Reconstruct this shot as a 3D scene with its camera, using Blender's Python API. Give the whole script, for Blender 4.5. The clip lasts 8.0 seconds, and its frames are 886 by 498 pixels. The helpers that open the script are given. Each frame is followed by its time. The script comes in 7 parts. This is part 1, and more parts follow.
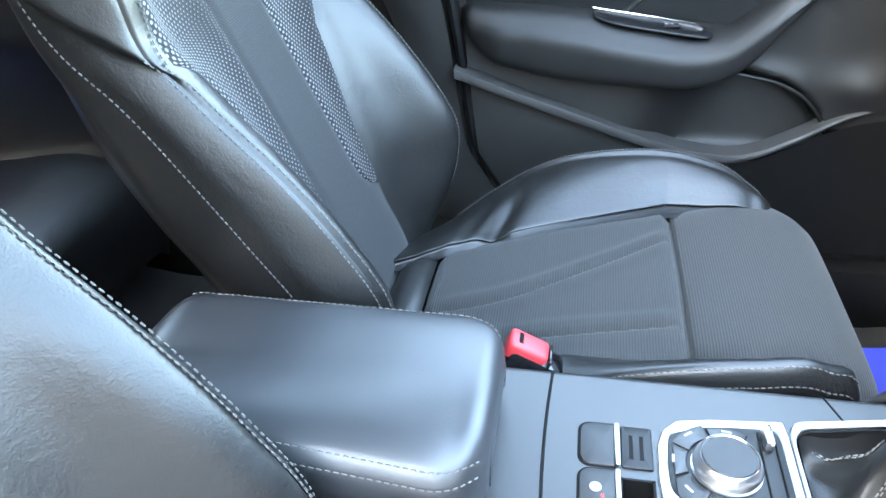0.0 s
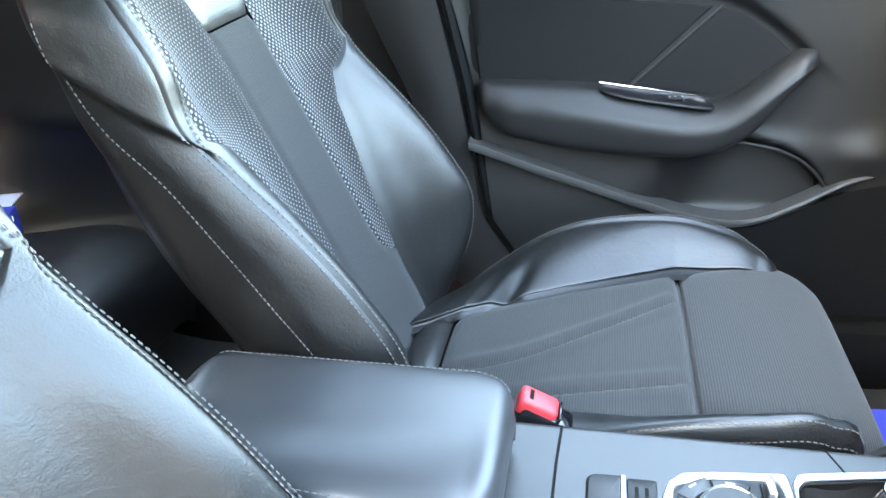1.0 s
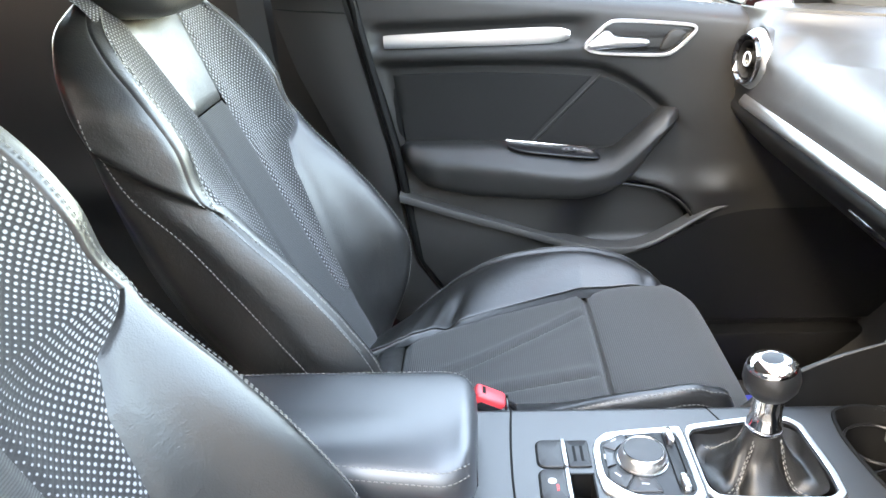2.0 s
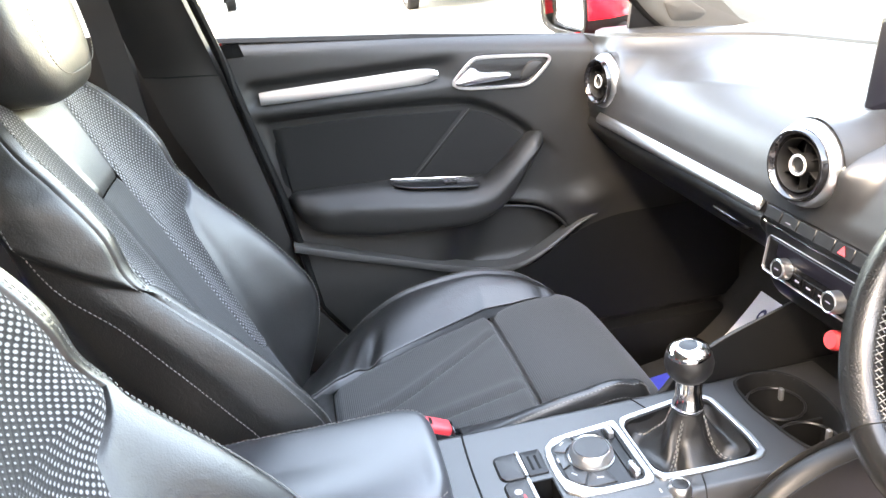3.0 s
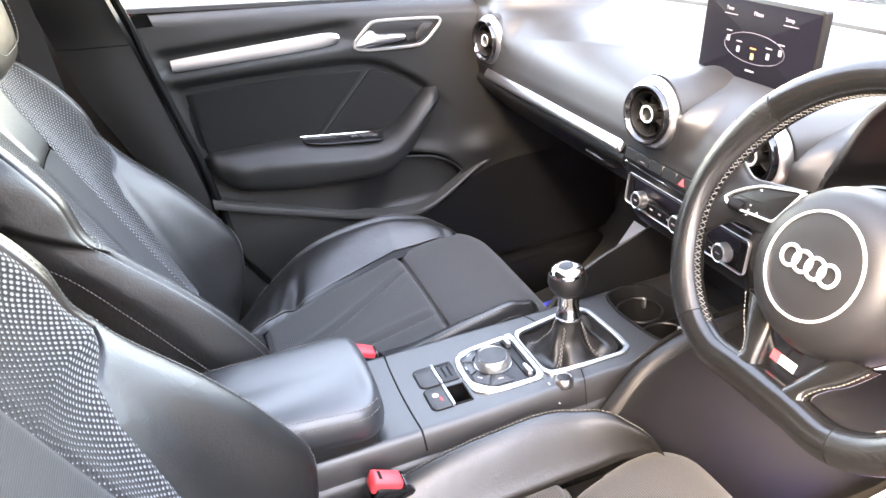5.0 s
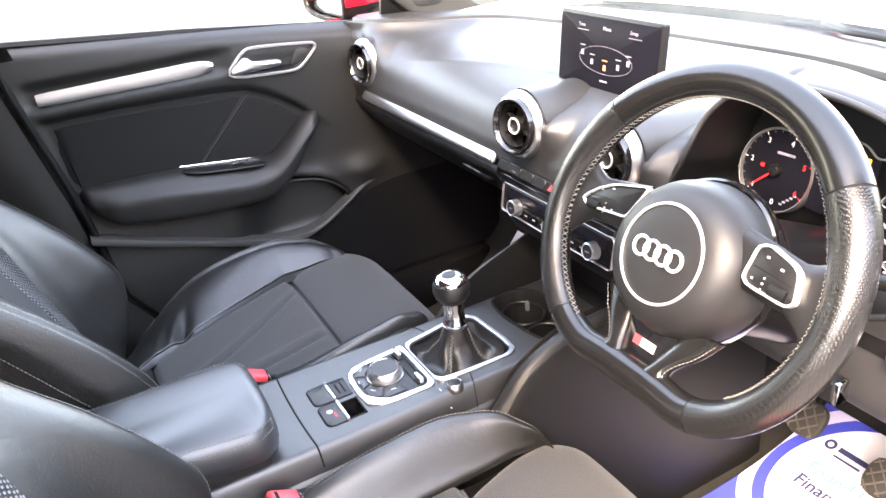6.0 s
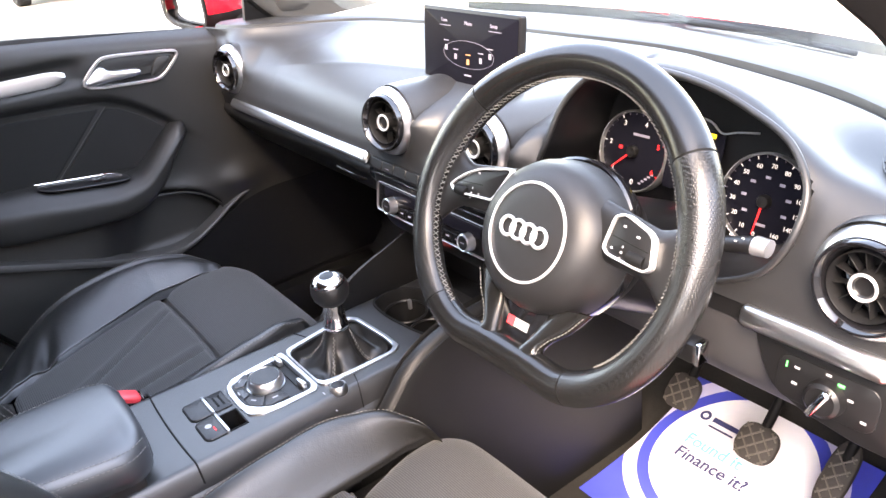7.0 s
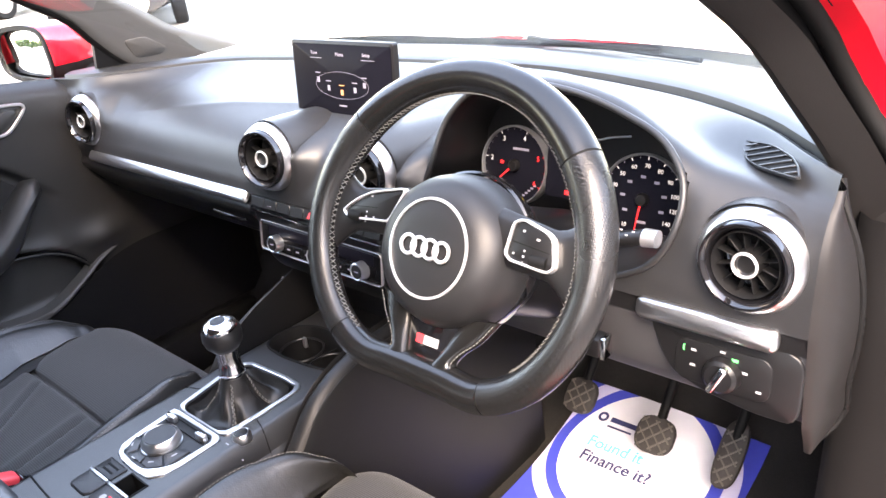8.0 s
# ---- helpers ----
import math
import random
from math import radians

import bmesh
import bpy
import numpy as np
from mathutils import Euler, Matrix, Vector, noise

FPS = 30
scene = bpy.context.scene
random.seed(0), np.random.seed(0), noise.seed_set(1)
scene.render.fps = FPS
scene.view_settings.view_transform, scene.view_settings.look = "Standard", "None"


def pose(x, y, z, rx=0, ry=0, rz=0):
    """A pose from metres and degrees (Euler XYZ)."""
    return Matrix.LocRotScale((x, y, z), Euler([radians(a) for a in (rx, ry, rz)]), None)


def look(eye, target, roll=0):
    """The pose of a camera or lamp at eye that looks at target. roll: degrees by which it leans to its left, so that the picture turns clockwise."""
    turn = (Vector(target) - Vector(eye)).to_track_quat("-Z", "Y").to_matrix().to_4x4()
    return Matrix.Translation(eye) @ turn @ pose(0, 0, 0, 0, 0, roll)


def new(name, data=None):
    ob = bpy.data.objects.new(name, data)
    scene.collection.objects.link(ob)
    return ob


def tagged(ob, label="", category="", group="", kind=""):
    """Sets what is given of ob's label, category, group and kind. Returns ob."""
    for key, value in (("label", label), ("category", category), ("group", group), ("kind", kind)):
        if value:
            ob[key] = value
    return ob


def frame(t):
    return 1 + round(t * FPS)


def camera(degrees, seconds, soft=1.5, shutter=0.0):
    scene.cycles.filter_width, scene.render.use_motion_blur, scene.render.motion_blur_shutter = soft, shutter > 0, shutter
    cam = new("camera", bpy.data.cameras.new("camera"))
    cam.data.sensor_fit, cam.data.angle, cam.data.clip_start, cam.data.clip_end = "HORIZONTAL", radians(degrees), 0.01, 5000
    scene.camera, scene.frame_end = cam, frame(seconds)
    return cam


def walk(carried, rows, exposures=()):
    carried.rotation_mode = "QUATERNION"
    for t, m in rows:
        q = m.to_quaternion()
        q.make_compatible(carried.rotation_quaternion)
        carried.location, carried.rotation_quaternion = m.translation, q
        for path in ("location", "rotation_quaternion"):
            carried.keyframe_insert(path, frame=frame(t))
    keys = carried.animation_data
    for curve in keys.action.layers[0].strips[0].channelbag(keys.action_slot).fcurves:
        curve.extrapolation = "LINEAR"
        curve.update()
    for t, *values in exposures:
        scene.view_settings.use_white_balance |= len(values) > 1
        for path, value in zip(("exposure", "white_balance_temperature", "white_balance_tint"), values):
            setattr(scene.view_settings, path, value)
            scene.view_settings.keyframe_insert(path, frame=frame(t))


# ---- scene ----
cam = camera(60.6, 8.0)
PATH = [
    (0, (0.422, -0.14, 1.093), (-1.222, -0.44, -0.006), -1.4),
    (0.5, (0.434, -0.14, 1.103), (-1.28, -0.473, 0.127), -2.2),
    (1, (0.459, -0.124, 1.107), (-1.268, -0.493, 0.168), -2.7),
    (2.5, (0.697, -0.211, 1.206), (-1.146, -0.085, 0.441), -4.4),
    (3, (0.678, -0.261, 1.216), (-1.136, 0.041, 0.43), -6.1),
    (3.5, (0.697, -0.28, 1.236), (-1.063, 0.082, 0.359), -4.7),
    (4, (0.731, -0.287, 1.255), (-0.986, 0.165, 0.334), -5.3),
    (5.5, (0.84, -0.313, 1.282), (-0.824, 0.293, 0.354), -6.2),
    (6, (0.85, -0.3, 1.278), (-0.754, 0.48, 0.373), -6.1),
    (6.5, (0.862, -0.286, 1.264), (-0.681, 0.617, 0.367), -5.9),
    (7, (0.864, -0.286, 1.25), (-0.599, 0.743, 0.354), -5.6),
    (7.5, (0.851, -0.299, 1.24), (-0.521, 0.865, 0.367), -6.2),
    (8, (0.849, -0.312, 1.236), (-0.412, 0.996, 0.399), -6.8),
]
EXPOSURES = [(0, 5.87, 8100, 3), (1.2, 5.92, 8900, 4), (2.3, 5.77, 10300, 12), (4.2, 5.73, 10500, 16), (5.3, 5.58, 10500, 20), (6.5, 5.19, 10000, 20), (8, 4.73, 9300, 20)]
walk(cam, [(t, look(eye, target, roll)) for t, eye, target, roll in PATH], EXPOSURES)

# ---- world and sun ----
world = bpy.data.worlds.new("world")
scene.world = world
world.use_nodes = True
wn = world.node_tree.nodes
sky = wn.new("ShaderNodeTexSky")
sky.sky_type = "NISHITA"
sky.sun_disc = False
sky.dust_density = 0.8
SUN_EL, SUN_AZ = radians(46), radians(138)
sky.sun_elevation = SUN_EL
sky.sun_rotation = SUN_AZ
wn["Background"].inputs["Strength"].default_value = 0.15
world.node_tree.links.new(sky.outputs["Color"], wn["Background"].inputs["Color"])
sun_data = bpy.data.lights.new("sun", "SUN")
sun_data.energy = 0.42
sun_data.angle = radians(24)
sun_data.color = (0.96, 0.98, 1.0)
sun = new("sun", sun_data)
sun_from = Vector((math.sin(SUN_AZ) * math.cos(SUN_EL), math.cos(SUN_AZ) * math.cos(SUN_EL), math.sin(SUN_EL)))
sun.matrix_world = look(sun_from * 30, (0, 0, 0))


# ---- materials ----
def material(name, colour, rough=0.5, metal=0.0, vary=0.25, vary_scale=60.0, stain=0.15, stain_scale=6.0, bump=0.0, bump_scale=800.0,
             kind="noise", rough_vary=0.1, coat=0.0, spec=0.5, sheen=0.0, crease=0.0):
    """A plain surface with grain and stains at two scales and fine relief."""
    m = bpy.data.materials.new(name)
    m.use_nodes = True
    n, l = m.node_tree.nodes, m.node_tree.links
    b = n["Principled BSDF"]
    co = n.new("ShaderNodeTexCoord")
    big = n.new("ShaderNodeTexNoise")
    big.inputs["Scale"].default_value = stain_scale
    big.inputs["Detail"].default_value = 4
    small = n.new("ShaderNodeTexNoise")
    small.inputs["Scale"].default_value = vary_scale
    small.inputs["Detail"].default_value = 3
    for t in (big, small):
        l.new(co.outputs["Object"], t.inputs["Vector"])
    a = n.new("ShaderNodeMapRange")
    a.inputs["To Min"].default_value, a.inputs["To Max"].default_value = 1 - stain, 1 + stain
    l.new(big.outputs["Fac"], a.inputs["Value"])
    c = n.new("ShaderNodeMapRange")
    c.inputs["To Min"].default_value, c.inputs["To Max"].default_value = 1 - vary, 1 + vary
    l.new(small.outputs["Fac"], c.inputs["Value"])
    mul = n.new("ShaderNodeMath")
    mul.operation = "MULTIPLY"
    l.new(a.outputs["Result"], mul.inputs[0])
    l.new(c.outputs["Result"], mul.inputs[1])
    v = n.new("ShaderNodeVectorMath")
    v.operation = "SCALE"
    v.inputs[0].default_value = colour
    l.new(mul.outputs["Value"], v.inputs["Scale"])
    l.new(v.outputs["Vector"], b.inputs["Base Color"])
    r = n.new("ShaderNodeMapRange")
    r.inputs["To Min"].default_value, r.inputs["To Max"].default_value = max(0.02, rough - rough_vary), min(1, rough + rough_vary)
    l.new(big.outputs["Fac"], r.inputs["Value"])
    l.new(r.outputs["Result"], b.inputs["Roughness"])
    b.inputs["Metallic"].default_value = metal
    b.inputs["Coat Weight"].default_value = coat
    b.inputs["Coat Roughness"].default_value = 0.06
    b.inputs["Specular IOR Level"].default_value = spec
    b.inputs["Sheen Weight"].default_value = sheen
    if bump:
        bp = n.new("ShaderNodeBump")
        bp.inputs["Strength"].default_value = bump
        bp.inputs["Distance"].default_value = 0.0006
        if kind == "dots":
            t = n.new("ShaderNodeTexVoronoi")
            t.inputs["Scale"].default_value = bump_scale
            t.inputs["Randomness"].default_value = 0.25
            mr = n.new("ShaderNodeMapRange")
            mr.inputs["From Min"].default_value, mr.inputs["From Max"].default_value = 0.20, 0.42
            l.new(t.outputs["Distance"], mr.inputs["Value"])
            out = mr.outputs["Result"]
        elif kind == "voronoi":
            t = n.new("ShaderNodeTexVoronoi")
            t.feature = "SMOOTH_F1"
            t.inputs["Scale"].default_value = bump_scale
            out = t.outputs["Distance"]
        else:
            t = n.new("ShaderNodeTexNoise")
            t.inputs["Scale"].default_value = bump_scale
            t.inputs["Detail"].default_value = 2
            out = t.outputs["Fac"]
        l.new(co.outputs["Object"], t.inputs["Vector"])
        l.new(out, bp.inputs["Height"])
        l.new(bp.outputs["Normal"], b.inputs["Normal"])
        if crease:
            cr = n.new("ShaderNodeTexNoise")
            cr.inputs["Scale"].default_value = 42
            cr.inputs["Detail"].default_value = 7
            cr.inputs["Roughness"].default_value = 0.62
            cr.inputs["Distortion"].default_value = 1.6
            l.new(co.outputs["Object"], cr.inputs["Vector"])
            cb = n.new("ShaderNodeBump")
            cb.inputs["Strength"].default_value = crease
            cb.inputs["Distance"].default_value = 0.0022
            l.new(cr.outputs["Fac"], cb.inputs["Height"])
            l.new(cb.outputs["Normal"], bp.inputs["Normal"])
    return m


def woven(name, dark, light, pitch, turn=45.0, dot=0.34, ribs=0.0, rough=0.85, fade=False):
    """Cloth with a lattice of pale threads over a dark ground, laid by the mesh's own u and v in metres."""
    m = bpy.data.materials.new(name)
    m.use_nodes = True
    n, l = m.node_tree.nodes, m.node_tree.links
    b = n["Principled BSDF"]
    b.inputs["Roughness"].default_value = rough
    b.inputs["Sheen Weight"].default_value = 0.1
    b.inputs["Specular IOR Level"].default_value = 0.3
    co = n.new("ShaderNodeUVMap")
    mp = n.new("ShaderNodeMapping")
    mp.inputs["Rotation"].default_value = (0, 0, radians(turn))
    l.new(co.outputs["UV"], mp.inputs["Vector"])
    bp = n.new("ShaderNodeBump")
    bp.inputs["Distance"].default_value = 0.0012
    ramp = n.new("ShaderNodeValToRGB")
    if ribs:
        mp.inputs["Scale"].default_value = (1, 1, 1)
        t = n.new("ShaderNodeTexWave")
        t.wave_type, t.bands_direction = "BANDS", "X"
        t.inputs["Scale"].default_value = 0.314 / ribs
        t.inputs["Distortion"].default_value = 0.15
        t.inputs["Detail"].default_value = 1
        t.inputs["Detail Scale"].default_value = 300
        l.new(mp.outputs["Vector"], t.inputs["Vector"])
        out = t.outputs["Fac"]
        ramp.color_ramp.elements[0].position, ramp.color_ramp.elements[1].position = 0.1, 0.8
        ramp.color_ramp.elements[0].color, ramp.color_ramp.elements[1].color = (*dark, 1), (*light, 1)
        l.new(out, bp.inputs["Height"])
        bp.inputs["Strength"].default_value = 0.28
    else:
        mp.inputs["Scale"].default_value = (1 / pitch, 1 / pitch, 1)
        t = n.new("ShaderNodeTexVoronoi")
        t.voronoi_dimensions = "2D"
        t.inputs["Scale"].default_value = 1
        t.inputs["Randomness"].default_value = 0.12
        l.new(mp.outputs["Vector"], t.inputs["Vector"])
        out = t.outputs["Distance"]
        ramp.color_ramp.elements[0].position, ramp.color_ramp.elements[1].position = dot - 0.1, dot + 0.08
        ramp.color_ramp.elements[0].color, ramp.color_ramp.elements[1].color = (*light, 1), (*dark, 1)
        if fade:
            # the dots shrink from the outer edge of a panel to its inner one
            sx = n.new("ShaderNodeSeparateXYZ")
            l.new(co.outputs["UV"], sx.inputs["Vector"])
            mr0 = n.new("ShaderNodeMapRange")
            mr0.inputs["From Min"].default_value, mr0.inputs["From Max"].default_value = -0.045, 0.04
            mr0.inputs["To Min"].default_value, mr0.inputs["To Max"].default_value = 0.16, -0.02
            l.new(sx.outputs["Y"], mr0.inputs["Value"])
            ad = n.new("ShaderNodeMath")
            l.new(out, ad.inputs[0])
            l.new(mr0.outputs["Result"], ad.inputs[1])
            out = ad.outputs["Value"]
        inv = n.new("ShaderNodeMath")
        inv.operation = "SUBTRACT"
        inv.inputs[0].default_value = 1
        l.new(out, inv.inputs[1])
        l.new(inv.outputs["Value"], bp.inputs["Height"])
        bp.inputs["Strength"].default_value = 0.9
    l.new(out, ramp.inputs["Fac"])
    nz = n.new("ShaderNodeTexNoise")
    nz.inputs["Scale"].default_value = 900
    tc = n.new("ShaderNodeTexCoord")
    l.new(tc.outputs["Object"], nz.inputs["Vector"])
    mr = n.new("ShaderNodeMapRange")
    mr.inputs["To Min"].default_value, mr.inputs["To Max"].default_value = 0.6, 1.4
    l.new(nz.outputs["Fac"], mr.inputs["Value"])
    sc = n.new("ShaderNodeVectorMath")
    sc.operation = "SCALE"
    l.new(ramp.outputs["Color"], sc.inputs[0])
    l.new(mr.outputs["Result"], sc.inputs["Scale"])
    l.new(sc.outputs["Vector"], b.inputs["Base Color"])
    l.new(bp.outputs["Normal"], b.inputs["Normal"])
    return m


def glass_material(name, tint, gloss=1.0):
    m = bpy.data.materials.new(name)
    m.use_nodes = True
    n, l = m.node_tree.nodes, m.node_tree.links
    n.remove(n["Principled BSDF"])
    tr = n.new("ShaderNodeBsdfTransparent")
    tr.inputs["Color"].default_value = (*tint, 1)
    gl = n.new("ShaderNodeBsdfGlossy")
    gl.inputs["Roughness"].default_value = 0.02
    lw = n.new("ShaderNodeLayerWeight")
    lw.inputs["Blend"].default_value = 0.5
    fr = n.new("ShaderNodeMath")
    fr.operation = "POWER"
    fr.inputs[1].default_value = 5.0
    l.new(lw.outputs["Facing"], fr.inputs[0])
    sc = n.new("ShaderNodeMapRange")
    sc.inputs["To Min"].default_value, sc.inputs["To Max"].default_value = 0.04, 0.9 * gloss
    l.new(fr.outputs["Value"], sc.inputs["Value"])
    mx = n.new("ShaderNodeMixShader")
    l.new(sc.outputs["Result"], mx.inputs["Fac"])
    l.new(tr.outputs["BSDF"], mx.inputs[1])
    l.new(gl.outputs["BSDF"], mx.inputs[2])
    l.new(mx.outputs["Shader"], n["Material Output"].inputs["Surface"])
    return m


def glow(name, colour, strength):
    m = bpy.data.materials.new(name)
    m.use_nodes = True
    b = m.node_tree.nodes["Principled BSDF"]
    b.inputs["Base Color"].default_value = (*[c * 0.3 for c in colour], 1)
    b.inputs["Emission Color"].default_value = (*colour, 1)
    b.inputs["Emission Strength"].default_value = strength
    return m


LEATHER = material("black_leather", (0.0085, 0.0083, 0.0080), 0.38, vary=0.15, stain=0.18, stain_scale=9, bump=0.22, bump_scale=620, kind="voronoi", rough_vary=0.07, spec=0.70, crease=0.22)
# Black leather with its base lightened and blued for the sky's reflection.
ARMLEATHER = material("sky_tinted_armrest_leather", (0.024, 0.0255, 0.0285), 0.40, vary=0.1, stain=0.1, stain_scale=9, bump=0.08, bump_scale=800, kind="voronoi", rough_vary=0.015, spec=1.0)
PLAINCLOTH = woven("plain_cloth", (0.017, 0.0173, 0.0176), (0.030, 0.0305, 0.031), 0.002, 0, ribs=0.0022)
RIBCLOTH = woven("ribbed_cloth", (0.0170, 0.0169, 0.0166), (0.0400, 0.0398, 0.0390), 0.002, 0, ribs=0.0030)
DOTCLOTH = woven("dotted_cloth", (0.012, 0.012, 0.013), (0.20, 0.20, 0.205), 0.0055, 45, dot=0.29, fade=True)
PAD = material("soft_dash_plastic", (0.014, 0.0143, 0.0152), 0.42, vary=0.12, stain=0.08, bump=0.3, bump_scale=1100, rough_vary=0.05)
PLASTIC = material("black_plastic", (0.006, 0.006, 0.0062), 0.48, vary=0.12, stain=0.12, bump=0.3, bump_scale=1300, rough_vary=0.08, spec=0.35)
DOORSKIN = material("door_soft_plastic", (0.0110, 0.0106, 0.0102), 0.50, vary=0.12, stain=0.10, bump=0.3, bump_scale=1200, spec=0.38)
CONSOLE = material("console_plastic", (0.011, 0.0112, 0.0118), 0.38, vary=0.1, stain=0.12, bump=0.2, bump_scale=1300, rough_vary=0.06, spec=0.8)
SATIN = material("satin_black", (0.006, 0.006, 0.0065), 0.36, vary=0.1, stain=0.1, rough_vary=0.06, spec=0.35)
GLOSS = material("piano_black", (0.006, 0.006, 0.007), 0.08, vary=0.1, stain=0.1, rough_vary=0.04, coat=0.5)
GAITER = material("gaiter_leather", (0.007, 0.0068, 0.0066), 0.46, vary=0.15, stain=0.15, bump=0.3, bump_scale=700, kind="voronoi", spec=0.5)
RUBBER = material("black_rubber", (0.004, 0.004, 0.004), 0.65, vary=0.2, stain=0.2, spec=0.15)
ALU = material("brushed_aluminium", (0.60, 0.60, 0.60), 0.30, metal=1.0, vary=0.05, vary_scale=400, stain=0.05, rough_vary=0.06)
SILVER = material("satin_silver_paint", (0.42, 0.42, 0.43), 0.32, metal=0.85, vary=0.04, stain=0.05, rough_vary=0.06)
CHROME = material("chrome", (0.85, 0.85, 0.86), 0.09, metal=1.0, vary=0.03, stain=0.05, rough_vary=0.05)
THREAD = material("grey_thread", (0.13, 0.126, 0.118), 0.8, vary=0.3, vary_scale=900)
CARPET = material("grey_carpet", (0.022, 0.0205, 0.019), 0.95, vary=0.6, vary_scale=700, stain=0.3, stain_scale=20, bump=1.0, bump_scale=900, spec=0.2)
HEADLINER = material("grey_headliner", (0.10, 0.098, 0.094), 0.9, vary=0.15, vary_scale=500, bump=0.4, bump_scale=900)
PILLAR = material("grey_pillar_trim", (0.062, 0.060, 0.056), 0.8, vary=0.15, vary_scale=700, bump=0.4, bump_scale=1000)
REDPAINT = material("red_car_paint", (0.55, 0.008, 0.018), 0.25, vary=0.05, stain=0.05, coat=1.0)
REDPLASTIC = material("red_plastic", (0.75, 0.05, 0.06), 0.4, vary=0.08, stain=0.1)
WHITEPAINT = material("white_print", (0.30, 0.30, 0.31), 0.5, vary=0.05)
PAPERWHITE = material("white_paper", (0.80, 0.80, 0.84), 0.7, vary=0.04, stain=0.05, stain_scale=12)
PAPERBLUE = material("blue_paper", (0.035, 0.055, 0.42), 0.7, vary=0.08, stain=0.1, stain_scale=12)
PAPERLILAC = material("lilac_paper", (0.55, 0.53, 0.72), 0.7, vary=0.05)
INKNAVY = material("navy_ink", (0.03, 0.035, 0.12), 0.6)
INKCYAN = material("cyan_ink", (0.10, 0.60, 0.82), 0.6)
TARMAC = material("pale_paving", (0.34, 0.31, 0.275), 0.9, vary=0.25, vary_scale=40, stain=0.2, stain_scale=0.6, bump=0.5, bump_scale=120)
WINDOW = glass_material("window_glass", (0.93, 0.95, 0.94))
MIRROR = material("mirror_glass", (0.9, 0.9, 0.9), 0.03, metal=1.0, vary=0.0, stain=0.0, rough_vary=0.01)
SCREENBLACK = material("screen_black", (0.006, 0.006, 0.009), 0.30, vary=0.05, stain=0.05, rough_vary=0.02, spec=0.02)
GLOWWHITE = glow("lit_white", (0.9, 0.92, 1.0), 0.035)
GLOWDIM = glow("lit_grey", (0.62, 0.58, 0.72), 0.0048)
GLOWFAINT = glow("lit_faint", (0.62, 0.58, 0.72), 0.0025)
GLOWORANGE = glow("lit_orange", (1.0, 0.45, 0.2), 0.04)
GLOWRED = glow("lit_red", (1.0, 0.03, 0.04), 0.09)
GLOWYELLOW = glow("lit_yellow", (1.0, 0.75, 0.05), 0.09)
GLOWGREEN = glow("lit_green", (0.05, 1.0, 0.25), 0.08)
LEAF = material("hedge_leaf", (0.06, 0.10, 0.03), 0.6, vary=0.5, vary_scale=8)
DARKPAINT = material("dark_car_paint", (0.02, 0.02, 0.024), 0.25, coat=1.0)
MAROON = material("maroon_car_paint", (0.16, 0.012, 0.018), 0.25, coat=1.0)
WALLPAINT = material("unseen_wall_brown", (0.26, 0.22, 0.20), 0.9, vary=0.15, vary_scale=30, stain=0.2, stain_scale=0.8)


# ---- shaping tools ----
def spl(keys, ts):
    """Smooth values at ts through rows of (t, values...)."""
    k = np.array(keys, float)
    x, y = k[:, 0], k[:, 1:]
    ts = np.clip(np.asarray(ts, float), x[0], x[-1])
    d = np.diff(y, axis=0) / np.diff(x)[:, None]
    m = np.empty_like(y)
    m[0], m[-1] = d[0], d[-1]
    if len(x) > 2:
        h = np.diff(x)[:, None]
        m[1:-1] = (d[:-1] * h[1:] + d[1:] * h[:-1]) / (h[1:] + h[:-1])
    i = np.clip(np.searchsorted(x, ts, side="right") - 1, 0, len(x) - 2)
    h = (x[i + 1] - x[i])[:, None]
    s = ((ts - x[i])[:, None]) / h
    return ((2 * s**3 - 3 * s**2 + 1) * y[i] + (s**3 - 2 * s**2 + s) * h * m[i] + (-2 * s**3 + 3 * s**2) * y[i + 1] + (s**3 - s**2) * h * m[i + 1])


def curve(pts, n, closed=False):
    """n points along a smooth curve through pts."""
    p = np.array(pts, float)
    if closed:
        p = np.vstack([p[-2:], p, p[:2]])
    s = np.r_[0, np.cumsum(np.linalg.norm(np.diff(p, axis=0), axis=1) + 1e-9)]
    if closed:
        ts = np.linspace(s[2], s[-2], n, endpoint=False)
    else:
        ts = np.linspace(s[0], s[-1], n)
    return spl(np.c_[s, p], ts)


def grid(P, cu=False, cv=False, flip=False, keep=None):
    """A sheet of quads over P[m][n], with u and v in metres. keep(i, j) leaves out cells."""
    P = np.asarray(P, float)
    m, n = P.shape[:2]
    F = []
    for i in range(m if cu else m - 1):
        for j in range(n if cv else n - 1):
            if keep is None or keep(i, j):
                q = (i * n + j, ((i + 1) % m) * n + j, ((i + 1) % m) * n + (j + 1) % n, i * n + (j + 1) % n)
                F.append(q[::-1] if flip else q)
    du = np.r_[0, np.cumsum(np.linalg.norm(np.diff(P, axis=0), axis=2).mean(1))]
    dv = np.cumsum(np.linalg.norm(np.diff(P, axis=1, prepend=P[:, :1]), axis=2), axis=1)
    dv = dv - dv[:, n // 2: n // 2 + 1]
    uv = np.stack([np.repeat(du[:, None], n, 1), dv], -1).reshape(-1, 2)
    return P.reshape(-1, 3), F, uv


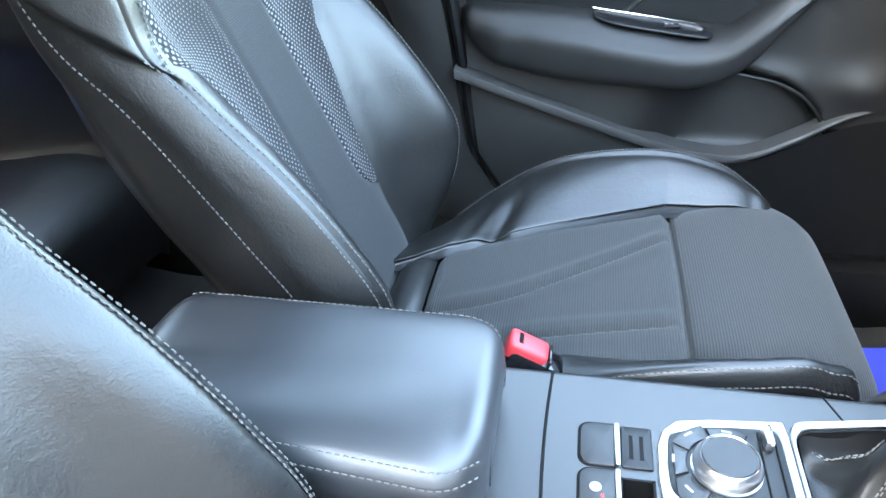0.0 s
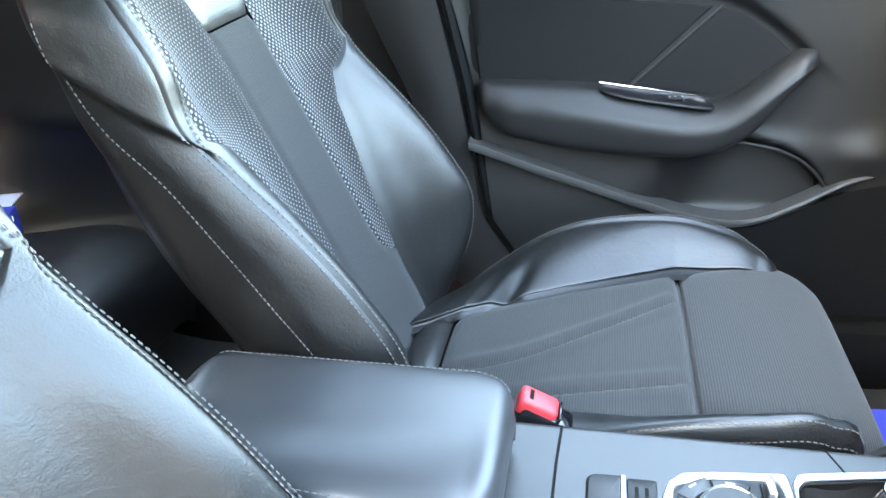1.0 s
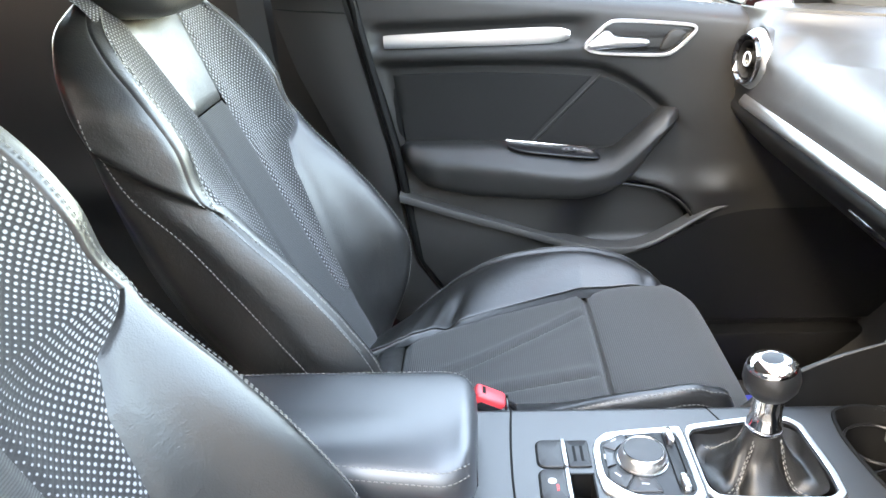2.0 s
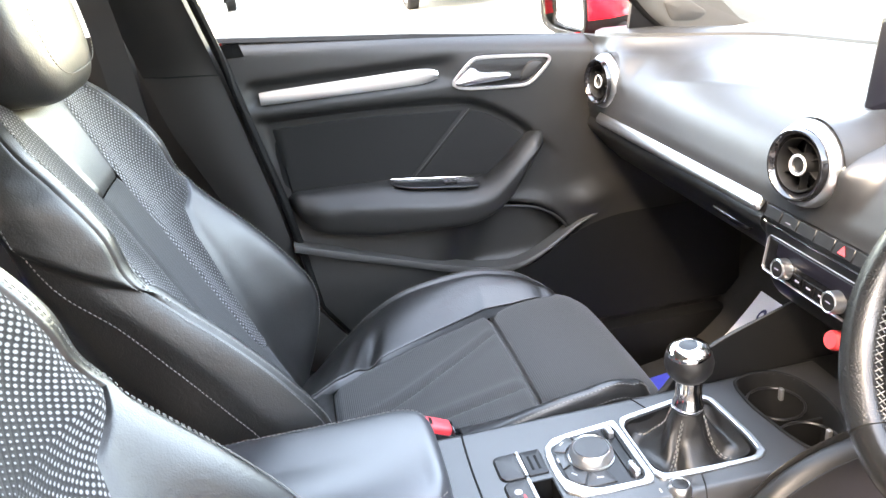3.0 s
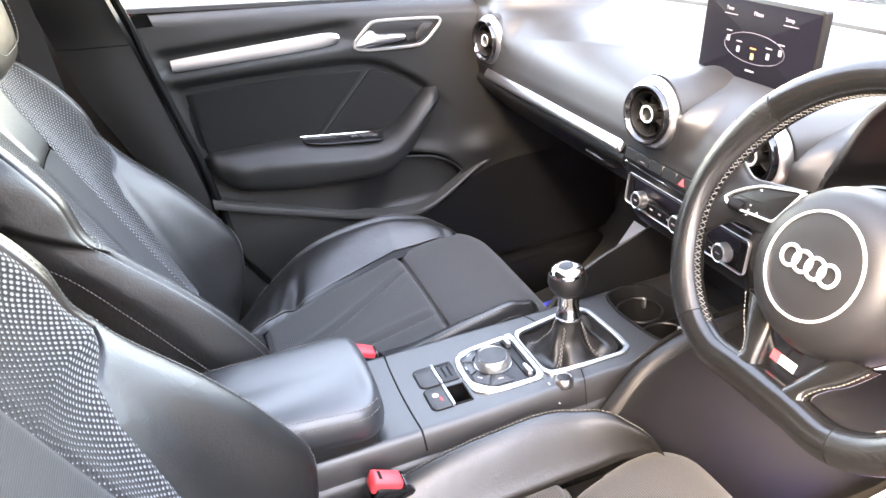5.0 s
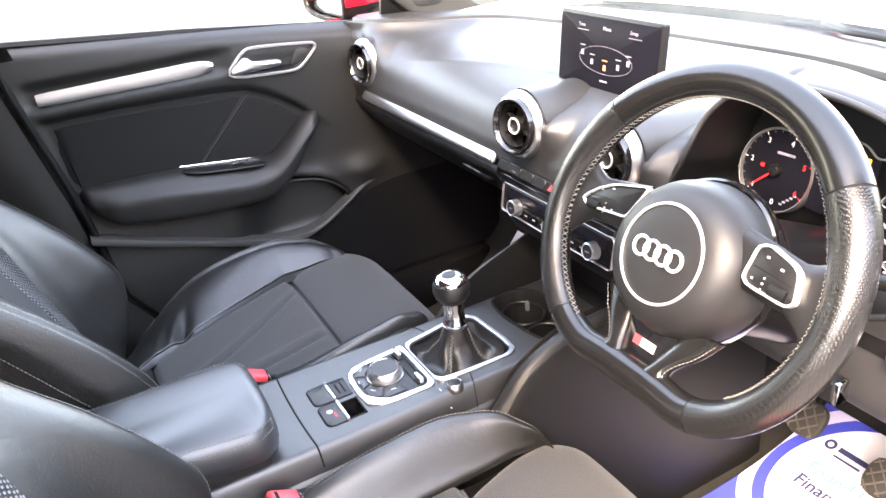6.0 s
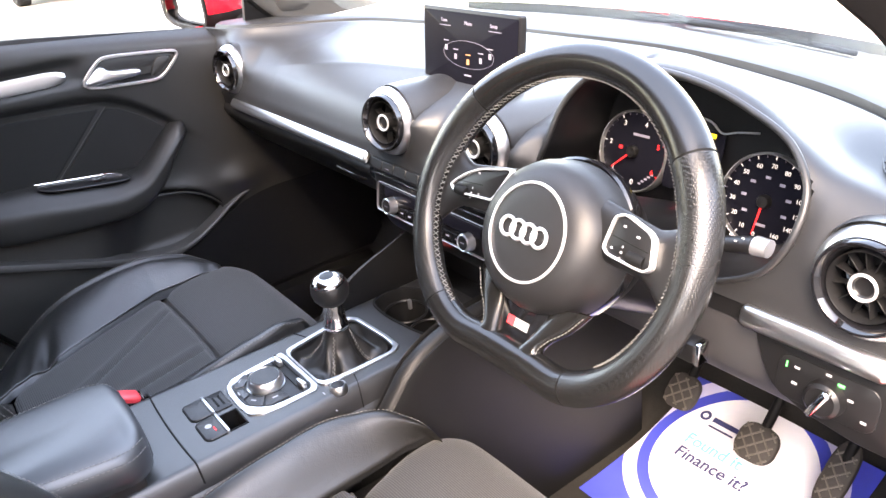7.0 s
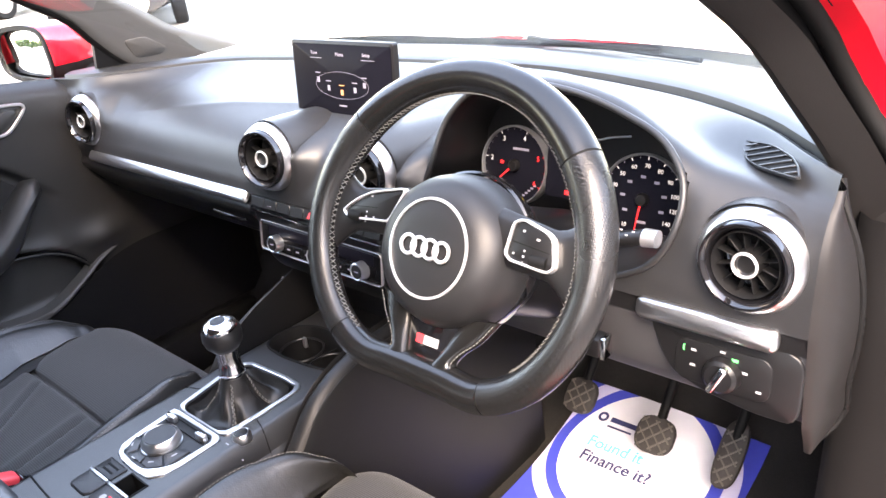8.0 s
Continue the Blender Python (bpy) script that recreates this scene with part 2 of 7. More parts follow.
def join(*geos):
    Vs, F, U, o = [], [], [], 0
    for g in geos:
        Vs.append(np.asarray(g[0], float).reshape(-1, 3))
        F += [tuple(i + o for i in f) for f in g[1]]
        U.append(np.asarray(g[2], float) if len(g) > 2 else Vs[-1][:, :2])
        o += len(Vs[-1])
    return np.vstack(Vs), F, np.vstack(U)


def moved(geo, m):
    a = np.array(m)
    return (np.asarray(geo[0]) @ a[:3, :3].T + a[:3, 3], *geo[1:])


def tube(path, radius, seg=10, closed=False, flat=1.0, up=(0, 0, 1)):
    """A pipe along path; flat squashes it along up."""
    p = np.array(path, float)
    n = len(p)
    r = np.broadcast_to(np.asarray(radius, float), (n,))
    t = np.roll(p, -1, 0) - np.roll(p, 1, 0) if closed else np.gradient(p, axis=0)
    t /= np.linalg.norm(t, axis=1)[:, None] + 1e-12
    u0 = np.array(up, float)
    rows = []
    for k in range(n):
        a = np.cross(t[k], u0)
        if np.linalg.norm(a) < 1e-4:
            a = np.cross(t[k], (0.3, 1, 0.1))
        a /= np.linalg.norm(a)
        b = np.cross(a, t[k])
        ang = np.linspace(0, 2 * np.pi, seg, endpoint=False)
        rows.append(p[k] + r[k] * (np.outer(np.cos(ang), a) + flat * np.outer(np.sin(ang), b)))
    g = grid(np.array(rows), cu=closed, cv=True)
    if not closed:
        g[1].append(tuple(range(seg))[::-1])
        g[1].append(tuple((n - 1) * seg + i for i in range(seg)))
    return g


def lathe(profile, at, axis=(0, 0, 1), seg=32):
    """A turned shape: rows of (radius, height along axis)."""
    ang = np.linspace(0, 2 * np.pi, seg, endpoint=False)
    P = np.array([[(r * math.cos(a), r * math.sin(a), h) for a in ang] for r, h in profile])
    g = grid(P, cv=True, flip=True)
    q = Vector((0, 0, 1)).rotation_difference(Vector(axis).normalized()).to_matrix().to_4x4()
    return moved(g, Matrix.Translation(at) @ q)


def frame_of(at, normal, up=(0, 0, 1)):
    """A pose whose z is normal and whose y is as near to up as can be."""
    z = Vector(normal).normalized()
    x = Vector(up).cross(z).normalized()
    y = z.cross(x)
    return Matrix.Translation(at) @ Matrix((x, y, z)).transposed().to_4x4()


def rbox(size, at, bevel=0.004, seg=2, turn=None):
    bm = bmesh.new()
    bmesh.ops.create_cube(bm, size=1)
    bmesh.ops.scale(bm, vec=size, verts=bm.verts)
    if bevel:
        bmesh.ops.bevel(bm, geom=bm.edges[:], offset=min(bevel, 0.49 * min(size)), segments=seg, profile=0.5, affect="EDGES")
    bm.verts.index_update()
    g = (np.array([v.co[:] for v in bm.verts]), [tuple(v.index for v in f.verts) for f in bm.faces])
    bm.free()
    m = Matrix.Translation(at) @ (turn.to_4x4() if turn is not None else Matrix())
    return moved(g, m)


def rounded(w, h, r, n=5):
    """An outline of a rounded rectangle about the origin; r: one radius or four, from the upper right round to the left."""
    rs = r if isinstance(r, (list, tuple)) else [r] * 4
    out = []
    for (sx, sy, a0), q in zip(((1, 1, 0), (-1, 1, 90), (-1, -1, 180), (1, -1, 270)), rs):
        for k in range(n + 1):
            a = radians(a0 + 90 * k / n)
            out.append((sx * (w / 2 - q) + q * math.cos(a), sy * (h / 2 - q) + q * math.sin(a)))
    return np.array(out)


def inset(o, d):
    o = np.asarray(o, float)
    t = np.roll(o, -1, 0) - np.roll(o, 1, 0)
    t /= np.linalg.norm(t, axis=1)[:, None] + 1e-12
    return o + d * np.c_[-t[:, 1], t[:, 0]]


def resample(o, n, soft=0.22):
    """n points evenly along a closed outline, its corners softened."""
    o = np.asarray(o, float)
    for _ in range(2):
        nx = np.roll(o, -1, 0)
        o = np.stack([(1 - soft) * o + soft * nx, soft * o + (1 - soft) * nx], 1).reshape(-1, 2)
    q = np.vstack([o, o[:1]])
    s = np.r_[0, np.cumsum(np.linalg.norm(np.diff(q, axis=0), axis=1))]
    t = np.linspace(0, s[-1], n, endpoint=False)
    q = np.c_[np.interp(t, s, q[:, 0]), np.interp(t, s, q[:, 1])]
    area = np.sum(q[:, 0] * np.roll(q[:, 1], -1) - np.roll(q[:, 0], -1) * q[:, 1])
    return q if area > 0 else q[::-1]


def plate(outline, thick, m, bevel=0.001, crown=0.0):
    """A plate with softened rim; its outline runs anticlockwise in m's plane and its face looks along m's z."""
    o = np.asarray(outline, float)
    n = len(o)
    loops = [np.c_[o, np.zeros(n)], np.c_[o, np.full(n, thick - bevel)], np.c_[inset(o, bevel * 0.4), np.full(n, thick - 0.3 * bevel)],
             np.c_[inset(o, bevel), np.full(n, thick)]]
    g = grid(np.array(loops), cv=True, flip=True)
    c = np.r_[o.mean(0), thick + crown]
    Vs = np.vstack([g[0], c[None]])
    F = g[1] + [(3 * n + k, 3 * n + (k + 1) % n, 4 * n) for k in range(n)] + [tuple(range(n))[::-1]]
    return moved((Vs, F), m)


def ring(outline, width, thick, m, bevel=0.0008):
    """A frame along an outline, width wide to the inside."""
    o = np.asarray(outline, float)
    n = len(o)
    z = np.full(n, 1.0)
    loops = [np.c_[o, 0 * z], np.c_[o, (thick - bevel) * z], np.c_[inset(o, bevel), thick * z], np.c_[inset(o, width - bevel), thick * z],
             np.c_[inset(o, width), (thick - bevel) * z], np.c_[inset(o, width), 0 * z]]
    return moved(grid(np.array(loops), cv=True, flip=True), m)


def lettering(text, size, m, depth=0.0002, align="CENTER", bold=0.0):
    c = bpy.data.curves.new("lettering", "FONT")
    c.body, c.size, c.extrude, c.align_x, c.align_y = text, size, depth, align, "CENTER"
    c.resolution_u = 3
    c.offset = bold
    o = bpy.data.objects.new("lettering", c)
    scene.collection.objects.link(o)
    me = bpy.data.meshes.new_from_object(o.evaluated_get(bpy.context.evaluated_depsgraph_get()))
    g = (np.array([v.co[:] for v in me.vertices]), [tuple(p.vertices) for p in me.polygons])
    bpy.data.objects.remove(o)
    bpy.data.meshes.remove(me)
    bpy.data.curves.remove(c)
    return moved(g, m)


def stitches(path, gap=0.0058, length=0.0038, r=0.0007):
    """Sewn threads along a path, each a short rounded dash, joined."""
    p = np.array(path, float)
    s = np.r_[0, np.cumsum(np.linalg.norm(np.diff(p, axis=0), axis=1))]
    at = lambda d: np.array([np.interp(d, s, p[:, k]) for k in range(3)])
    geos, d = [], gap
    while d + length < s[-1]:
        a, b = at(d), at(d + length)
        t = (b - a) / (np.linalg.norm(b - a) + 1e-9)
        u = np.cross(t, (0.31, 0.2, 0.93))
        u /= np.linalg.norm(u)
        w = np.cross(t, u)
        c = [x + r * e for x, e in ((a, -0.4 * t), (a + 0.15 * (b - a), u), (a + 0.15 * (b - a), w), (a + 0.15 * (b - a), -u), (a + 0.15 * (b - a), -w),
                                    (b - 0.15 * (b - a), u), (b - 0.15 * (b - a), w), (b - 0.15 * (b - a), -u), (b - 0.15 * (b - a), -w), (b, 0.4 * t))]
        F = []
        for k in range(4):
            j = (k + 1) % 4
            F += [(0, 1 + j, 1 + k), (1 + k, 1 + j, 5 + j, 5 + k), (9, 5 + k, 5 + j)]
        geos.append((np.array(c), F))
        d += gap
    return join(*geos)


BASE = {}


def thing(name, at, label, category, group="", kind=""):
    o = new(name)
    o.empty_display_size = 0.05
    o.location = at
    BASE[o] = Vector(at)
    return tagged(o, label, category, group, kind)


def part(name, geo, mat, parent=None, label="", sharp=38):
    me = bpy.data.meshes.new(name)
    base = BASE.get(parent, Vector((0, 0, 0)))
    if isinstance(geo, bmesh.types.BMesh):
        geo.to_mesh(me)
        geo.free()
    else:
        me.from_pydata((np.asarray(geo[0]) - np.array(base)).tolist(), [], [list(f) for f in geo[1]])
        if len(geo) > 2:
            uv = me.uv_layers.new(name="UVMap")
            idx = np.empty(len(me.loops), dtype=np.int32)
            me.loops.foreach_get("vertex_index", idx)
            uv.data.foreach_set("uv", np.asarray(geo[2], np.float32)[idx].ravel())
    me.validate()
    me.update()
    me.polygons.foreach_set("use_smooth", [True] * len(me.polygons))
    me.set_sharp_from_angle(angle=radians(sharp))
    me.materials.append(mat)
    o = new(name, me)
    if parent is not None:
        o.parent = parent
        BASE[o] = base
    if label:
        o["label"] = label
    return o


def solid(name, geo, mat, label, category, at=None, kind="", group="", sharp=38):
    """A thing of one mesh, whose origin is its base."""
    v = np.asarray(geo[0], float)
    at = Vector(at) if at is not None else Vector((float(v[:, 0].mean()), float(v[:, 1].mean()), float(v[:, 2].min())))
    o = part(name, ((v - np.array(at)), *geo[1:]), mat, sharp=sharp)
    o.location = at
    return tagged(o, label, category, group, kind)

XC = 0.012  # the middle of the cabin


# ---- ground and surroundings ----
solid("ground", grid(np.array([[(x, y, 0.0) for y in (-300, -20, 0, 20, 300)] for x in (-300, -20, 0, 20, 300)])), TARMAC, "pale sunlit paved yard", "ground", at=(0, 0, 0), kind="structure")


# Unseen wall, added to hold back low sky light at the driver's doorway.
solid("light_blocking_wall", rbox((0.25, 26, 2.5), (3.7, 0.0, 1.25), 0.01), WALLPAINT, "unseen brown wall added to block low side light", "wall", at=(3.7, 0, 0), kind="structure")


# ---- the car's own shell ----
def mir(geo):
    v = np.array(geo[0], float)
    v[:, 0] = 2 * XC - v[:, 0]
    return (v, [f[::-1] for f in geo[1]], *geo[2:])


def car_shell():
    car = thing("car_body", (XC, -0.2, 0.0), "red hatchback body shell with black door seals", "car", kind="structure")
    # floor pan with a raised front wall
    prof = [(-1.15, 0.40), (-0.95, 0.29), (-0.5, 0.275), (0.35, 0.275), (0.62, 0.285), (0.80, 0.36), (0.95, 0.55), (1.0, 0.95)]
    p = curve(prof, 40)
    part("floor_carpet", grid(np.array([[(x, y, z) for y, z in p] for x in np.linspace(-0.74, 0.76, 24)])), CARPET, car, "dark grey carpet over the floor pan")
    tb = curve([(0.36, 0.274), (0.46, 0.295), (0.60, 0.412), (0.70, 0.552), (0.80, 0.75)], 24)
    part("toe_board", grid(np.array([[(x, y, z) for y, z in tb] for x in np.linspace(-0.74, -0.12, 10)])), CARPET, car, "dark carpeted toe board")
    for x, f in ((-0.712, True), (0.735, False)):
        part("footwell_side", grid(np.array([[(x, y, z) for z in np.linspace(0.27, 0.915, 8)] for y in np.linspace(0.45, 1.0, 8)]), flip=not f), CARPET, car, "dark carpeted footwell side")
    # roof and headliner
    def roof(z0, w, y0, y1):
        return grid(np.array([[(XC + w * s, y, z0 - 0.05 * s**2 - 0.06 * abs(s)**6 - 0.05 * ((y + 0.6) / 1.0)**2) for s in np.linspace(-1, 1, 25)] for y in np.linspace(y0, y1, 16)]))
    part("roof", roof(1.43, 0.60, -1.75, -0.10), REDPAINT, car)
    part("headliner", roof(1.395, 0.575, -1.7, -0.11), HEADLINER, car, "pale grey cloth headliner")
    # bonnet
    part("bonnet", grid(np.array([[(XC + 0.77 * s * (1 - 0.12 * t**2), 0.80 - 0.14 * s**2 + 1.1 * t, 0.985 + 0.015 * (1 - s**2) - 0.16 * t**1.7 - 0.035 * abs(s)**7) for s in np.linspace(-1, 1, 33)] for t in np.linspace(0, 1, 16)]), flip=True), REDPAINT, car)
    for m in (lambda g: g, mir):
        wing = [[(XC + 0.70 + 0.19 * math.sin(a) * 1.0 - 0.02 * t, 0.70 + 1.15 * t, 0.62 + (0.30 - 0.14 * t**1.6) * math.cos(a)) for a in np.linspace(0, 1.9, 12)] for t in np.linspace(0, 1, 14)]
        part("front_wing", m(grid(np.array(wing))), REDPAINT, car)
        qtr = [[(XC + 0.74 + 0.13 * math.sin(a), -2.25 + 1.15 * t, 0.60 + 0.42 * math.cos(a)) for a in np.linspace(0, 2.0, 12)] for t in np.linspace(0, 1, 12)]
        part("rear_wing", m(grid(np.array(qtr))), REDPAINT, car)
        part("quarter_panel", m(grid(np.array([[(0.775 - 0.19 * t, y, 1.0 + 0.37 * t) for t in np.linspace(0, 1, 5)] for y in (-2.2, -1.8, -1.36)]))), REDPAINT, car)
        part("sill", m(tube([(0.80, -1.1, 0.27), (0.80, 0.75, 0.27)], 0.07, 10)), REDPAINT, car)
    part("front_bumper", grid(np.array([[(XC + 0.86 * s, 1.86 + 0.22 * (1 - s * s), z - 0.02 * (1 - s * s)) for s in np.linspace(-1, 1, 20)] for z in (0.22, 0.4, 0.6, 0.76)]), flip=True), REDPAINT, car)
    part("rear_bumper", grid(np.array([[(XC + 0.86 * s, -2.22 - 0.15 * (1 - s * s), z) for s in np.linspace(-1, 1, 20)] for z in (0.25, 0.5, 0.8, 1.0)])), REDPAINT, car)
    part("tailgate", grid(np.array([[(XC + (0.84 - 0.28 * t) * s, -2.3 + 0.6 * t, 1.0 + 0.37 * t) for s in np.linspace(-1, 1, 16)] for t in np.linspace(0, 1, 5)])), REDPAINT, car)
    for x in (-0.75, 0.775):
        for y in (1.05, -1.6):
            part("wheel", join(lathe([(0.0, -0.10), (0.28, -0.10), (0.315, -0.08), (0.315, 0.08), (0.28, 0.10), (0.2, 0.085), (0.0, 0.06)], (x, y, 0.315), (1 if x > 0 else -1, 0, 0), 28)), RUBBER, car)
    # windscreen and side glass
    ws = part("windscreen", grid(np.array([[(XC + (0.68 - 0.13 * t) * s, 0.76 - 0.16 * s**2 * (1 - 0.4 * t) - 0.86 * t, 0.985 + 0.405 * t - 0.04 * t * s**2) for s in np.linspace(-1, 1, 21)] for t in np.linspace(0, 1, 10)])), WINDOW, car, "clear laminated windscreen")
    sg = part("side_window", grid(np.array([[(-0.748 + 0.16 * t**1.3, y, 0.95 + 0.33 * t) for t in np.linspace(0, 1, 8)] for y in np.linspace(-0.36, 0.40, 10)])), WINDOW, car, "clear side window glass")
    for g in (ws, sg):
        g.visible_shadow = False
    return car


car = car_shell()


# ---- seats ----
def seat(side, dx, dy, dz, low, name, label):
    cs = XC + side * 0.339 + dx
    s0 = thing(name, (cs, -0.1 + dy, 0.28), label, "car seat", group="front seats")

    def W(l, y, z):
        return np.stack([cs + side * np.asarray(l), np.asarray(y) + dy, np.asarray(z) + dz], -1)

    def Wc(l, y, z):
        return W(l, y, np.asarray(z) - low)

    flip = side < 0
    # heights of the tunnel-side ridge from back to front
    RZ = (0.53, 0.556, 0.563, 0.570, 0.603, 0.624, 0.624, 0.596, 0.48) if side < 0 else (0.53, 0.592, 0.606, 0.618, 0.634, 0.634, 0.616, 0.575, 0.47)
    RO = (0.185, 0.193, 0.195, 0.197, 0.199, 0.199, 0.195, 0.190, 0.18) if side < 0 else (0.190, 0.200, 0.204, 0.206, 0.208, 0.202, 0.176, 0.150, 0.135)
    # cushion: y, flat height, door-side ridge out and up, tunnel-side ridge out and up
    CK = [(-0.36, 0.548, 0.215, 0.455, 0.185, 0.53), (-0.27, 0.562, 0.236, 0.524, 0.193, 0.556), (-0.225, 0.567, 0.241, 0.556, 0.195, 0.563), (-0.18, 0.570, 0.244, 0.583, 0.197, 0.570),
          (-0.07, 0.574, 0.246, 0.613, 0.199, 0.603), (0.04, 0.576, 0.244, 0.611, 0.199, 0.624), (0.105, 0.574, 0.232, 0.588, 0.195, 0.624),
          (0.14, 0.556, 0.215, 0.556, 0.190, 0.596), (0.165, 0.48, 0.20, 0.48, 0.18, 0.48)]

    CK = [(y, z0, lo, zo, li, zi) for (y, z0, lo, zo), li, zi in zip([r[:4] for r in CK], RO, RZ)]

    def flare(y):
        """How far out the cloth reaches towards the door: the insert widens to the front."""
        return float(np.interp(y, [-0.36, -0.30, -0.145, 0.0, 0.1], [0.005, 0.030, 0.100, 0.158, 0.160]))

    def cushion(a, y):
        z0, lo, zo, li, zi = spl(CK, [y])[0]
        b = flare(y)
        nodes = [(0, -li - 0.010, 0.38), (1, -li - 0.018, 0.50), (2, -li - 0.010, zi - 0.012), (3, -li + 0.010, zi), (4, -0.160, z0 + 0.010), (5, -0.142, z0),
                 (6, 0.5 * b - 0.071, z0 + 0.004), (7, b, z0), (8, b + 0.014, z0 + 0.005), (9, b + 0.55 * (lo - b), 0.50 * z0 + 0.50 * zo + 0.010), (10, lo - 0.014, zo), (11, lo + 0.006, zo - 0.010),
                 (12, lo + 0.022, 0.46), (13, lo + 0.012, 0.38)]
        q = spl(nodes, a)
        return q[:, 0], q[:, 1]

    def cpatch(nm, a0, a1, y0, y1, mat, na=24, ny=44, lab="", dip=None, edge=0.005):
        rows = []
        for y in np.linspace(y0, y1, ny):
            a = np.linspace(a0, a1, na)
            l, z = cushion(a, y)
            s = np.linspace(0, 1, na)
            fall = np.exp(-(s / 0.05)**2) * (a0 > 0.1) + np.exp(-((1 - s) / 0.05)**2) * (a1 < 12.9)
            z = z - edge * fall
            if dip:
                z = z + dip(l, y)
            rows.append(Wc(l, np.full(na, y), z))
        g = grid(np.array(rows), flip=not flip)
        return part(nm, (g[0], g[1], g[0][:, [1, 0]]), mat, s0, lab)

    def creases(l, y):
        z = 0
        for ys_, ls_ in (((-0.285, -0.204, -0.109, -0.012), (-0.090, -0.064, 0.001, 0.080)), ((-0.285, -0.203, -0.138, -0.012), (-0.140, -0.132, -0.116, -0.087))):
            lc = float(spl(np.c_[ys_, ls_], [y])[0][0])
            f = np.clip((y + 0.285) * 30, 0, 1) * np.clip((-0.004 - y) * 60, 0, 1)
            z = z - f * 0.0042 * np.exp(-((l - lc) / 0.0035)**2) + f * 0.0032 * np.exp(-((l - lc - 0.014) / 0.011)**2) + f * 0.0016 * np.exp(-((l - lc + 0.016) / 0.012)**2)
        return z - 0.013 * np.exp(-((y - 0.002) / 0.006)**2) - 0.009 * np.exp(-((y + 0.287) / 0.006)**2)

    cpatch("cushion_insert", 4.6, 7.0, -0.287, 0.004, RIBCLOTH, 110, 90, "dark grey ribbed cloth insert with sewn creases", creases, 0.003)
    cpatch("cushion_rear_roll", 4.6, 7.0, -0.335, -0.289, LEATHER, 40, 16, "black leather roll behind the insert", lambda l, y: 0.004 - 0.010 * abs((y + 0.312) / 0.023)**3, 0.003)
    rng = np.random.default_rng(7)
    folds = [(rng.uniform(-0.30, -0.215), rng.uniform(0.9, 1.8), rng.uniform(0.008, 0.014), rng.uniform(0.0016, 0.0036) * rng.choice((-1, 1))) for _ in range(16)]

    def wr(l, y):
        z = 0
        for y0, slant, wd, h in folds:
            z = z + h * np.exp(-((y - y0 - 0.22 * slant * (l - 0.08)) / wd)**2) * np.exp(-((l - 0.09) / 0.07)**2)
        return z

    cpatch("outer_cushion_bolster", 6.85, 13, -0.36, 0.165, LEATHER, 70, 120, "black leather bolster with stitched ridge and creased rear", wr, 0.003)
    cpatch("inner_cushion_bolster", 0, 4.58, -0.36, 0.165, LEATHER, 40, 60, "black leather bolster with stitched ridge")
    # thigh support
    TK = [(0, 0.006, 0.49), (1, 0.005, 0.562), (2, 0.014, 0.578), (3, 0.06, 0.583), (4, 0.13, 0.580), (5, 0.172, 0.566), (6, 0.192, 0.535), (7, 0.192, 0.44)]
    rows = []
    for u in np.linspace(0, 7, 46):
        y, z = spl(TK, [u])[0]
        s = np.linspace(-1, 1, 40)
        out = float(np.interp(y, [0.0, 0.10, 0.14, 0.19], [0.180, 0.216, 0.222, 0.195]))
        inn = float(np.interp(y, [0.0, 0.10, 0.14, 0.19], [0.146, 0.172, 0.178, 0.166]))
        l = np.where(s > 0, s * out, s * inn)
        zz = z - 0.030 * np.abs(s)**14 - 0.006 * np.abs(s)**3
        rows.append(Wc(l, y - 0.010 * np.abs(s)**10 * (u > 3), zz))
    g = grid(np.array(rows), flip=not flip)
    g = (g[0], g[1], g[0][:, [1, 0]])
    part("thigh_support", g, RIBCLOTH, s0, "extendable ribbed cloth thigh support")
    part("base", rbox((0.40, 0.50, 0.16), W(0.01, -0.09, 0.42).tolist(), 0.03), PLASTIC, s0)
    for l in (-0.15, 0.17):
        part("rail", rbox((0.03, 0.55, 0.05), (cs + side * l, -0.1 + dy, 0.305), 0.006), RUBBER, s0)

    # backrest: height, front middle, ridge out, ridge forward, side out, seam back, rear back
    BK = [(0.48, -0.325, 0.200, -0.340, 0.222, -0.37, -0.415), (0.55, -0.342, 0.205, -0.306, 0.225, -0.352, -0.43), (0.61, -0.368, 0.207, -0.289, 0.227, -0.345, -0.452),
          (0.665, -0.392, 0.207, -0.289, 0.228, -0.358, -0.475), (0.729, -0.420, 0.207, -0.324, 0.228, -0.398, -0.515), (0.80, -0.451, 0.207, -0.378, 0.227, -0.447, -0.55),
          (0.857, -0.476, 0.207, -0.430, 0.226, -0.49, -0.568), (0.90, -0.495, 0.208, -0.464, 0.227, -0.53, -0.578), (0.955, -0.519, 0.210, -0.480, 0.229, -0.556, -0.584),
          (1.01, -0.544, 0.206, -0.513, 0.227, -0.570, -0.600), (1.05, -0.562, 0.189, -0.546, 0.210, -0.584, -0.606), (1.08, -0.577, 0.150, -0.573, 0.170, -0.597, -0.610), (1.097, -0.588, 0.10, -0.590, 0.115, -0.602, -0.611), (1.106, -0.596, 0.075, -0.597, 0.085, -0.604, -0.611)]

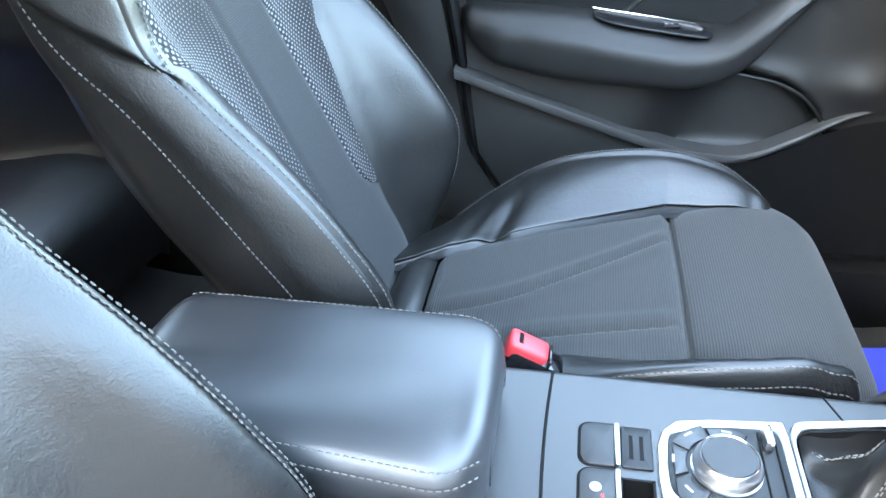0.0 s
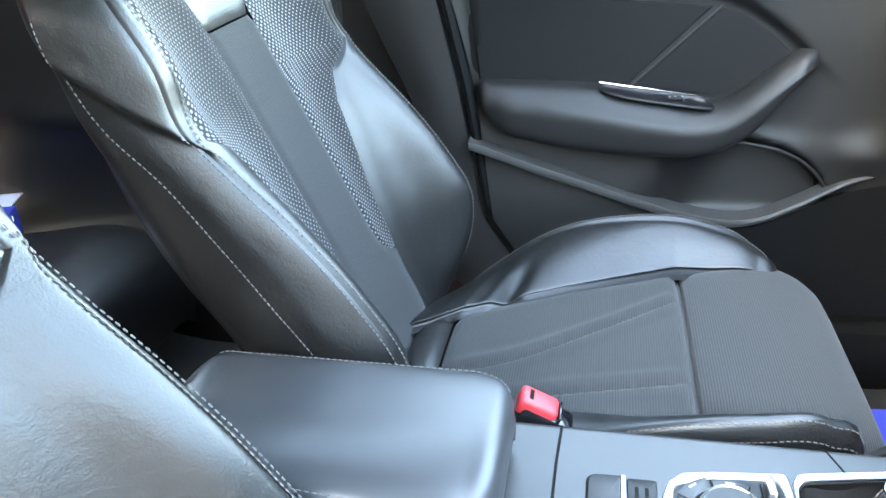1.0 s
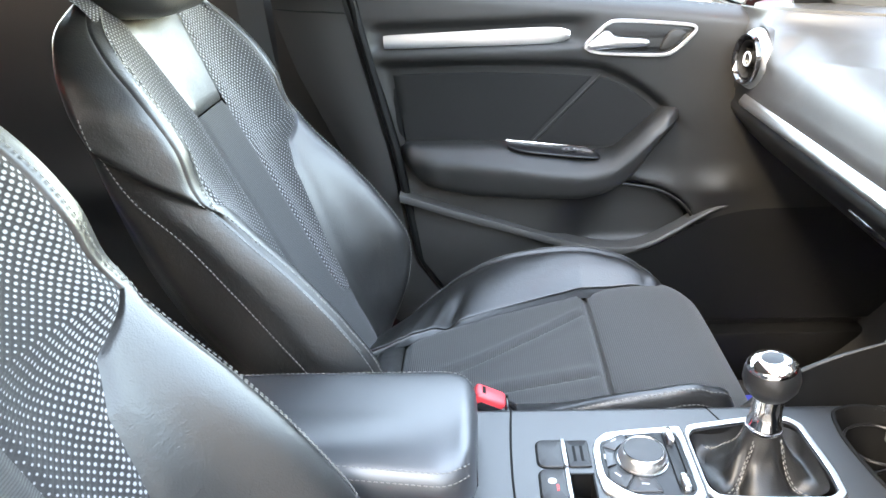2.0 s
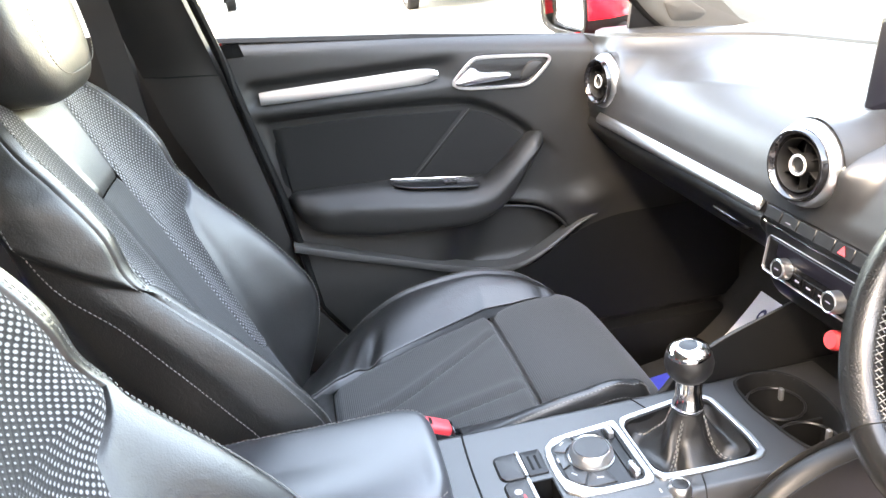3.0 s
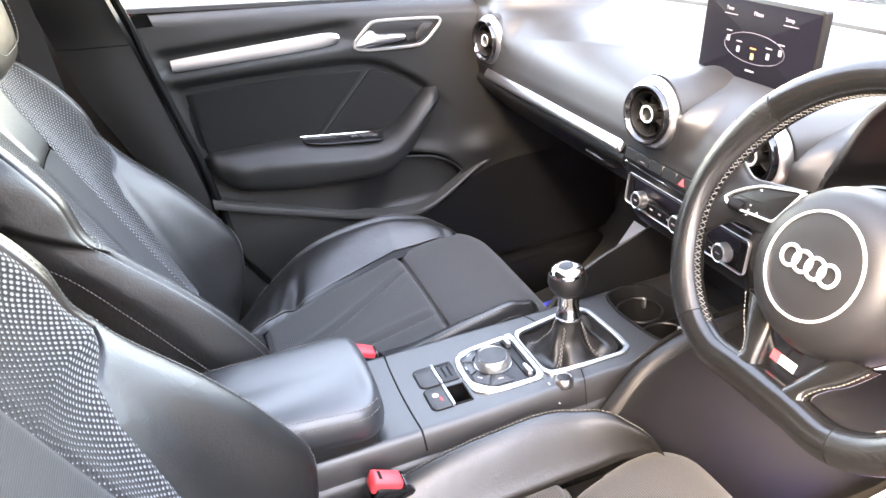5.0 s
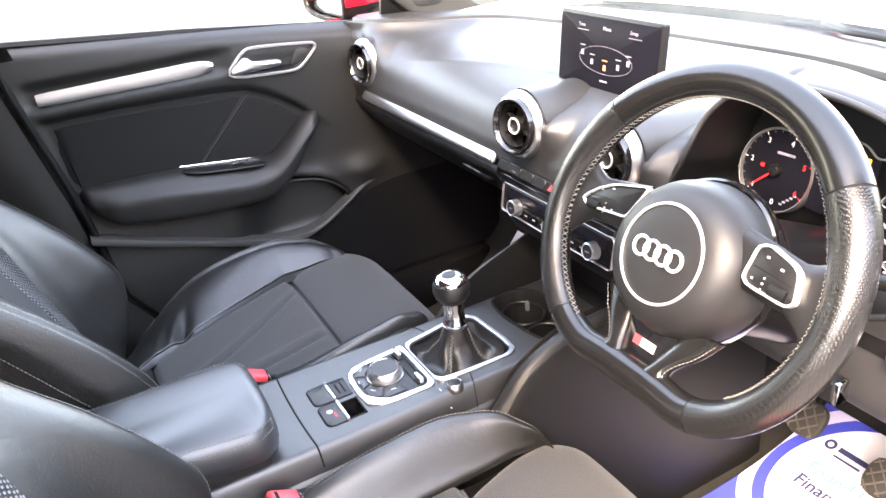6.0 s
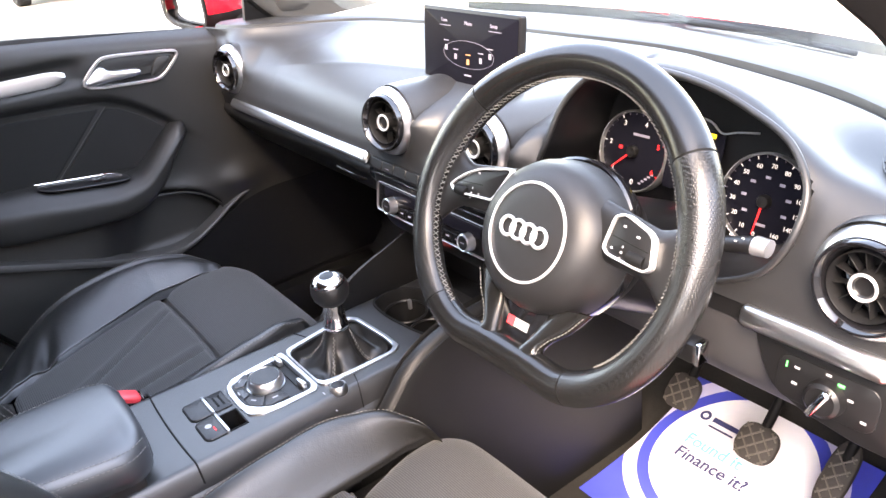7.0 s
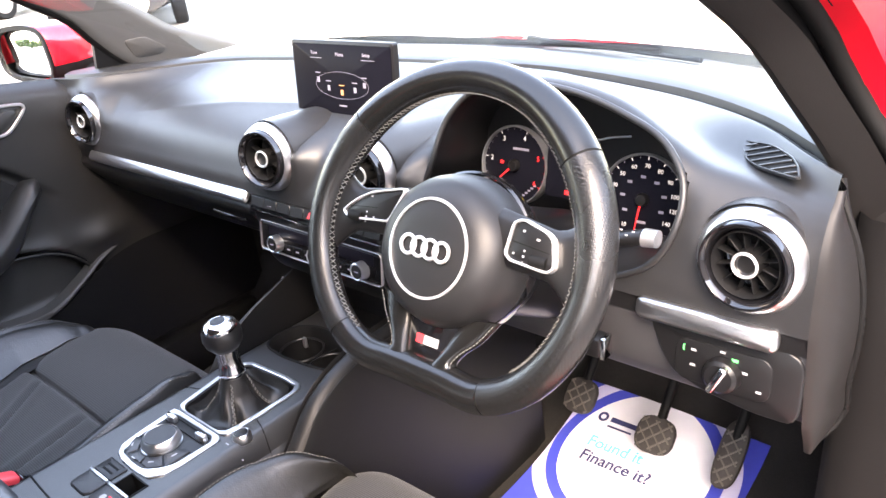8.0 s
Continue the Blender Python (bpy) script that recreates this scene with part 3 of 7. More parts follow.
    def back(a, z):
        y0, r, yr, w, ys, yb = spl(BK, [z])[0]
        d = yr - y0
        nodes = [(0, 0, y0), (1, 0.055, y0 + 0.001), (2, 0.10, y0 + 0.05 * d), (3, 0.150, y0 + 0.38 * d), (4, r - 0.022, y0 + 0.90 * d), (5, r + 0.004, yr - 0.004),
                 (6, w, 0.45 * yr + 0.55 * ys), (7, w + 0.003, ys), (8, w - 0.004, 0.4 * ys + 0.6 * yb), (9, w - 0.035, yb)]
        nodes = [(-k, -l, y) for k, l, y in nodes[:0:-1]] + nodes
        q = spl(nodes, a)
        # the shoulder piece overlaps the lower bolster
        b = np.abs(a)
        zc = 0.886 + 0.034 * (b - 5)
        over = np.clip((b - 4.3) / 0.7, 0, 1) * np.clip((8.2 - b) / 1.0, 0, 1) * 0.011 / (1 + np.exp(-(z - zc) / 0.003)) * np.exp(-np.clip(z - zc, 0, 1) / 0.07)
        return q[:, 0] + np.sign(a) * over, q[:, 1]

    def bpatch(nm, lo, hi, z0, z1, mat, na=26, nz=60, lab="", edge=0.005, ends=0.0, puff=0.0, sides=(1, 1)):
        rows = []
        for z in np.linspace(z0, z1, nz):
            a = np.linspace(lo(z), hi(z), na)
            l, y = back(a, z)
            s = np.linspace(0, 1, na)
            y = y - edge * (np.exp(-(s / 0.06)**2) * sides[0] + np.exp(-((1 - s) / 0.06)**2) * sides[1]) + puff * np.sin(np.pi * s)
            if ends:
                y = y - ends * (np.exp(-((z - z0) / 0.006)**2) + np.exp(-((z1 - z) / 0.006)**2))
            rows.append(W(l, y, np.full(na, z)))
        g = grid(np.array(rows), flip=flip)
        g[2][:, 1] *= -1
        return part(nm, g, mat, s0, lab)

    edge_out = lambda z: float(np.interp(z, [0.48, 0.60, 0.62, 0.72, 0.82, 0.855, 0.872, 0.886, 0.90, 0.92, 0.95, 1.02, 1.08, 1.11], [1.75, 1.75, 1.8, 2.1, 2.55, 3.0, 3.7, 4.5, 4.45, 4.3, 4.15, 4.05, 4.1, 4.2]))

    def edge_in(z):
        """Where the centre panel meets the woven one, which ends in a rounded tip."""
        w0 = float(np.interp(z, [0.57, 0.66, 0.95, 1.02, 1.1], [1.0, 1.0, 0.95, 1.3, 1.8]))
        u = min(1.0, max(0.0, (0.672 - z) / 0.042))
        return w0 + (edge_out(z) - w0) * (1 - math.sqrt(1 - u * u))

    c = lambda v: (lambda z: v)
    bpatch("back_insert", lambda z: -edge_in(z), edge_in, 0.50, 0.945, PLAINCLOTH, 40, 130, "dark grey cloth centre panel", 0.003, 0.004)
    top = bpatch("back_top_panel", lambda z: -edge_in(z), edge_in, 0.947, 1.106, LEATHER, 30, 30, "black leather upper panel with an embossed mark", 0.003, 0.004)
    for sg in (-1, 1):
        lo = (lambda z: edge_in(z)) if sg > 0 else (lambda z: -edge_out(z))
        hi = (lambda z: edge_out(z)) if sg > 0 else (lambda z: -edge_in(z))
        bpatch("woven_panel", lo, hi, 0.631, 1.104, DOTCLOTH, 30, 150, "dark cloth woven with pale raised dots", 0.003, 0.003)
        lo = (lambda z: edge_out(z)) if sg > 0 else c(-5)
        hi = c(5) if sg > 0 else (lambda z: -edge_out(z))
        bpatch("back_bolster", lo, hi, 0.48, 1.106, LEATHER, 44, 220, "black leather side bolster", 0.004, sides=(1, 1))
        lo, hi = (c(5), c(7)) if sg > 0 else (c(-7), c(-5))
        bpatch("side_panel", lo, hi, 0.48, 1.106, LEATHER, 20, 220, edge=0.0025)
        lo, hi = (c(7), c(9)) if sg > 0 else (c(-9), c(-7))
        bpatch("rear_side_panel", lo, hi, 0.48, 1.106, LEATHER, 14, 100, edge=0.0025)
        # seams
        for nm, av, off, z0, z1 in (("ridge_seam", 4.82, 0.0012, 0.56, 0.895), ("ridge_seam", 5.2, 0.0012, 0.56, 0.90), ("side_seam", 7.12, 0.0, 0.60, 1.0)):
            pts = []
            for z in np.linspace(z0, z1, 90):
                l, y = back(np.array([sg * av]), z)
                pts.append(W(l + sg * 0.0015 * (av > 5), y + off, np.array([z]))[0])
            part(nm, stitches(pts), THREAD, s0, "pale grey stitching")
        pts = []
        for z in np.linspace(0.885, 1.09, 60):
            l, y = back(np.array([sg * (edge_out(z) + 0.25)]), z)
            pts.append(W(l, y + 0.0015, np.array([z]))[0])
        part("shoulder_seam", stitches(pts), THREAD, s0, "pale grey stitching")
        pts = []
        for y in np.linspace(-0.30, 0.135, 90):
            l, z = cushion(np.array([10.75 if sg > 0 else 2.35]), y)
            pts.append(Wc(l + sg * 0.002, np.array([y]), z + 0.0008)[0])
        part("cushion_seam", stitches(pts), THREAD, s0, "pale grey stitching")
        if sg < 0:
            pts = []
            for y in np.linspace(-0.16, 0.135, 90):
                l, z = cushion(np.array([1.95]), y)
                pts.append(Wc(l - 0.002, np.array([y]), z)[0])
            part("cushion_seam", stitches(pts), THREAD, s0, "pale grey stitching")
    rows = []
    for z in np.linspace(0.48, 1.106, 20):
        w, yb = spl(BK, [z])[0][[3, 5]]
        s = np.linspace(-1, 1, 14)
        rows.append(W(s * (w - 0.035), yb - 0.01 * (1 - s**4), np.full(14, z)))
    part("back_shell", grid(np.array(rows), flip=not flip), PLASTIC, s0, "hard black plastic back shell")
    l, y = back(np.linspace(-9, 9, 60), 1.1055)
    rim = W(l, y, np.full(60, 1.1055))
    mid = np.array([cs, -0.598 + dy, 1.112 + dz])
    part("top_cap", (np.vstack([rim, mid]), [(k, (k + 1) % 60, 60) if side > 0 else ((k + 1) % 60, k, 60) for k in range(60)]), LEATHER, s0)
    # headrest on two posts
    rows = []
    for th in np.linspace(-np.pi / 2, np.pi / 2, 36):
        ring_ = []
        for ph in np.linspace(0, 2 * np.pi, 56, endpoint=False):
            f = lambda v, e: math.copysign(abs(v)**e, v)
            x = 0.134 * f(math.cos(th), 0.34) * f(math.cos(ph), 0.42)
            yy = 0.060 * f(math.cos(th), 0.34) * f(math.sin(ph), 0.48)
            zz = 0.116 * f(math.sin(th), 0.50)
            ring_.append(W(x * (1 - 0.14 * (zz / 0.116 < 0) * (zz / 0.116)**2), -0.584 + yy - 0.14 * zz, 1.184 + zz))
        rows.append(ring_)
    head = part("headrest", grid(np.array(rows), cv=True, flip=not flip), LEATHER, s0, "black leather headrest")
    sq = lambda v: math.copysign(abs(v)**0.55, v)
    pts = [W(0.104 * sq(math.cos(a)), -0.584 + 0.0605 - 0.14 * 0.086 * sq(math.sin(a)), 1.184 + 0.086 * sq(math.sin(a))) for a in np.linspace(-np.pi, np.pi, 160)]
    part("headrest_seam", stitches(pts), THREAD, head)
    for l in (-0.06, 0.06):
        part("headrest_post", tube([W(l, -0.592, 1.06), W(l, -0.578, 1.13)], 0.006, 12), CHROME, s0, "chrome headrest post")
        part("post_guide", tube([W(l, -0.598, 1.098), W(l, -0.595, 1.112)], 0.013, 14), GLOSS, s0)
    # embossed mark of plain bars on the upper panel
    for k, (l0, w) in enumerate(((-0.018, 0.010), (0.0, 0.012), (0.018, 0.010))):
        _, y = back(np.array([0.0]), 1.005)
        part("embossed_mark", rbox((w, 0.004, 0.036), (cs + l0, float(y[0]) + dy - 0.0026, 1.005 + dz), 0.0018, turn=Matrix.Rotation(radians(23), 3, "X")), LEATHER, s0)
    return s0


seat(-1, 0.0, 0.0, 0.0, 0.0, "passenger_seat", "black leather and cloth sports front passenger seat")
seat(1, -0.014, 0.012, 0.030, 0.044, "driver_seat", "black leather and cloth sports driver seat")


def buckle(x, y, z, name, rz):
    b = thing(name, (x, y, z - 0.12), "red-buttoned black seat belt buckle beside the seat", "seat belt buckle", group="seat belt buckles")
    t = Matrix.Rotation(radians(rz), 3, "Z") @ Matrix.Rotation(radians(-25), 3, "X")
    part("body", rbox((0.030, 0.055, 0.075), (x, y, z - 0.045), 0.006, turn=t), GLOSS, b)
    part("release_button", rbox((0.026, 0.040, 0.020), Vector((x, y, z - 0.006)) + t @ Vector((0, 0.004, 0)), 0.005, 3, turn=t), REDPLASTIC, b, "red release button")
    part("tongue_slot", rbox((0.015, 0.005, 0.003), Vector((x, y, z - 0.006)) + t @ Vector((0, -0.006, 0.0090)), 0.001, turn=t), RUBBER, b, "dark tongue slot")
    part("lower_lip", rbox((0.027, 0.003, 0.022), Vector((x, y, z - 0.010)) + t @ Vector((0, 0.025, 0)), 0.002, turn=t), GLOSS, b, "black lower lip")
    part("stalk", tube([(x, y, z - 0.07), (x, y - 0.02, z - 0.2)], 0.009, 8), RUBBER, b)


buckle(-0.124, -0.166, 0.630, "belt_buckle", 0)
buckle(0.136, -0.205, 0.622, "belt_buckle", 0)


# ---- centre console ----
def console():
    c = thing("centre_console", (XC, 0.0, 0.28), "dark grey centre console with silver trim", "car console")
    XL, XR = -0.106, 0.119

    def inside(x, y):
        g = inside_outline(GEAR_HOLE, x, y)
        k = inside_outline(CUPS, x, y)
        m = 0.029 < x < 0.066 and -0.080 < y < -0.058
        return g or k or m

    CUPS = resample(np.array([(-0.070, 0.222), (-0.080, 0.248), (-0.076, 0.282), (-0.050, 0.302), (-0.008, 0.307), (0.028, 0.302), (0.060, 0.286), (0.084, 0.252), (0.074, 0.230), (0.036, 0.222), (-0.020, 0.216)]), 72, 0.2)

    GEAR_IN = resample(np.array([(-0.037, 0.057), (-0.052, 0.135), (-0.052, 0.164), (-0.042, 0.172), (0.030, 0.176), (0.055, 0.174), (0.062, 0.165), (0.062, 0.115), (0.058, 0.057)]), 96, 0.1)
    GEAR_IN = inset(GEAR_IN, -0.0035)
    GEAR_HOLE = inset(GEAR_IN, -0.002)

    def polar(o, c, n=120):
        """n points of a closed outline at even angles about c."""
        q = resample(o, 720, 0.08) - np.array(c)
        a = np.arctan2(q[:, 1], q[:, 0])
        k = np.argsort(a)
        ang = np.linspace(-np.pi, np.pi, n, endpoint=False)
        r = np.interp(ang, a[k], np.hypot(q[:, 0], q[:, 1])[k], period=2 * np.pi)
        return np.c_[c[0] + r * np.cos(ang), c[1] + r * np.sin(ang)]

    def surround(outer, inner, c, z, thick):
        """A raised trim between two outlines."""
        o, i = polar(outer, c), polar(inner, c)
        n = len(o)
        loops = [np.c_[o, np.full(n, z)], np.c_[o, np.full(n, z + thick - 0.001)], np.c_[inset(o, 0.0012), np.full(n, z + thick)], np.c_[inset(i, -0.0012), np.full(n, z + thick)],
                 np.c_[i, np.full(n, z + thick - 0.001)], np.c_[i, np.full(n, z - 0.003)]]
        return grid(np.array(loops), cv=True, flip=True)

    def inside_outline(o, x, y):
        hit = False
        for (ax, ay), (bx, by) in zip(o, np.roll(o, -1, 0)):
            if (ay > y) != (by > y) and x < ax + (bx - ax) * (y - ay) / (by - ay):
                hit = not hit
        return hit

    xs = np.r_[np.linspace(XL + 0.012, 0.082, 46), np.linspace(0.085, XR - 0.012, 12)]
    ys = np.linspace(-0.335, 0.345, 170)
    zt = lambda x, y: 0.636 - 110.0 * max(0.0, (x - XC) - 0.078 if x > XC else (XC - x) - 0.092)**2
    P = np.array([[(x, y, zt(x, y)) for y in ys] for x in xs])
    part("top_panel", grid(P, flip=False, keep=lambda i, j: not inside((xs[i] + xs[i + 1]) / 2, (ys[j] + ys[j + 1]) / 2)), CONSOLE, c, "dark grey satin top panel")
    for sx, x in ((-1, XL + 0.012), (1, XR - 0.012)):
        ze = zt(x, 0)
        prof = [(0, x, ze), (1, x + sx * 0.005, ze - 0.008), (2, x + sx * 0.008, ze - 0.020), (3, x + sx * 0.010, ze - 0.035), (4, x + sx * 0.012, 0.52), (5, x + sx * 0.016, 0.40), (6, x + sx * 0.03, 0.28)]
        q = spl(prof, np.linspace(0, 6, 30))
        part("side_panel", grid(np.array([[(a, y, b) for y in np.linspace(-0.335, 0.345, 20)] for a, b in q]), flip=sx < 0), CONSOLE, c)
    ys_j = np.linspace(XL + 0.014, XR - 0.014, 40)
    part("panel_joint", tube([(x, -0.140 + 0.004 * ((x - XC) / 0.1)**2, zt(x, 0) + 0.0002) for x in ys_j], 0.0013, 6), RUBBER, c, "dark joint across the console")
    for x0, x1, y0, y1 in ((-0.092, -0.054, 0.083, 0.097), (0.074, 0.116, 0.099, 0.086)):
        part("panel_joint", tube([(x0 + (x1 - x0) * u, y0 + (y1 - y0) * u, zt(x0 + (x1 - x0) * u, 0) + 0.0001) for u in np.linspace(0, 1, 12)], 0.0009, 6), RUBBER, c)
    xe = XR - 0.012
    part("side_joint", tube([(xe + 0.0085, y, zt(xe, 0) - 0.020 + 0.016 * max(0, (y - 0.05) / 0.035)**2) for y in np.linspace(-0.14, 0.085, 30)], 0.0011, 6), RUBBER, c)
    # control surround and gear surround, which share one silver bar
    mmi = np.array([(-0.047, 0.049), (-0.044, 0.020), (-0.041, -0.010), (-0.036, -0.036), (-0.024, -0.048), (-0.007, -0.053), (0.026, -0.054), (0.055, -0.051), (0.067, -0.036), (0.070, -0.009), (0.0695, 0.049)])
    hole = np.array([(-0.036, 0.041), (-0.034, 0.010), (-0.031, -0.016), (-0.020, -0.041), (0.012, -0.044), (0.034, -0.043), (0.050, -0.030), (0.059, -0.016), (0.061, 0.041)])
    hole = inset(resample(hole, 90, 0.1), -0.0018)
    part("control_trim", surround(mmi, hole, (0.012, 0.0), 0.6355, 0.0030), ALU, c, "bright silver control surround")
    gear = np.array([(-0.047, 0.0505), (-0.063, 0.138), (-0.061, 0.170), (-0.047, 0.181), (0.030, 0.186), (0.062, 0.184), (0.071, 0.173), (0.072, 0.111), (0.0695, 0.0505)])
    part("gear_trim", surround(gear, GEAR_IN, (0.006, 0.115), 0.6355, 0.0034), ALU, c, "bright silver gear lever surround")
    part("control_pad", plate(polar(hole, (0.012, 0.0)), 0.0012, Matrix.Translation((0, 0, 0.6362)), 0.0004), SATIN, c, "black control panel")
    KX, KY = 0.008, -0.003
    knob = part("rotary_knob", lathe([(0.0, 0.0172), (0.012, 0.0172), (0.0195, 0.0168), (0.0203, 0.0160)], (KX, KY, 0.6345), seg=48), PAD, c, "dark rotary control knob")
    part("knob_rim", lathe([(0.0203, 0.0160), (0.0212, 0.0170), (0.0226, 0.0160), (0.0252, 0.0100), (0.0258, 0.0070), (0.0246, 0.0062), (0.0246, 0.0045), (0.0262, 0.0040), (0.0266, 0.0)], (KX, KY, 0.6345), seg=64), ALU, knob, "bright knurled knob rim")
    for sector, (a0, a1, r1) in enumerate(((150, 196, 0.040), (199, 243, 0.043), (246, 286, 0.046), (289, 331, 0.050), (334, 372, 0.052))):
        u0, u1 = radians(a0), radians(a1)
        o = [(KX + 0.0295 * math.cos(a), KY + 0.0295 * math.sin(a)) for a in np.linspace(u0, u1, 8)] + [(KX + r1 * math.cos(a), KY + r1 * math.sin(a)) for a in np.linspace(u1, u0, 8)]
        o = np.clip(np.array(o), [-0.033, -0.0415], [0.0575, 0.021])
        b = part("menu_button", plate(o[::-1] if np.sum(o[:, 0] * np.roll(o[:, 1], -1) - np.roll(o[:, 0], -1) * o[:, 1]) < 0 else o, 0.0022, Matrix.Translation((0, 0, 0.6372)), 0.0006), CONSOLE if sector < 3 else PAD, c)
        am, rm = (u0 + u1) / 2, min(r1, 0.043) - 0.004
        part("button_mark", moved(rbox((0.0018, 0.0075, 0.0004), (0, 0, 0), 0), Matrix.Translation((KX + rm * math.cos(am), KY + rm * math.sin(am), 0.6396)) @ Matrix.Rotation(am, 4, "Z")), WHITEPAINT, b)
    for x in (-0.0245, 0.0480):
        t_ = part("toggle", rbox((0.021, 0.0075, 0.011), (x, 0.0315, 0.6415), 0.0025), ALU, c, "bright toggle")
        part("toggle_cap", rbox((0.017, 0.004, 0.002), (x, 0.0315, 0.6465), 0.0008), CHROME, t_)
    for y in (0.0255, 0.0375):
        part("toggle_bar", rbox((0.088, 0.0012, 0.0014), (0.012, y, 0.6380), 0.0004), RUBBER, c)
    # handbrake keys and sockets
    for x0, x1, nm in ((-0.025, 0.018, "blank_key"), (0.022, 0.068, "handbrake_key")):
        o = rounded(x1 - x0, 0.0275, [0.002, 0.002, 0.009, 0.009])
        part("key_recess", plate(rounded(x1 - x0 + 0.003, 0.0305, [0.003, 0.003, 0.010, 0.010]), 0.0008, Matrix.Translation(((x0 + x1) / 2, -0.0985, 0.6358)), 0.0003), RUBBER, c)
        k = part(nm, plate(o, 0.0026, Matrix.Translation(((x0 + x1) / 2, -0.0985, 0.6355)), 0.0012), PAD, c)
        part("key_edge", rbox((x1 - x0, 0.0040, 0.005), ((x0 + x1) / 2, -0.0835, 0.6375), 0.001), ALU, c, "bright key edge")
        if nm == "handbrake_key":
            part("key_mark", lathe([(0.0, 0.0003), (0.0045, 0.0003), (0.0045, 0)], (0.040, -0.100, 0.6382), seg=16), WHITEPAINT, k)
            part("key_lamp", rbox((0.008, 0.0016, 0.0005), (0.050, -0.095, 0.6384), 0), GLOWRED, k, "red key lamp")
    sb = part("socket_block", plate(rounded(0.042, 0.024, 0.002), 0.0026, Matrix.Translation((-0.003, -0.0685, 0.6355)), 0.001), SATIN, c, "black twin socket block")
    for dy in (-0.0045, 0.0035):
        part("slot", rbox((0.024, 0.0030, 0.001), (-0.002, -0.0685 + dy, 0.6380), 0), RUBBER, sb)
    part("coin_well", join(rbox((0.040, 0.026, 0.002), (0.0475, -0.069, 0.606), 0), rbox((0.002, 0.026, 0.032), (0.0285, -0.069, 0.621), 0), rbox((0.002, 0.026, 0.032), (0.0665, -0.069, 0.621), 0),
                           rbox((0.040, 0.002, 0.032), (0.0475, -0.0810, 0.621), 0), rbox((0.040, 0.002, 0.032), (0.0475, -0.0570, 0.621), 0)), RUBBER, c)
    start = part("round_button", lathe([(0, 0.0120), (0.0085, 0.0120), (0.0092, 0.0115)], (0.087, 0.066, 0.631), seg=28), SATIN, c, "round start button")
    part("button_ring", lathe([(0.0090, 0.0118), (0.0098, 0.0123), (0.0112, 0.0112), (0.0128, 0.0050), (0.0130, 0)], (0.087, 0.066, 0.631), seg=32), ALU, start, "bright button ring")
    for dx, dy in ((-0.004, -0.020), (0.016, -0.016)):
        part("button_mark", rbox((0.006, 0.0018, 0.0006), (0.087 + dx, 0.066 + dy, zt(0.087 + dx, 0) + 0.0001), 0), WHITEPAINT, start)
    # gear well lining
    ng = len(GEAR_IN)
    part("gear_well_lining", grid(np.array([np.c_[inset(GEAR_IN, d_), np.full(ng, z_)] for d_, z_ in ((-0.002, 0.6365), (0.0008, 0.6340), (0.0015, 0.59))]), cv=True, flip=True), SATIN, c)
    # cup holders
    n = len(CUPS)
    wall = [np.c_[inset(CUPS, d_), np.full(n, z)] for d_, z in ((-0.003, 0.6368), (-0.002, 0.6385), (0.001, 0.6380), (0.003, 0.632), (0.008, 0.545))]
    g = grid(np.array(wall), cv=True, flip=True)
    cup = part("cup_holder", (g[0], g[1] + [tuple(4 * n + k for k in range(n))], g[2]), RUBBER, c, "black double cup holder well")
    for cx_, cy_, r_ in ((-0.036, 0.262, 0.0345), (0.040, 0.256, 0.0345)):
        part("cup_ring", tube([(cx_ + r_ * math.cos(a), cy_ + r_ * math.sin(a), 0.618) for a in np.linspace(0, 2 * np.pi, 40, endpoint=False)], 0.0018, 6, closed=True), SATIN, cup, "black ring inside the cup holder")
    part("cup_divider", rbox((0.004, 0.075, 0.05), (0.004, 0.262, 0.590), 0.0015), RUBBER, cup)
    for x, y in ((-0.058, 0.285), (0.034, 0.286)):
        part("cup_finger", rbox((0.007, 0.006, 0.018), (x, y, 0.612), 0.002), SILVER, cup, "silver spring finger")
    # side braces that sweep up to the dashboard
    for sx, x, up in ((1, 0.130, [(0.085, 0.585), (0.111, 0.612), (0.15, 0.655), (0.19, 0.676), (0.25, 0.690), (0.34, 0.694), (0.42, 0.70), (0.62, 0.70)]),
                      (-1, -0.106, [(0.05, 0.585), (0.133, 0.615), (0.164, 0.648), (0.204, 0.673), (0.299, 0.708), (0.363, 0.729), (0.44, 0.75)])):
        u = curve(up, 30)
        rows = []
        for y, z in u:
            sec = [(-0.014, 0.28), (-0.014, z - 0.03), (-0.012, z - 0.008), (-0.005, z), (0.004, z), (0.012, z - 0.008), (0.017, z - 0.03), (0.022, 0.5 * z + 0.14), (0.03, 0.28)]
            rows.append([(x + sx * dx * (1.0 if sx > 0 else 0.5), y, zz) for dx, zz in spl([(k, *v) for k, v in enumerate(sec)], np.linspace(0, 8, 26))])
        part("side_brace", grid(np.array(rows), flip=sx > 0), PLASTIC, c, "dark sweeping side brace")
    part("storage_tray", rbox((0.20, 0.16, 0.012), (XC, 0.40, 0.60), 0.004), RUBBER, c)
    part("front_floor", rbox((0.21, 0.12, 0.008), (XC, 0.395, 0.628), 0.003), SATIN, c)
    return c


console()


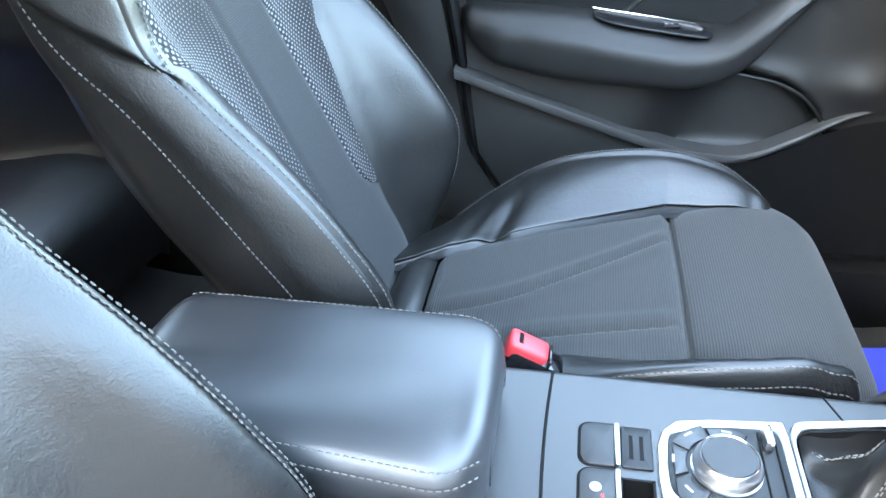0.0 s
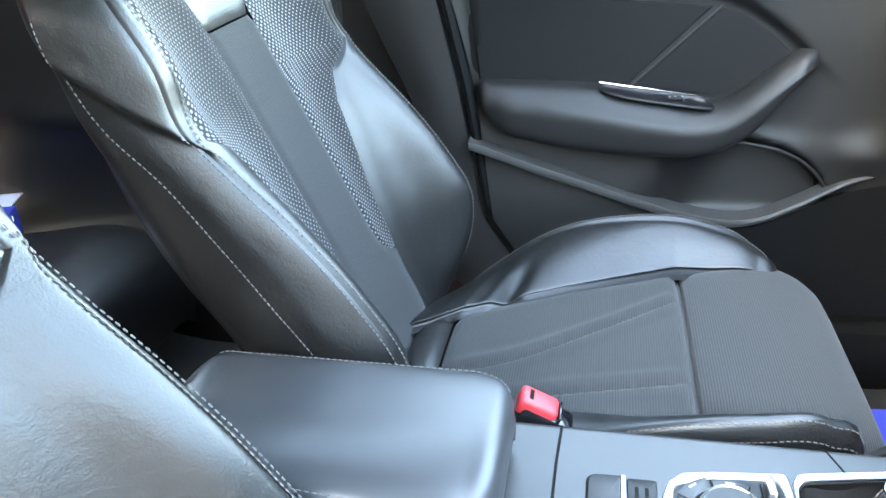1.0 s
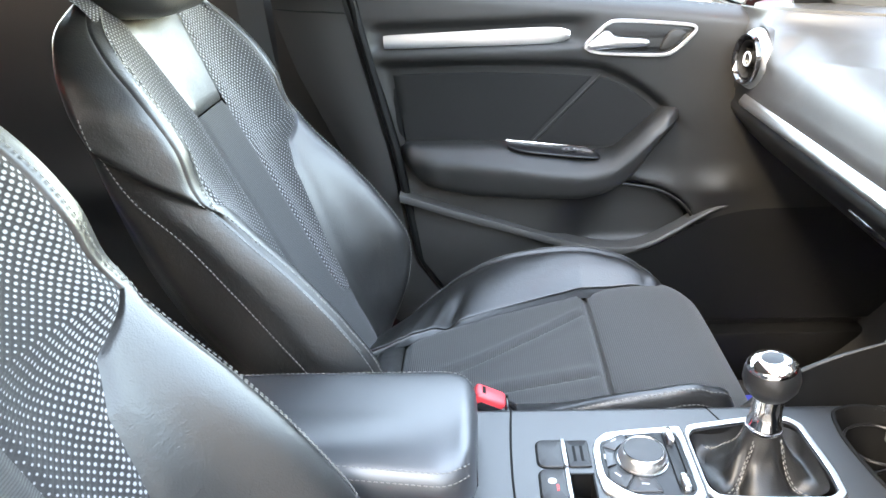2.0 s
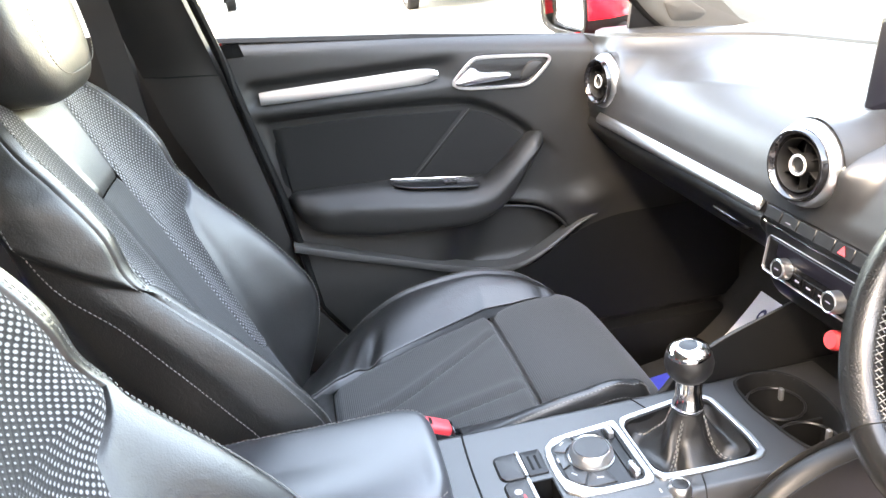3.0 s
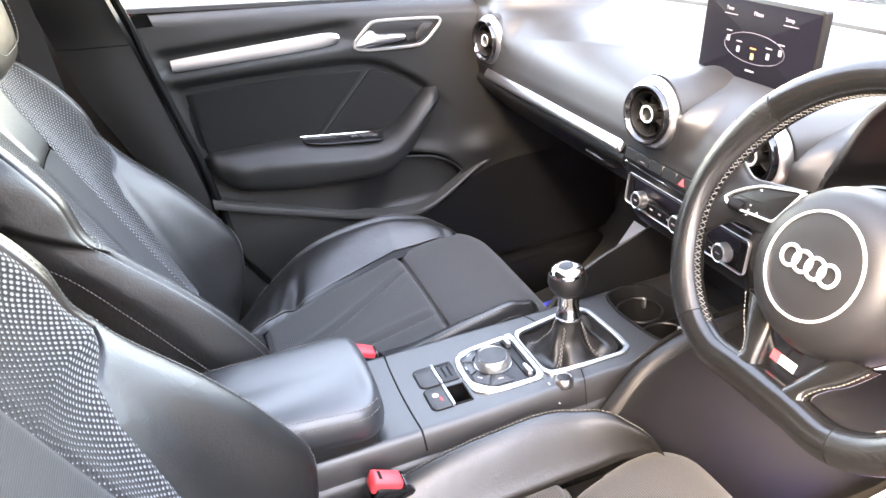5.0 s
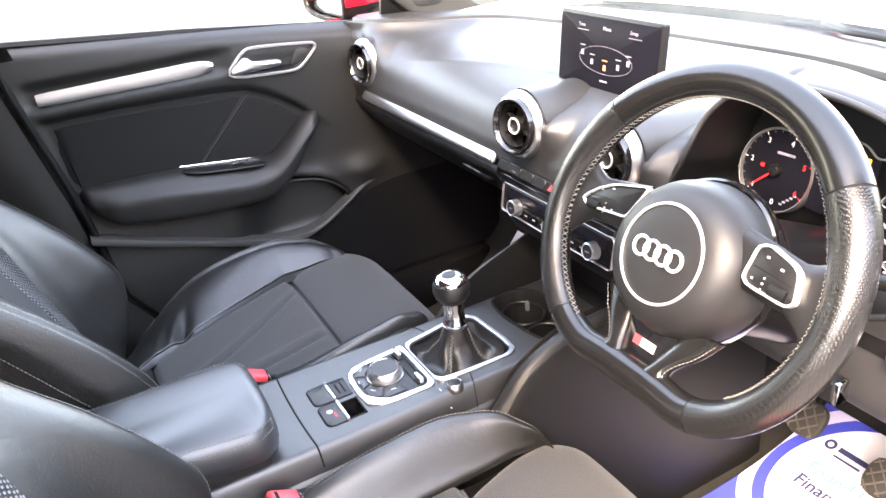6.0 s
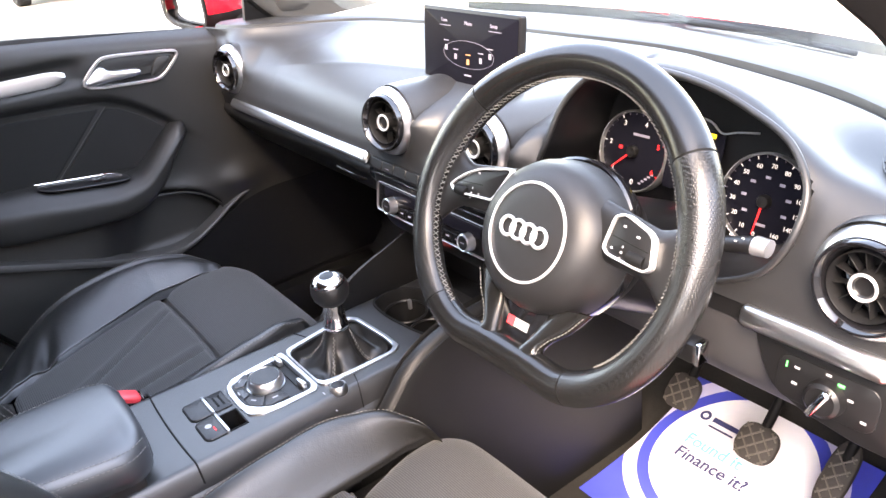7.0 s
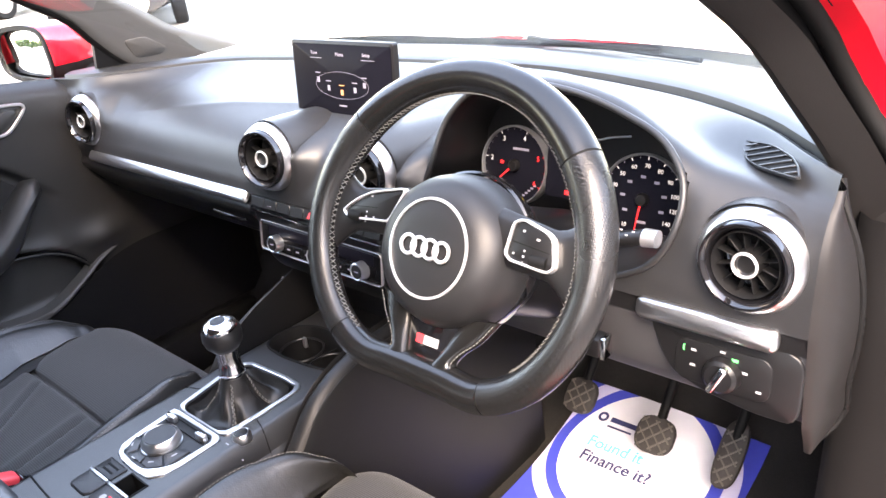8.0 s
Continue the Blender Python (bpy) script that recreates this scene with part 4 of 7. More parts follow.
def gear_lever():
    g = thing("gear_lever", (0.012, 0.113, 0.59), "black leather gear lever with a chrome-capped ball knob", "gear lever")
    kx, ky = 0.004, 0.118
    rows = []
    GK = [(0, 0.0560, 0.0600, 0.6345), (0.10, 0.0540, 0.0580, 0.6290), (0.22, 0.0480, 0.0530, 0.6200), (0.36, 0.0390, 0.0440, 0.6190), (0.52, 0.0310, 0.0350, 0.6290), (0.70, 0.0215, 0.0255, 0.6450), (0.86, 0.0185, 0.0195, 0.6610), (1, 0.0150, 0.0150, 0.6740)]
    for t in np.linspace(0, 1, 34):
        wx, wy, z = spl(GK, [t])[0]
        cx, cy = 0.006 + (kx - 0.006) * t, 0.1155 + (ky - 0.1155) * t
        row = []
        for a in np.linspace(0, 2 * np.pi, 64, endpoint=False):
            e = 0.40 + 0.60 * t
            fx, fy = math.copysign(abs(math.cos(a))**e, math.cos(a)), math.copysign(abs(math.sin(a))**e, math.sin(a))
            k_ = math.sin(np.pi * t)**1.3
            wv = 1 + (0.10 * math.sin(4 * a + 2.2) + 0.07 * math.sin(3 * a + 6 * t) + 0.05 * math.sin(7 * a + 7 * t) + 0.015 * math.sin(13 * a - 12 * t)) * k_
            row.append((cx + wx * fx * wv, cy + wy * fy * wv, z + (0.005 * math.sin(5 * a + 1) + 0.0015 * math.sin(9 * a + 8 * t)) * k_))
        rows.append(row)
    part("gaiter", grid(np.array(rows), cv=True, flip=True), GAITER, g, "creased black leather gaiter")
    for a in (0.75, 2.35, 3.9, 5.5):
        k = int(round(a / (2 * np.pi) * 64)) % 64
        for dk in (0, 1):
            pts = np.array([rows[i][(k + dk) % 64] for i in range(2, 32)])
            pts[:, :2] += 0.0012 * np.sign(pts[:, :2] - [0.01, 0.114])
            part("gaiter_seam", stitches(pts, 0.006, 0.004), THREAD, g)
    part("collar", lathe([(0.0165, 0.0), (0.0182, 0.003), (0.0176, 0.009), (0.0158, 0.012), (0.0150, 0.030), (0.0150, 0.046)], (kx, ky, 0.672), (0.02, 0.02, 1), 28), CHROME, g, "chrome lever collar")
    knob = part("knob", lathe([(0.012, -0.0225), (0.019, -0.020), (0.0255, -0.0105), (0.0275, -0.001), (0.0262, 0.008), (0.0238, 0.0130)], (kx, ky, 0.736), (0.05, -0.1, 1), 36), LEATHER, g, "black perforated ball knob")
    part("knob_cap", lathe([(0.0242, 0.0126), (0.0240, 0.0150), (0.0222, 0.0180), (0.017, 0.0212), (0.0110, 0.0228), (0.0098, 0.0222)], (kx, ky, 0.736), (0.05, -0.1, 1), 36), CHROME, knob, "chrome knob cap")
    part("shift_disc", lathe([(0.0, 0.0234), (0.0095, 0.0230), (0.0112, 0.0224), (0.0112, 0.020)], (kx, ky, 0.736), (0.05, -0.1, 1), 28), SATIN, knob, "dark shift pattern disc")


gear_lever()


def armrest():
    a = thing("armrest", (XC, -0.32, 0.60), "padded black leather armrest with pale stitching", "armrest")
    sec = [(0, -0.080, 0.650), (1, -0.0855, 0.662), (2, -0.0845, 0.679), (3, -0.075, 0.6945), (4, -0.052, 0.7025), (5, 0.010, 0.7070), (6, 0.060, 0.7045), (7, 0.0860, 0.6965), (8, 0.0990, 0.681), (9, 0.1010, 0.662), (10, 0.096, 0.648)]
    YF, YB = -0.176, -0.475

    def S(k, t):
        q = spl(sec, k)
        y = YB + (YF - YB) * t
        d = min(0.0419, max(0, y - (YF - 0.042)))
        e = min(0.01599, max(0, y - (YF - 0.016)))
        b = max(0, (0.10 - t) / 0.10)
        narrow = 0.042 - math.sqrt(0.042**2 - d * d)
        roll = 0.016 - math.sqrt(0.016**2 - e * e)
        q = q + np.c_[np.zeros(len(q)), 0.12 * max(0.0, -0.20 - y) * np.clip((q[:, 0] - 0.01) / 0.08, 0, 1)]
        x = 0.008 + (q[:, 0] - 0.008) * (1 - narrow / 0.093 - 0.2 * b**2)
        z = 0.648 + (q[:, 1] - 0.648) * (1 - roll / 0.057 - 0.3 * b**2)
        return np.stack([x, np.full_like(x, y), z], -1)

    ts = np.r_[np.linspace(0, 0.88, 36), 0.88 + 0.12 * np.sin(np.linspace(0.05, np.pi / 2, 22))]
    rows = np.array([S(np.linspace(0, 10, 70), t) for t in ts])
    front = rows[-1]
    face = [np.c_[front[:, 0], front[:, 1] + o, 0.648 + (front[:, 2] - 0.648) * f] for f, o in ((0.85, 0.001), (0.5, 0.001), (0.1, -0.001), (0.0, -0.02))]
    part("lid", grid(np.concatenate([rows, face]), flip=False), ARMLEATHER, a, "padded leather lid")
    for k in (7.35, 7.95):
        part("lid_seam", stitches([S(np.array([k]), t)[0] + [0.0013, 0, 0.0013] for t in np.linspace(0.05, 0.985, 80)]), THREAD, a, "pale grey stitching")
    part("lid_seam", stitches([S(np.array([3.25]), t)[0] + [-0.0004, 0, 0.0010] for t in np.linspace(0.05, 0.985, 80)]), THREAD, a, "pale grey stitching")
    part("box", rbox((0.165, 0.285, 0.10), (XC - 0.004, -0.335, 0.603), 0.008), PLASTIC, a)


armrest()


BRIGHT = material("bright_satin_metal", (0.74, 0.74, 0.74), 0.34, metal=0.7, vary=0.03, stain=0.04, rough_vary=0.04)
HUBPAD = material("hub_soft_plastic", (0.0105, 0.0105, 0.0112), 0.44, vary=0.12, stain=0.10, bump=0.3, bump_scale=1100, rough_vary=0.05, spec=0.36)
SPOKE = material("satin_spoke", (0.0095, 0.0095, 0.0100), 0.36, vary=0.1, stain=0.12, bump=0.15, bump_scale=900, spec=0.35)


# ---- dashboard ----
GAP = [(-0.74, 0.300), (-0.68, 0.320), (-0.60, 0.385), (-0.50, 0.485), (-0.316, 0.548), (0.0, 0.590), (0.212, 0.595), (0.36, 0.562), (0.5, 0.504), (0.60, 0.43), (0.66, 0.365), (0.70, 0.33)]


def vent(d, x, y, z, n, ribs):
    n = Vector(n).normalized()
    turned = lambda profile, *rest: lathe([(r * 0.935, h) for r, h in profile], *rest)
    v = part("air_vent", turned([(0.0535, -0.011), (0.0540, -0.014), (0.0542, -0.020), (0.0545, -0.05)], (x, y, z), n, 56), PAD, d, "round air vent pod")
    part("vent_ring", turned([(0.0435, -0.004), (0.0440, 0.0008), (0.0448, 0.0018), (0.0475, 0.0002), (0.0510, -0.0045), (0.0532, -0.0100), (0.0536, -0.014)], (x, y, z), n, 64), ALU, v, "satin silver vent ring")
    part("vent_bezel", turned([(0.0440, -0.002), (0.0437, 0.0075), (0.0424, 0.0096), (0.0402, 0.0094), (0.0372, 0.0060), (0.0350, 0.001), (0.0340, -0.03)], (x, y, z), n, 56), GLOSS, v, "gloss black bezel")
    part("vent_back", turned([(0.0341, -0.034), (0.0, -0.036)], (x, y, z), n, 32), RUBBER, v)
    part("vent_inner_ring", turned([(0.0318, -0.02), (0.0319, 0.0030), (0.0324, 0.0038), (0.0330, 0.0030), (0.0332, -0.02)], (x, y, z), n, 48), BLADE, v)
    m = frame_of((x, y, z), n)
    for k in range(ribs):
        a = 2 * np.pi * (k + 0.5) / ribs
        part("louvre", rbox((0.0190, 0.0008, 0.012), m @ Vector((0.0200 * math.cos(a), 0.0200 * math.sin(a), -0.010)), 0.0003, 1, turn=(m.to_3x3() @ Matrix.Rotation(a, 3, "Z"))), BLADE, v)
    part("vent_hub", turned([(0.0, 0.001), (0.0085, 0.0005), (0.0100, 0.002)], (x, y, z), n, 24), SATIN, v)
    part("hub_ring", turned([(0.0102, 0.002), (0.0106, 0.0040), (0.0117, 0.0047), (0.0129, 0.0040), (0.0134, 0.0026)], (x, y, z), n, 28), BRIGHT, v, "bright hub ring")
    part("hub_collar", turned([(0.0134, 0.0030), (0.0138, 0.0010), (0.0140, -0.020)], (x, y, z), n, 28), BLADE, v)
    return v


KNEE = material("grey_knee_plastic", (0.030, 0.030, 0.032), 0.5, vary=0.1, stain=0.1, bump=0.2, bump_scale=1200, spec=0.4)
ENDCAP = material("end_cap_plastic", (0.008, 0.0072, 0.007), 0.56, vary=0.1, stain=0.1, bump=0.2, bump_scale=1200, spec=0.35)
PANELBLACK = material("black_panel_glass", (0.004, 0.004, 0.0045), 0.24, vary=0.1, stain=0.1, rough_vary=0.04, spec=0.12)
BLADE = material("vent_blade", (0.006, 0.006, 0.0065), 0.50, vary=0.1, stain=0.1, spec=0.3)


def dashboard():
    d = thing("dashboard", (XC, 0.45, 0.60), "dark grey soft-touch dashboard with silver strip", "dashboard")
    yF = 0.286

    def prof(x):
        g = float(spl(GAP, [x])[0][0])
        w = g - yF
        y4 = yF + min(0.154, 0.74 * w)
        end = np.clip((abs(x - 0.0) - 0.60) / 0.10, 0, 1)
        y3 = yF + min(0.085, 0.42 * w)
        k = float(np.clip((x - 0.50) / 0.08, 0, 1))
        rows = [(0, yF, 0.860), (1, yF + min(0.006 - 0.004 * k, 0.03 * w), 0.885 + 0.004 * k), (2, yF + min(0.030 - 0.017 * k, 0.14 * w), 0.930 + 0.006 * k), (3, y3 - min(0.012 * k, 0.08 * w), 0.963 - 0.002 * end + 0.004 * k), (4, y4, 0.978), (5, g - 0.006, 0.995), (6, g, 0.990)]
        if x > 0.19:
            yc, zc = spl(CROWN, [x])[0]
            rows[3] = (3, yc, zc)
            rows[4] = (4, yc + 0.5 * (g - 0.006 - yc), 0.5 * zc + 0.5 * 0.995 - 0.008 * min(1, w / 0.15) + 0.004 * min(1, max(0, zc - 1.0) / 0.03))
        return rows

    # the top edge of the pad over the dials, falling away to both sides
    CROWN = [(0.18, 0.371, 0.963), (0.215, 0.362, 0.966), (0.236, 0.345, 0.974), (0.257, 0.338, 1.000), (0.284, 0.348, 1.0305), (0.340, 0.352, 1.0455), (0.414, 0.350, 1.0445), (0.481, 0.346, 1.0275),
             (0.534, 0.337, 1.001), (0.562, 0.334, 0.985), (0.60, 0.332, 0.976), (0.64, 0.325, 0.970), (0.69, 0.308, 0.966)]
    xs = np.linspace(-0.745, 0.690, 332)
    ts = np.linspace(0, 6, 110)
    LIP = [(0.227, 0.310, 0.907), (0.243, 0.315, 0.950), (0.257, 0.335, 1.000), (0.284, 0.348, 1.029), (0.340, 0.352, 1.043), (0.414, 0.350, 1.042), (0.481, 0.346, 1.025),
           (0.534, 0.336, 1.001), (0.560, 0.318, 0.972), (0.563, 0.300, 0.938), (0.545, 0.292, 0.900), (0.500, 0.289, 0.872), (0.380, 0.288, 0.863), (0.270, 0.292, 0.874)]
    lip = curve(LIP, 120, True)

    def in_lip(x, z):
        hit = False
        for k in range(len(lip)):
            (x0, _, z0), (x1, _, z1) = lip[k - 1], lip[k]
            if (z0 > z) != (z1 > z) and x < (x1 - x0) * (z - z0) / (z1 - z0) + x0:
                hit = not hit
        return hit
    P = np.array([[(x, *q) for q in spl(prof(x), ts)] for x in xs])
    # a sharp fold along the passenger side of the pad, from the outer vent to the display
    for i, x in enumerate(xs):
        if x < 0.0:
            yc = float(np.interp(x, [-0.62, -0.413, -0.254, -0.111, -0.06], [0.30, 0.341, 0.376, 0.395, 0.400]))
            f = float(np.clip((x + 0.60) / 0.15, 0, 1) * np.clip((-0.07 - x) / 0.05, 0, 1))
            dy = P[i, :, 1] - yc
            P[i, :, 2] += f * 0.0032 * np.exp(-np.abs(dy) / 0.011)
    VENTS = ((-0.640, 0.290, 0.922), (-0.046, 0.281, 0.929), (0.156, 0.283, 0.934), (0.634, 0.291, 0.920))
    for vx, vy, vz in VENTS[:3]:
        r = np.hypot(P[..., 0] - vx, P[..., 2] - vz)
        wgt = np.clip((0.085 - r) / 0.035, 0, 1)
        fade = np.clip((0.37 - P[..., 1]) / 0.06, 0, 1)
        wgt = wgt * wgt * (3 - 2 * wgt) * fade * fade * (3 - 2 * fade)
        P[..., 1] += wgt * (np.minimum(P[..., 1], vy + 0.004 + 0.25 * np.clip(P[..., 2] - vz, 0, 1)) - P[..., 1])
    clear = lambda p: all((p[0] - vx)**2 + (p[2] - vz)**2 > 0.0455**2 or p[1] > 0.36 for vx, vy, vz in VENTS)
    cut = lambda i, j: clear(P[i][j]) and not (0.22 < xs[i] < 0.57 and ts[j] < 2.97 and in_lip(P[i][j][0], P[i][j][2]))
    part("top_pad", grid(P, flip=True, keep=cut), PAD, d, "soft dark grey upper pad")
    # rounded right-hand end
    SEAL = [(0.722, 0.689, 0.318), (0.738, 0.703, 0.335), (0.80, 0.713, 0.338), (0.873, 0.716, 0.336), (0.931, 0.706, 0.336), (0.963, 0.692, 0.342), (0.985, 0.684, 0.352)]
    front = np.array([(q[1], q[0]) for q in spl(prof(0.690), np.linspace(0, 4.6, 80))])
    front = np.vstack([[(0.722, 0.312), (0.738, 0.306), (0.76, 0.296), (0.80, 0.291), (0.845, 0.288)], front])
    rows = []
    for z in np.linspace(0.722, 0.984, 54):
        xs_, ys_ = spl(SEAL, [z])[0]
        yf = float(np.interp(z, front[:, 0], front[:, 1]))
        a, b = np.array((0.690, yf, z)), np.array((xs_, max(ys_, yf + 0.012), z))
        rows.append([a + (b - a) * u + np.array((0.007, -0.004, 0)) * math.sin(np.pi * u**0.7) for u in np.linspace(0, 1, 14)])
    part("end_cap", grid(np.array(rows), flip=True), ENDCAP, d, "dark end cap of the dashboard")
    # black tube drawn as the shade in the gap
    part("cap_gap", tube([r[-1] + np.array((0.001, 0.002, 0)) for r in rows], 0.0035, 8), RUBBER, d, "black tube that darkens the gap beside the end cap")
    # cowl behind the pad, up to the glass
    cw = []
    for x in np.linspace(-0.74, 0.676, 60):
        g = float(spl(GAP, [x])[0][0])
        cw.append([(x, g + 0.002, 0.985), (x, g + 0.012, 0.984), (x, g + 0.016, 0.998), (x, g + 0.03, 1.002), (x, g + 0.10, 1.000), (x, g + 0.2, 0.985), (x, g + 0.24, 0.97), (x, max(0.98, g + 0.3), 0.925)])
    part("cowl_panel", grid(np.array(cw), flip=True), PAD, d, "dark screen-side cowl panel")
    # black tube laid in the groove to paint its shade
    part("groove_shade", tube([(x, float(spl(GAP, [x])[0][0]) + 0.006, 0.988) for x in np.linspace(-0.70, 0.674, 90)], 0.0045, 8), RUBBER, d, "black tube that darkens the groove along the screen-side panel")
    # lower fascia
    lo = [(0, yF + 0.003, 0.842), (1, yF - 0.002, 0.829), (2, yF + 0.004, 0.816), (3, yF + 0.022, 0.795), (4, yF + 0.050, 0.765), (5, yF + 0.10, 0.735), (6, yF + 0.30, 0.71)]
    q = spl(lo, np.linspace(0, 6, 34))
    part("glovebox_fascia", grid(np.array([[(x, *r) for r in q] for x in np.linspace(-0.745, -0.128, 20)]), flip=False), SATIN, d, "black lower fascia with glovebox lid")
    hx = [(-0.268 + 0.095 * u, yF + 0.016 + 0.012 * math.sin(np.pi * u), 0.800 - 0.010 * math.sin(np.pi * u)) for u in np.linspace(0, 1, 16)]
    part("glovebox_handle", tube(hx, [0.002 + 0.004 * math.sin(np.pi * u) for u in np.linspace(0, 1, 16)], 10), GLOSS, d, "gloss black glovebox handle")
    kn = [(0, yF + 0.006, 0.842), (1, yF + 0.005, 0.83), (2, yF + 0.008, 0.795), (3, yF + 0.016, 0.768), (4, yF + 0.034, 0.752), (5, yF + 0.10, 0.742)]
    q = spl(kn, np.linspace(0, 5, 30))
    part("knee_panel", grid(np.array([[(x, *r) for r in q] for x in np.linspace(0.150, 0.690, 24)]), flip=False), KNEE, d, "grey knee panel below the dashboard")
    fo = resample(np.array([(-0.083, 0.042), (0.072, 0.042), (0.072, -0.034), (0.032, -0.035), (-0.018, -0.028), (-0.050, -0.017), (-0.066, 0.010), (-0.076, 0.034)]), 72, 0.15)
    part("switch_fascia", plate(fo, 0.005, frame_of((0.618, yF + 0.0045, 0.803), (0, -1, 0.10)), 0.002), SATIN, d, "black fascia round the light switch")
    part("under_strip_band", grid(np.array([[(x, yF + 0.003, z) for z in (0.862, 0.840)] for x in np.linspace(-0.745, 0.690, 40)]), flip=False), SATIN, d)
    # silver strips
    for x0, x1, nm in ((-0.655, -0.128, "trim_strip"), (0.530, 0.668, "trim_strip")):
        m = frame_of(((x0 + x1) / 2, yF - 0.0005 if x0 > 0 else yF + 0.001, 0.851), (0, -1, 0.25 if x0 > 0 else 0.75))
        part(nm, plate(rounded(x1 - x0, 0.0225, 0.008), 0.0085, m, 0.0055, 0.001), ALU, d, "satin silver trim strip")
    # vents
    vent(d, -0.640, 0.282, 0.922, (0.16, -1, 0.08), 6)
    vent(d, -0.046, 0.273, 0.929, (0.16, -1, 0.10), 6)
    vent(d, 0.156, 0.275, 0.934, (0.10, -1, 0.10), 6)
    vent(d, 0.634, 0.285, 0.920, (-0.05, -1, 0.08), 12)
    for (x, y, z), deep in zip(VENTS, (0.10, 0.14, 0.14, 0.06)):
        rows = []
        for t in np.linspace(0, 1, 14):
            r = 0.0510 + 0.0015 * min(1, 4 * t)
            rows.append([(x + r * math.cos(a) * (1 + 0.25 * t * max(0, math.sin(a))), y + 0.010 + deep * t, z - 0.004 * t + r * math.sin(a) * (1 - 0.12 * t)) for a in np.linspace(0, 2 * np.pi, 48, endpoint=False)])
        part("vent_pod", grid(np.array(rows), cv=True, flip=True), PAD, d)
    # centre stack
    st = [(0, yF + 0.001, 0.862), (1, yF + 0.001, 0.84), (2, yF + 0.004, 0.80), (3, yF + 0.012, 0.755), (4, yF + 0.035, 0.72), (5, yF + 0.075, 0.70), (6, yF + 0.10, 0.63)]
    q = spl(st, np.linspace(0, 6, 30))
    part("centre_fascia", grid(np.array([[(x, r[0] + 45.0 * max(0.0, abs(x - 0.011) - 0.128)**2, r[1]) for r in q] for x in np.linspace(-0.166, 0.172, 60)]), flip=False), SATIN, d, "satin black centre stack")
    for k in range(9):
        x = -0.0945 + k * 0.0313
        km = frame_of((x, yF - 0.002, 0.851), (0, -1, 0.35))
        b = part("stack_key", rbox((0.0303, 0.015, 0.006), km.translation + km.to_3x3() @ Vector((0, 0, 0.003)), 0.0008, 1, turn=km.to_3x3()), SATIN, d)
        if k == 4:
            part("hazard_mark", plate(np.array([(-0.006, -0.0045), (0.006, -0.0045), (0.0, 0.0055)]), 0.0005, frame_of((x, yF - 0.0085, 0.8535), (0, -1, 0.35)), 0.0001), REDPLASTIC, b, "red hazard triangle")
        elif k in (1, 6, 7):
            part("key_mark", rbox((0.009, 0.0004, 0.0012), (x, yF - 0.0090, 0.851), 0), GLOWDIM, b)
    part("stack_line", rbox((0.284, 0.004, 0.0026), (0.024, yF - 0.004, 0.8355), 0.0010), CHROME, d, "bright stack line")
    pm = frame_of((0.022, yF + 0.002, 0.794), (0, -1, 0.16))
    cp = part("climate_panel", plate(rounded(0.264, 0.043, 0.006), 0.004, pm, 0.002), PANELBLACK, d, "black climate panel")
    part("panel_outline", ring(rounded(0.270, 0.048, 0.007), 0.0013, 0.0050, pm), SILVER, cp, "thin silver outline")
    part("display_strip", plate(rounded(0.232, 0.017, 0.003), 0.0012, pm @ Matrix.Translation((0.004, 0.011, 0.0036)), 0.0004), SCREENBLACK, cp, "dark display strip")
    for x in (-0.090, 0.004, 0.098):
        km = pm @ Matrix.Translation((x, -0.006, 0.003))
        ax = km.to_3x3() @ Vector((0, 0, 1))
        k = part("climate_knob", lathe([(0, 0.0142), (0.0094, 0.0142), (0.0104, 0.0134)], km.translation, ax, 28), SATIN, cp, "climate knob with a black face")
        part("knob_ring", lathe([(0.0102, 0.0138), (0.0112, 0.0146), (0.0124, 0.0138), (0.0129, 0.0118), (0.0131, 0.0020), (0.0140, 0.0)], km.translation, ax, 32), ALU, k, "silver knob ring")
        part("knob_mark", moved(rbox((0.008, 0.0014, 0.0003), (0, 0, 0), 0), km @ Matrix.Translation((0, 0, 0.0144))), GLOWFAINT, k)
    for x in (-0.064, -0.043, -0.022, 0.030, 0.051, 0.072):
        b = part("climate_key", plate(rounded(0.0200, 0.0160, 0.0015), 0.0022, pm @ Matrix.Translation((x, -0.0125, 0.0034)), 0.0006), PANELBLACK, cp)
        part("key_mark", moved(rbox((0.007, 0.0022, 0.0003), (0, 0, 0), 0), pm @ Matrix.Translation((x, -0.0115, 0.0058))), GLOWDIM, b)
    part("lower_line", rbox((0.25, 0.004, 0.004), (0.013, yF + 0.030, 0.728), 0.001), SATIN, d)
    lt = part("socket_cap", lathe([(0, 0.012), (0.010, 0.012), (0.012, 0.008), (0.012, 0)], (0.014, yF + 0.014, 0.729), (0, -1, 0.3), 24), REDPLASTIC, d, "red socket cap")
    # display
    yS, zc = 0.394, 1.016
    sc = part("display", plate(rounded(0.214, 0.108, 0.004), 0.010, frame_of((0.011, yS + 0.008, zc), (0, -1, 0.10)), 0.0015), SATIN, d, "thin pop-up display with a lit menu")
    part("display_foot", rbox((0.20, 0.014, 0.05), (0.011, yS + 0.012, 0.955), 0.003), SATIN, d)
    fm = frame_of((0.011, yS - 0.0021, zc), (0, -1, 0.10))
    gl = part("screen_glass", plate(rounded(0.206, 0.100, 0.003), 0.0008, fm, 0.0002), SCREENBLACK, sc, "dark glass screen")

    def on(x, y, z=0.0013):
        return fm @ Matrix.Translation((x, y, z))

    part("menu_title", lettering("Menu", 0.0075, on(0.0, 0.036)), GLOWDIM, sc)
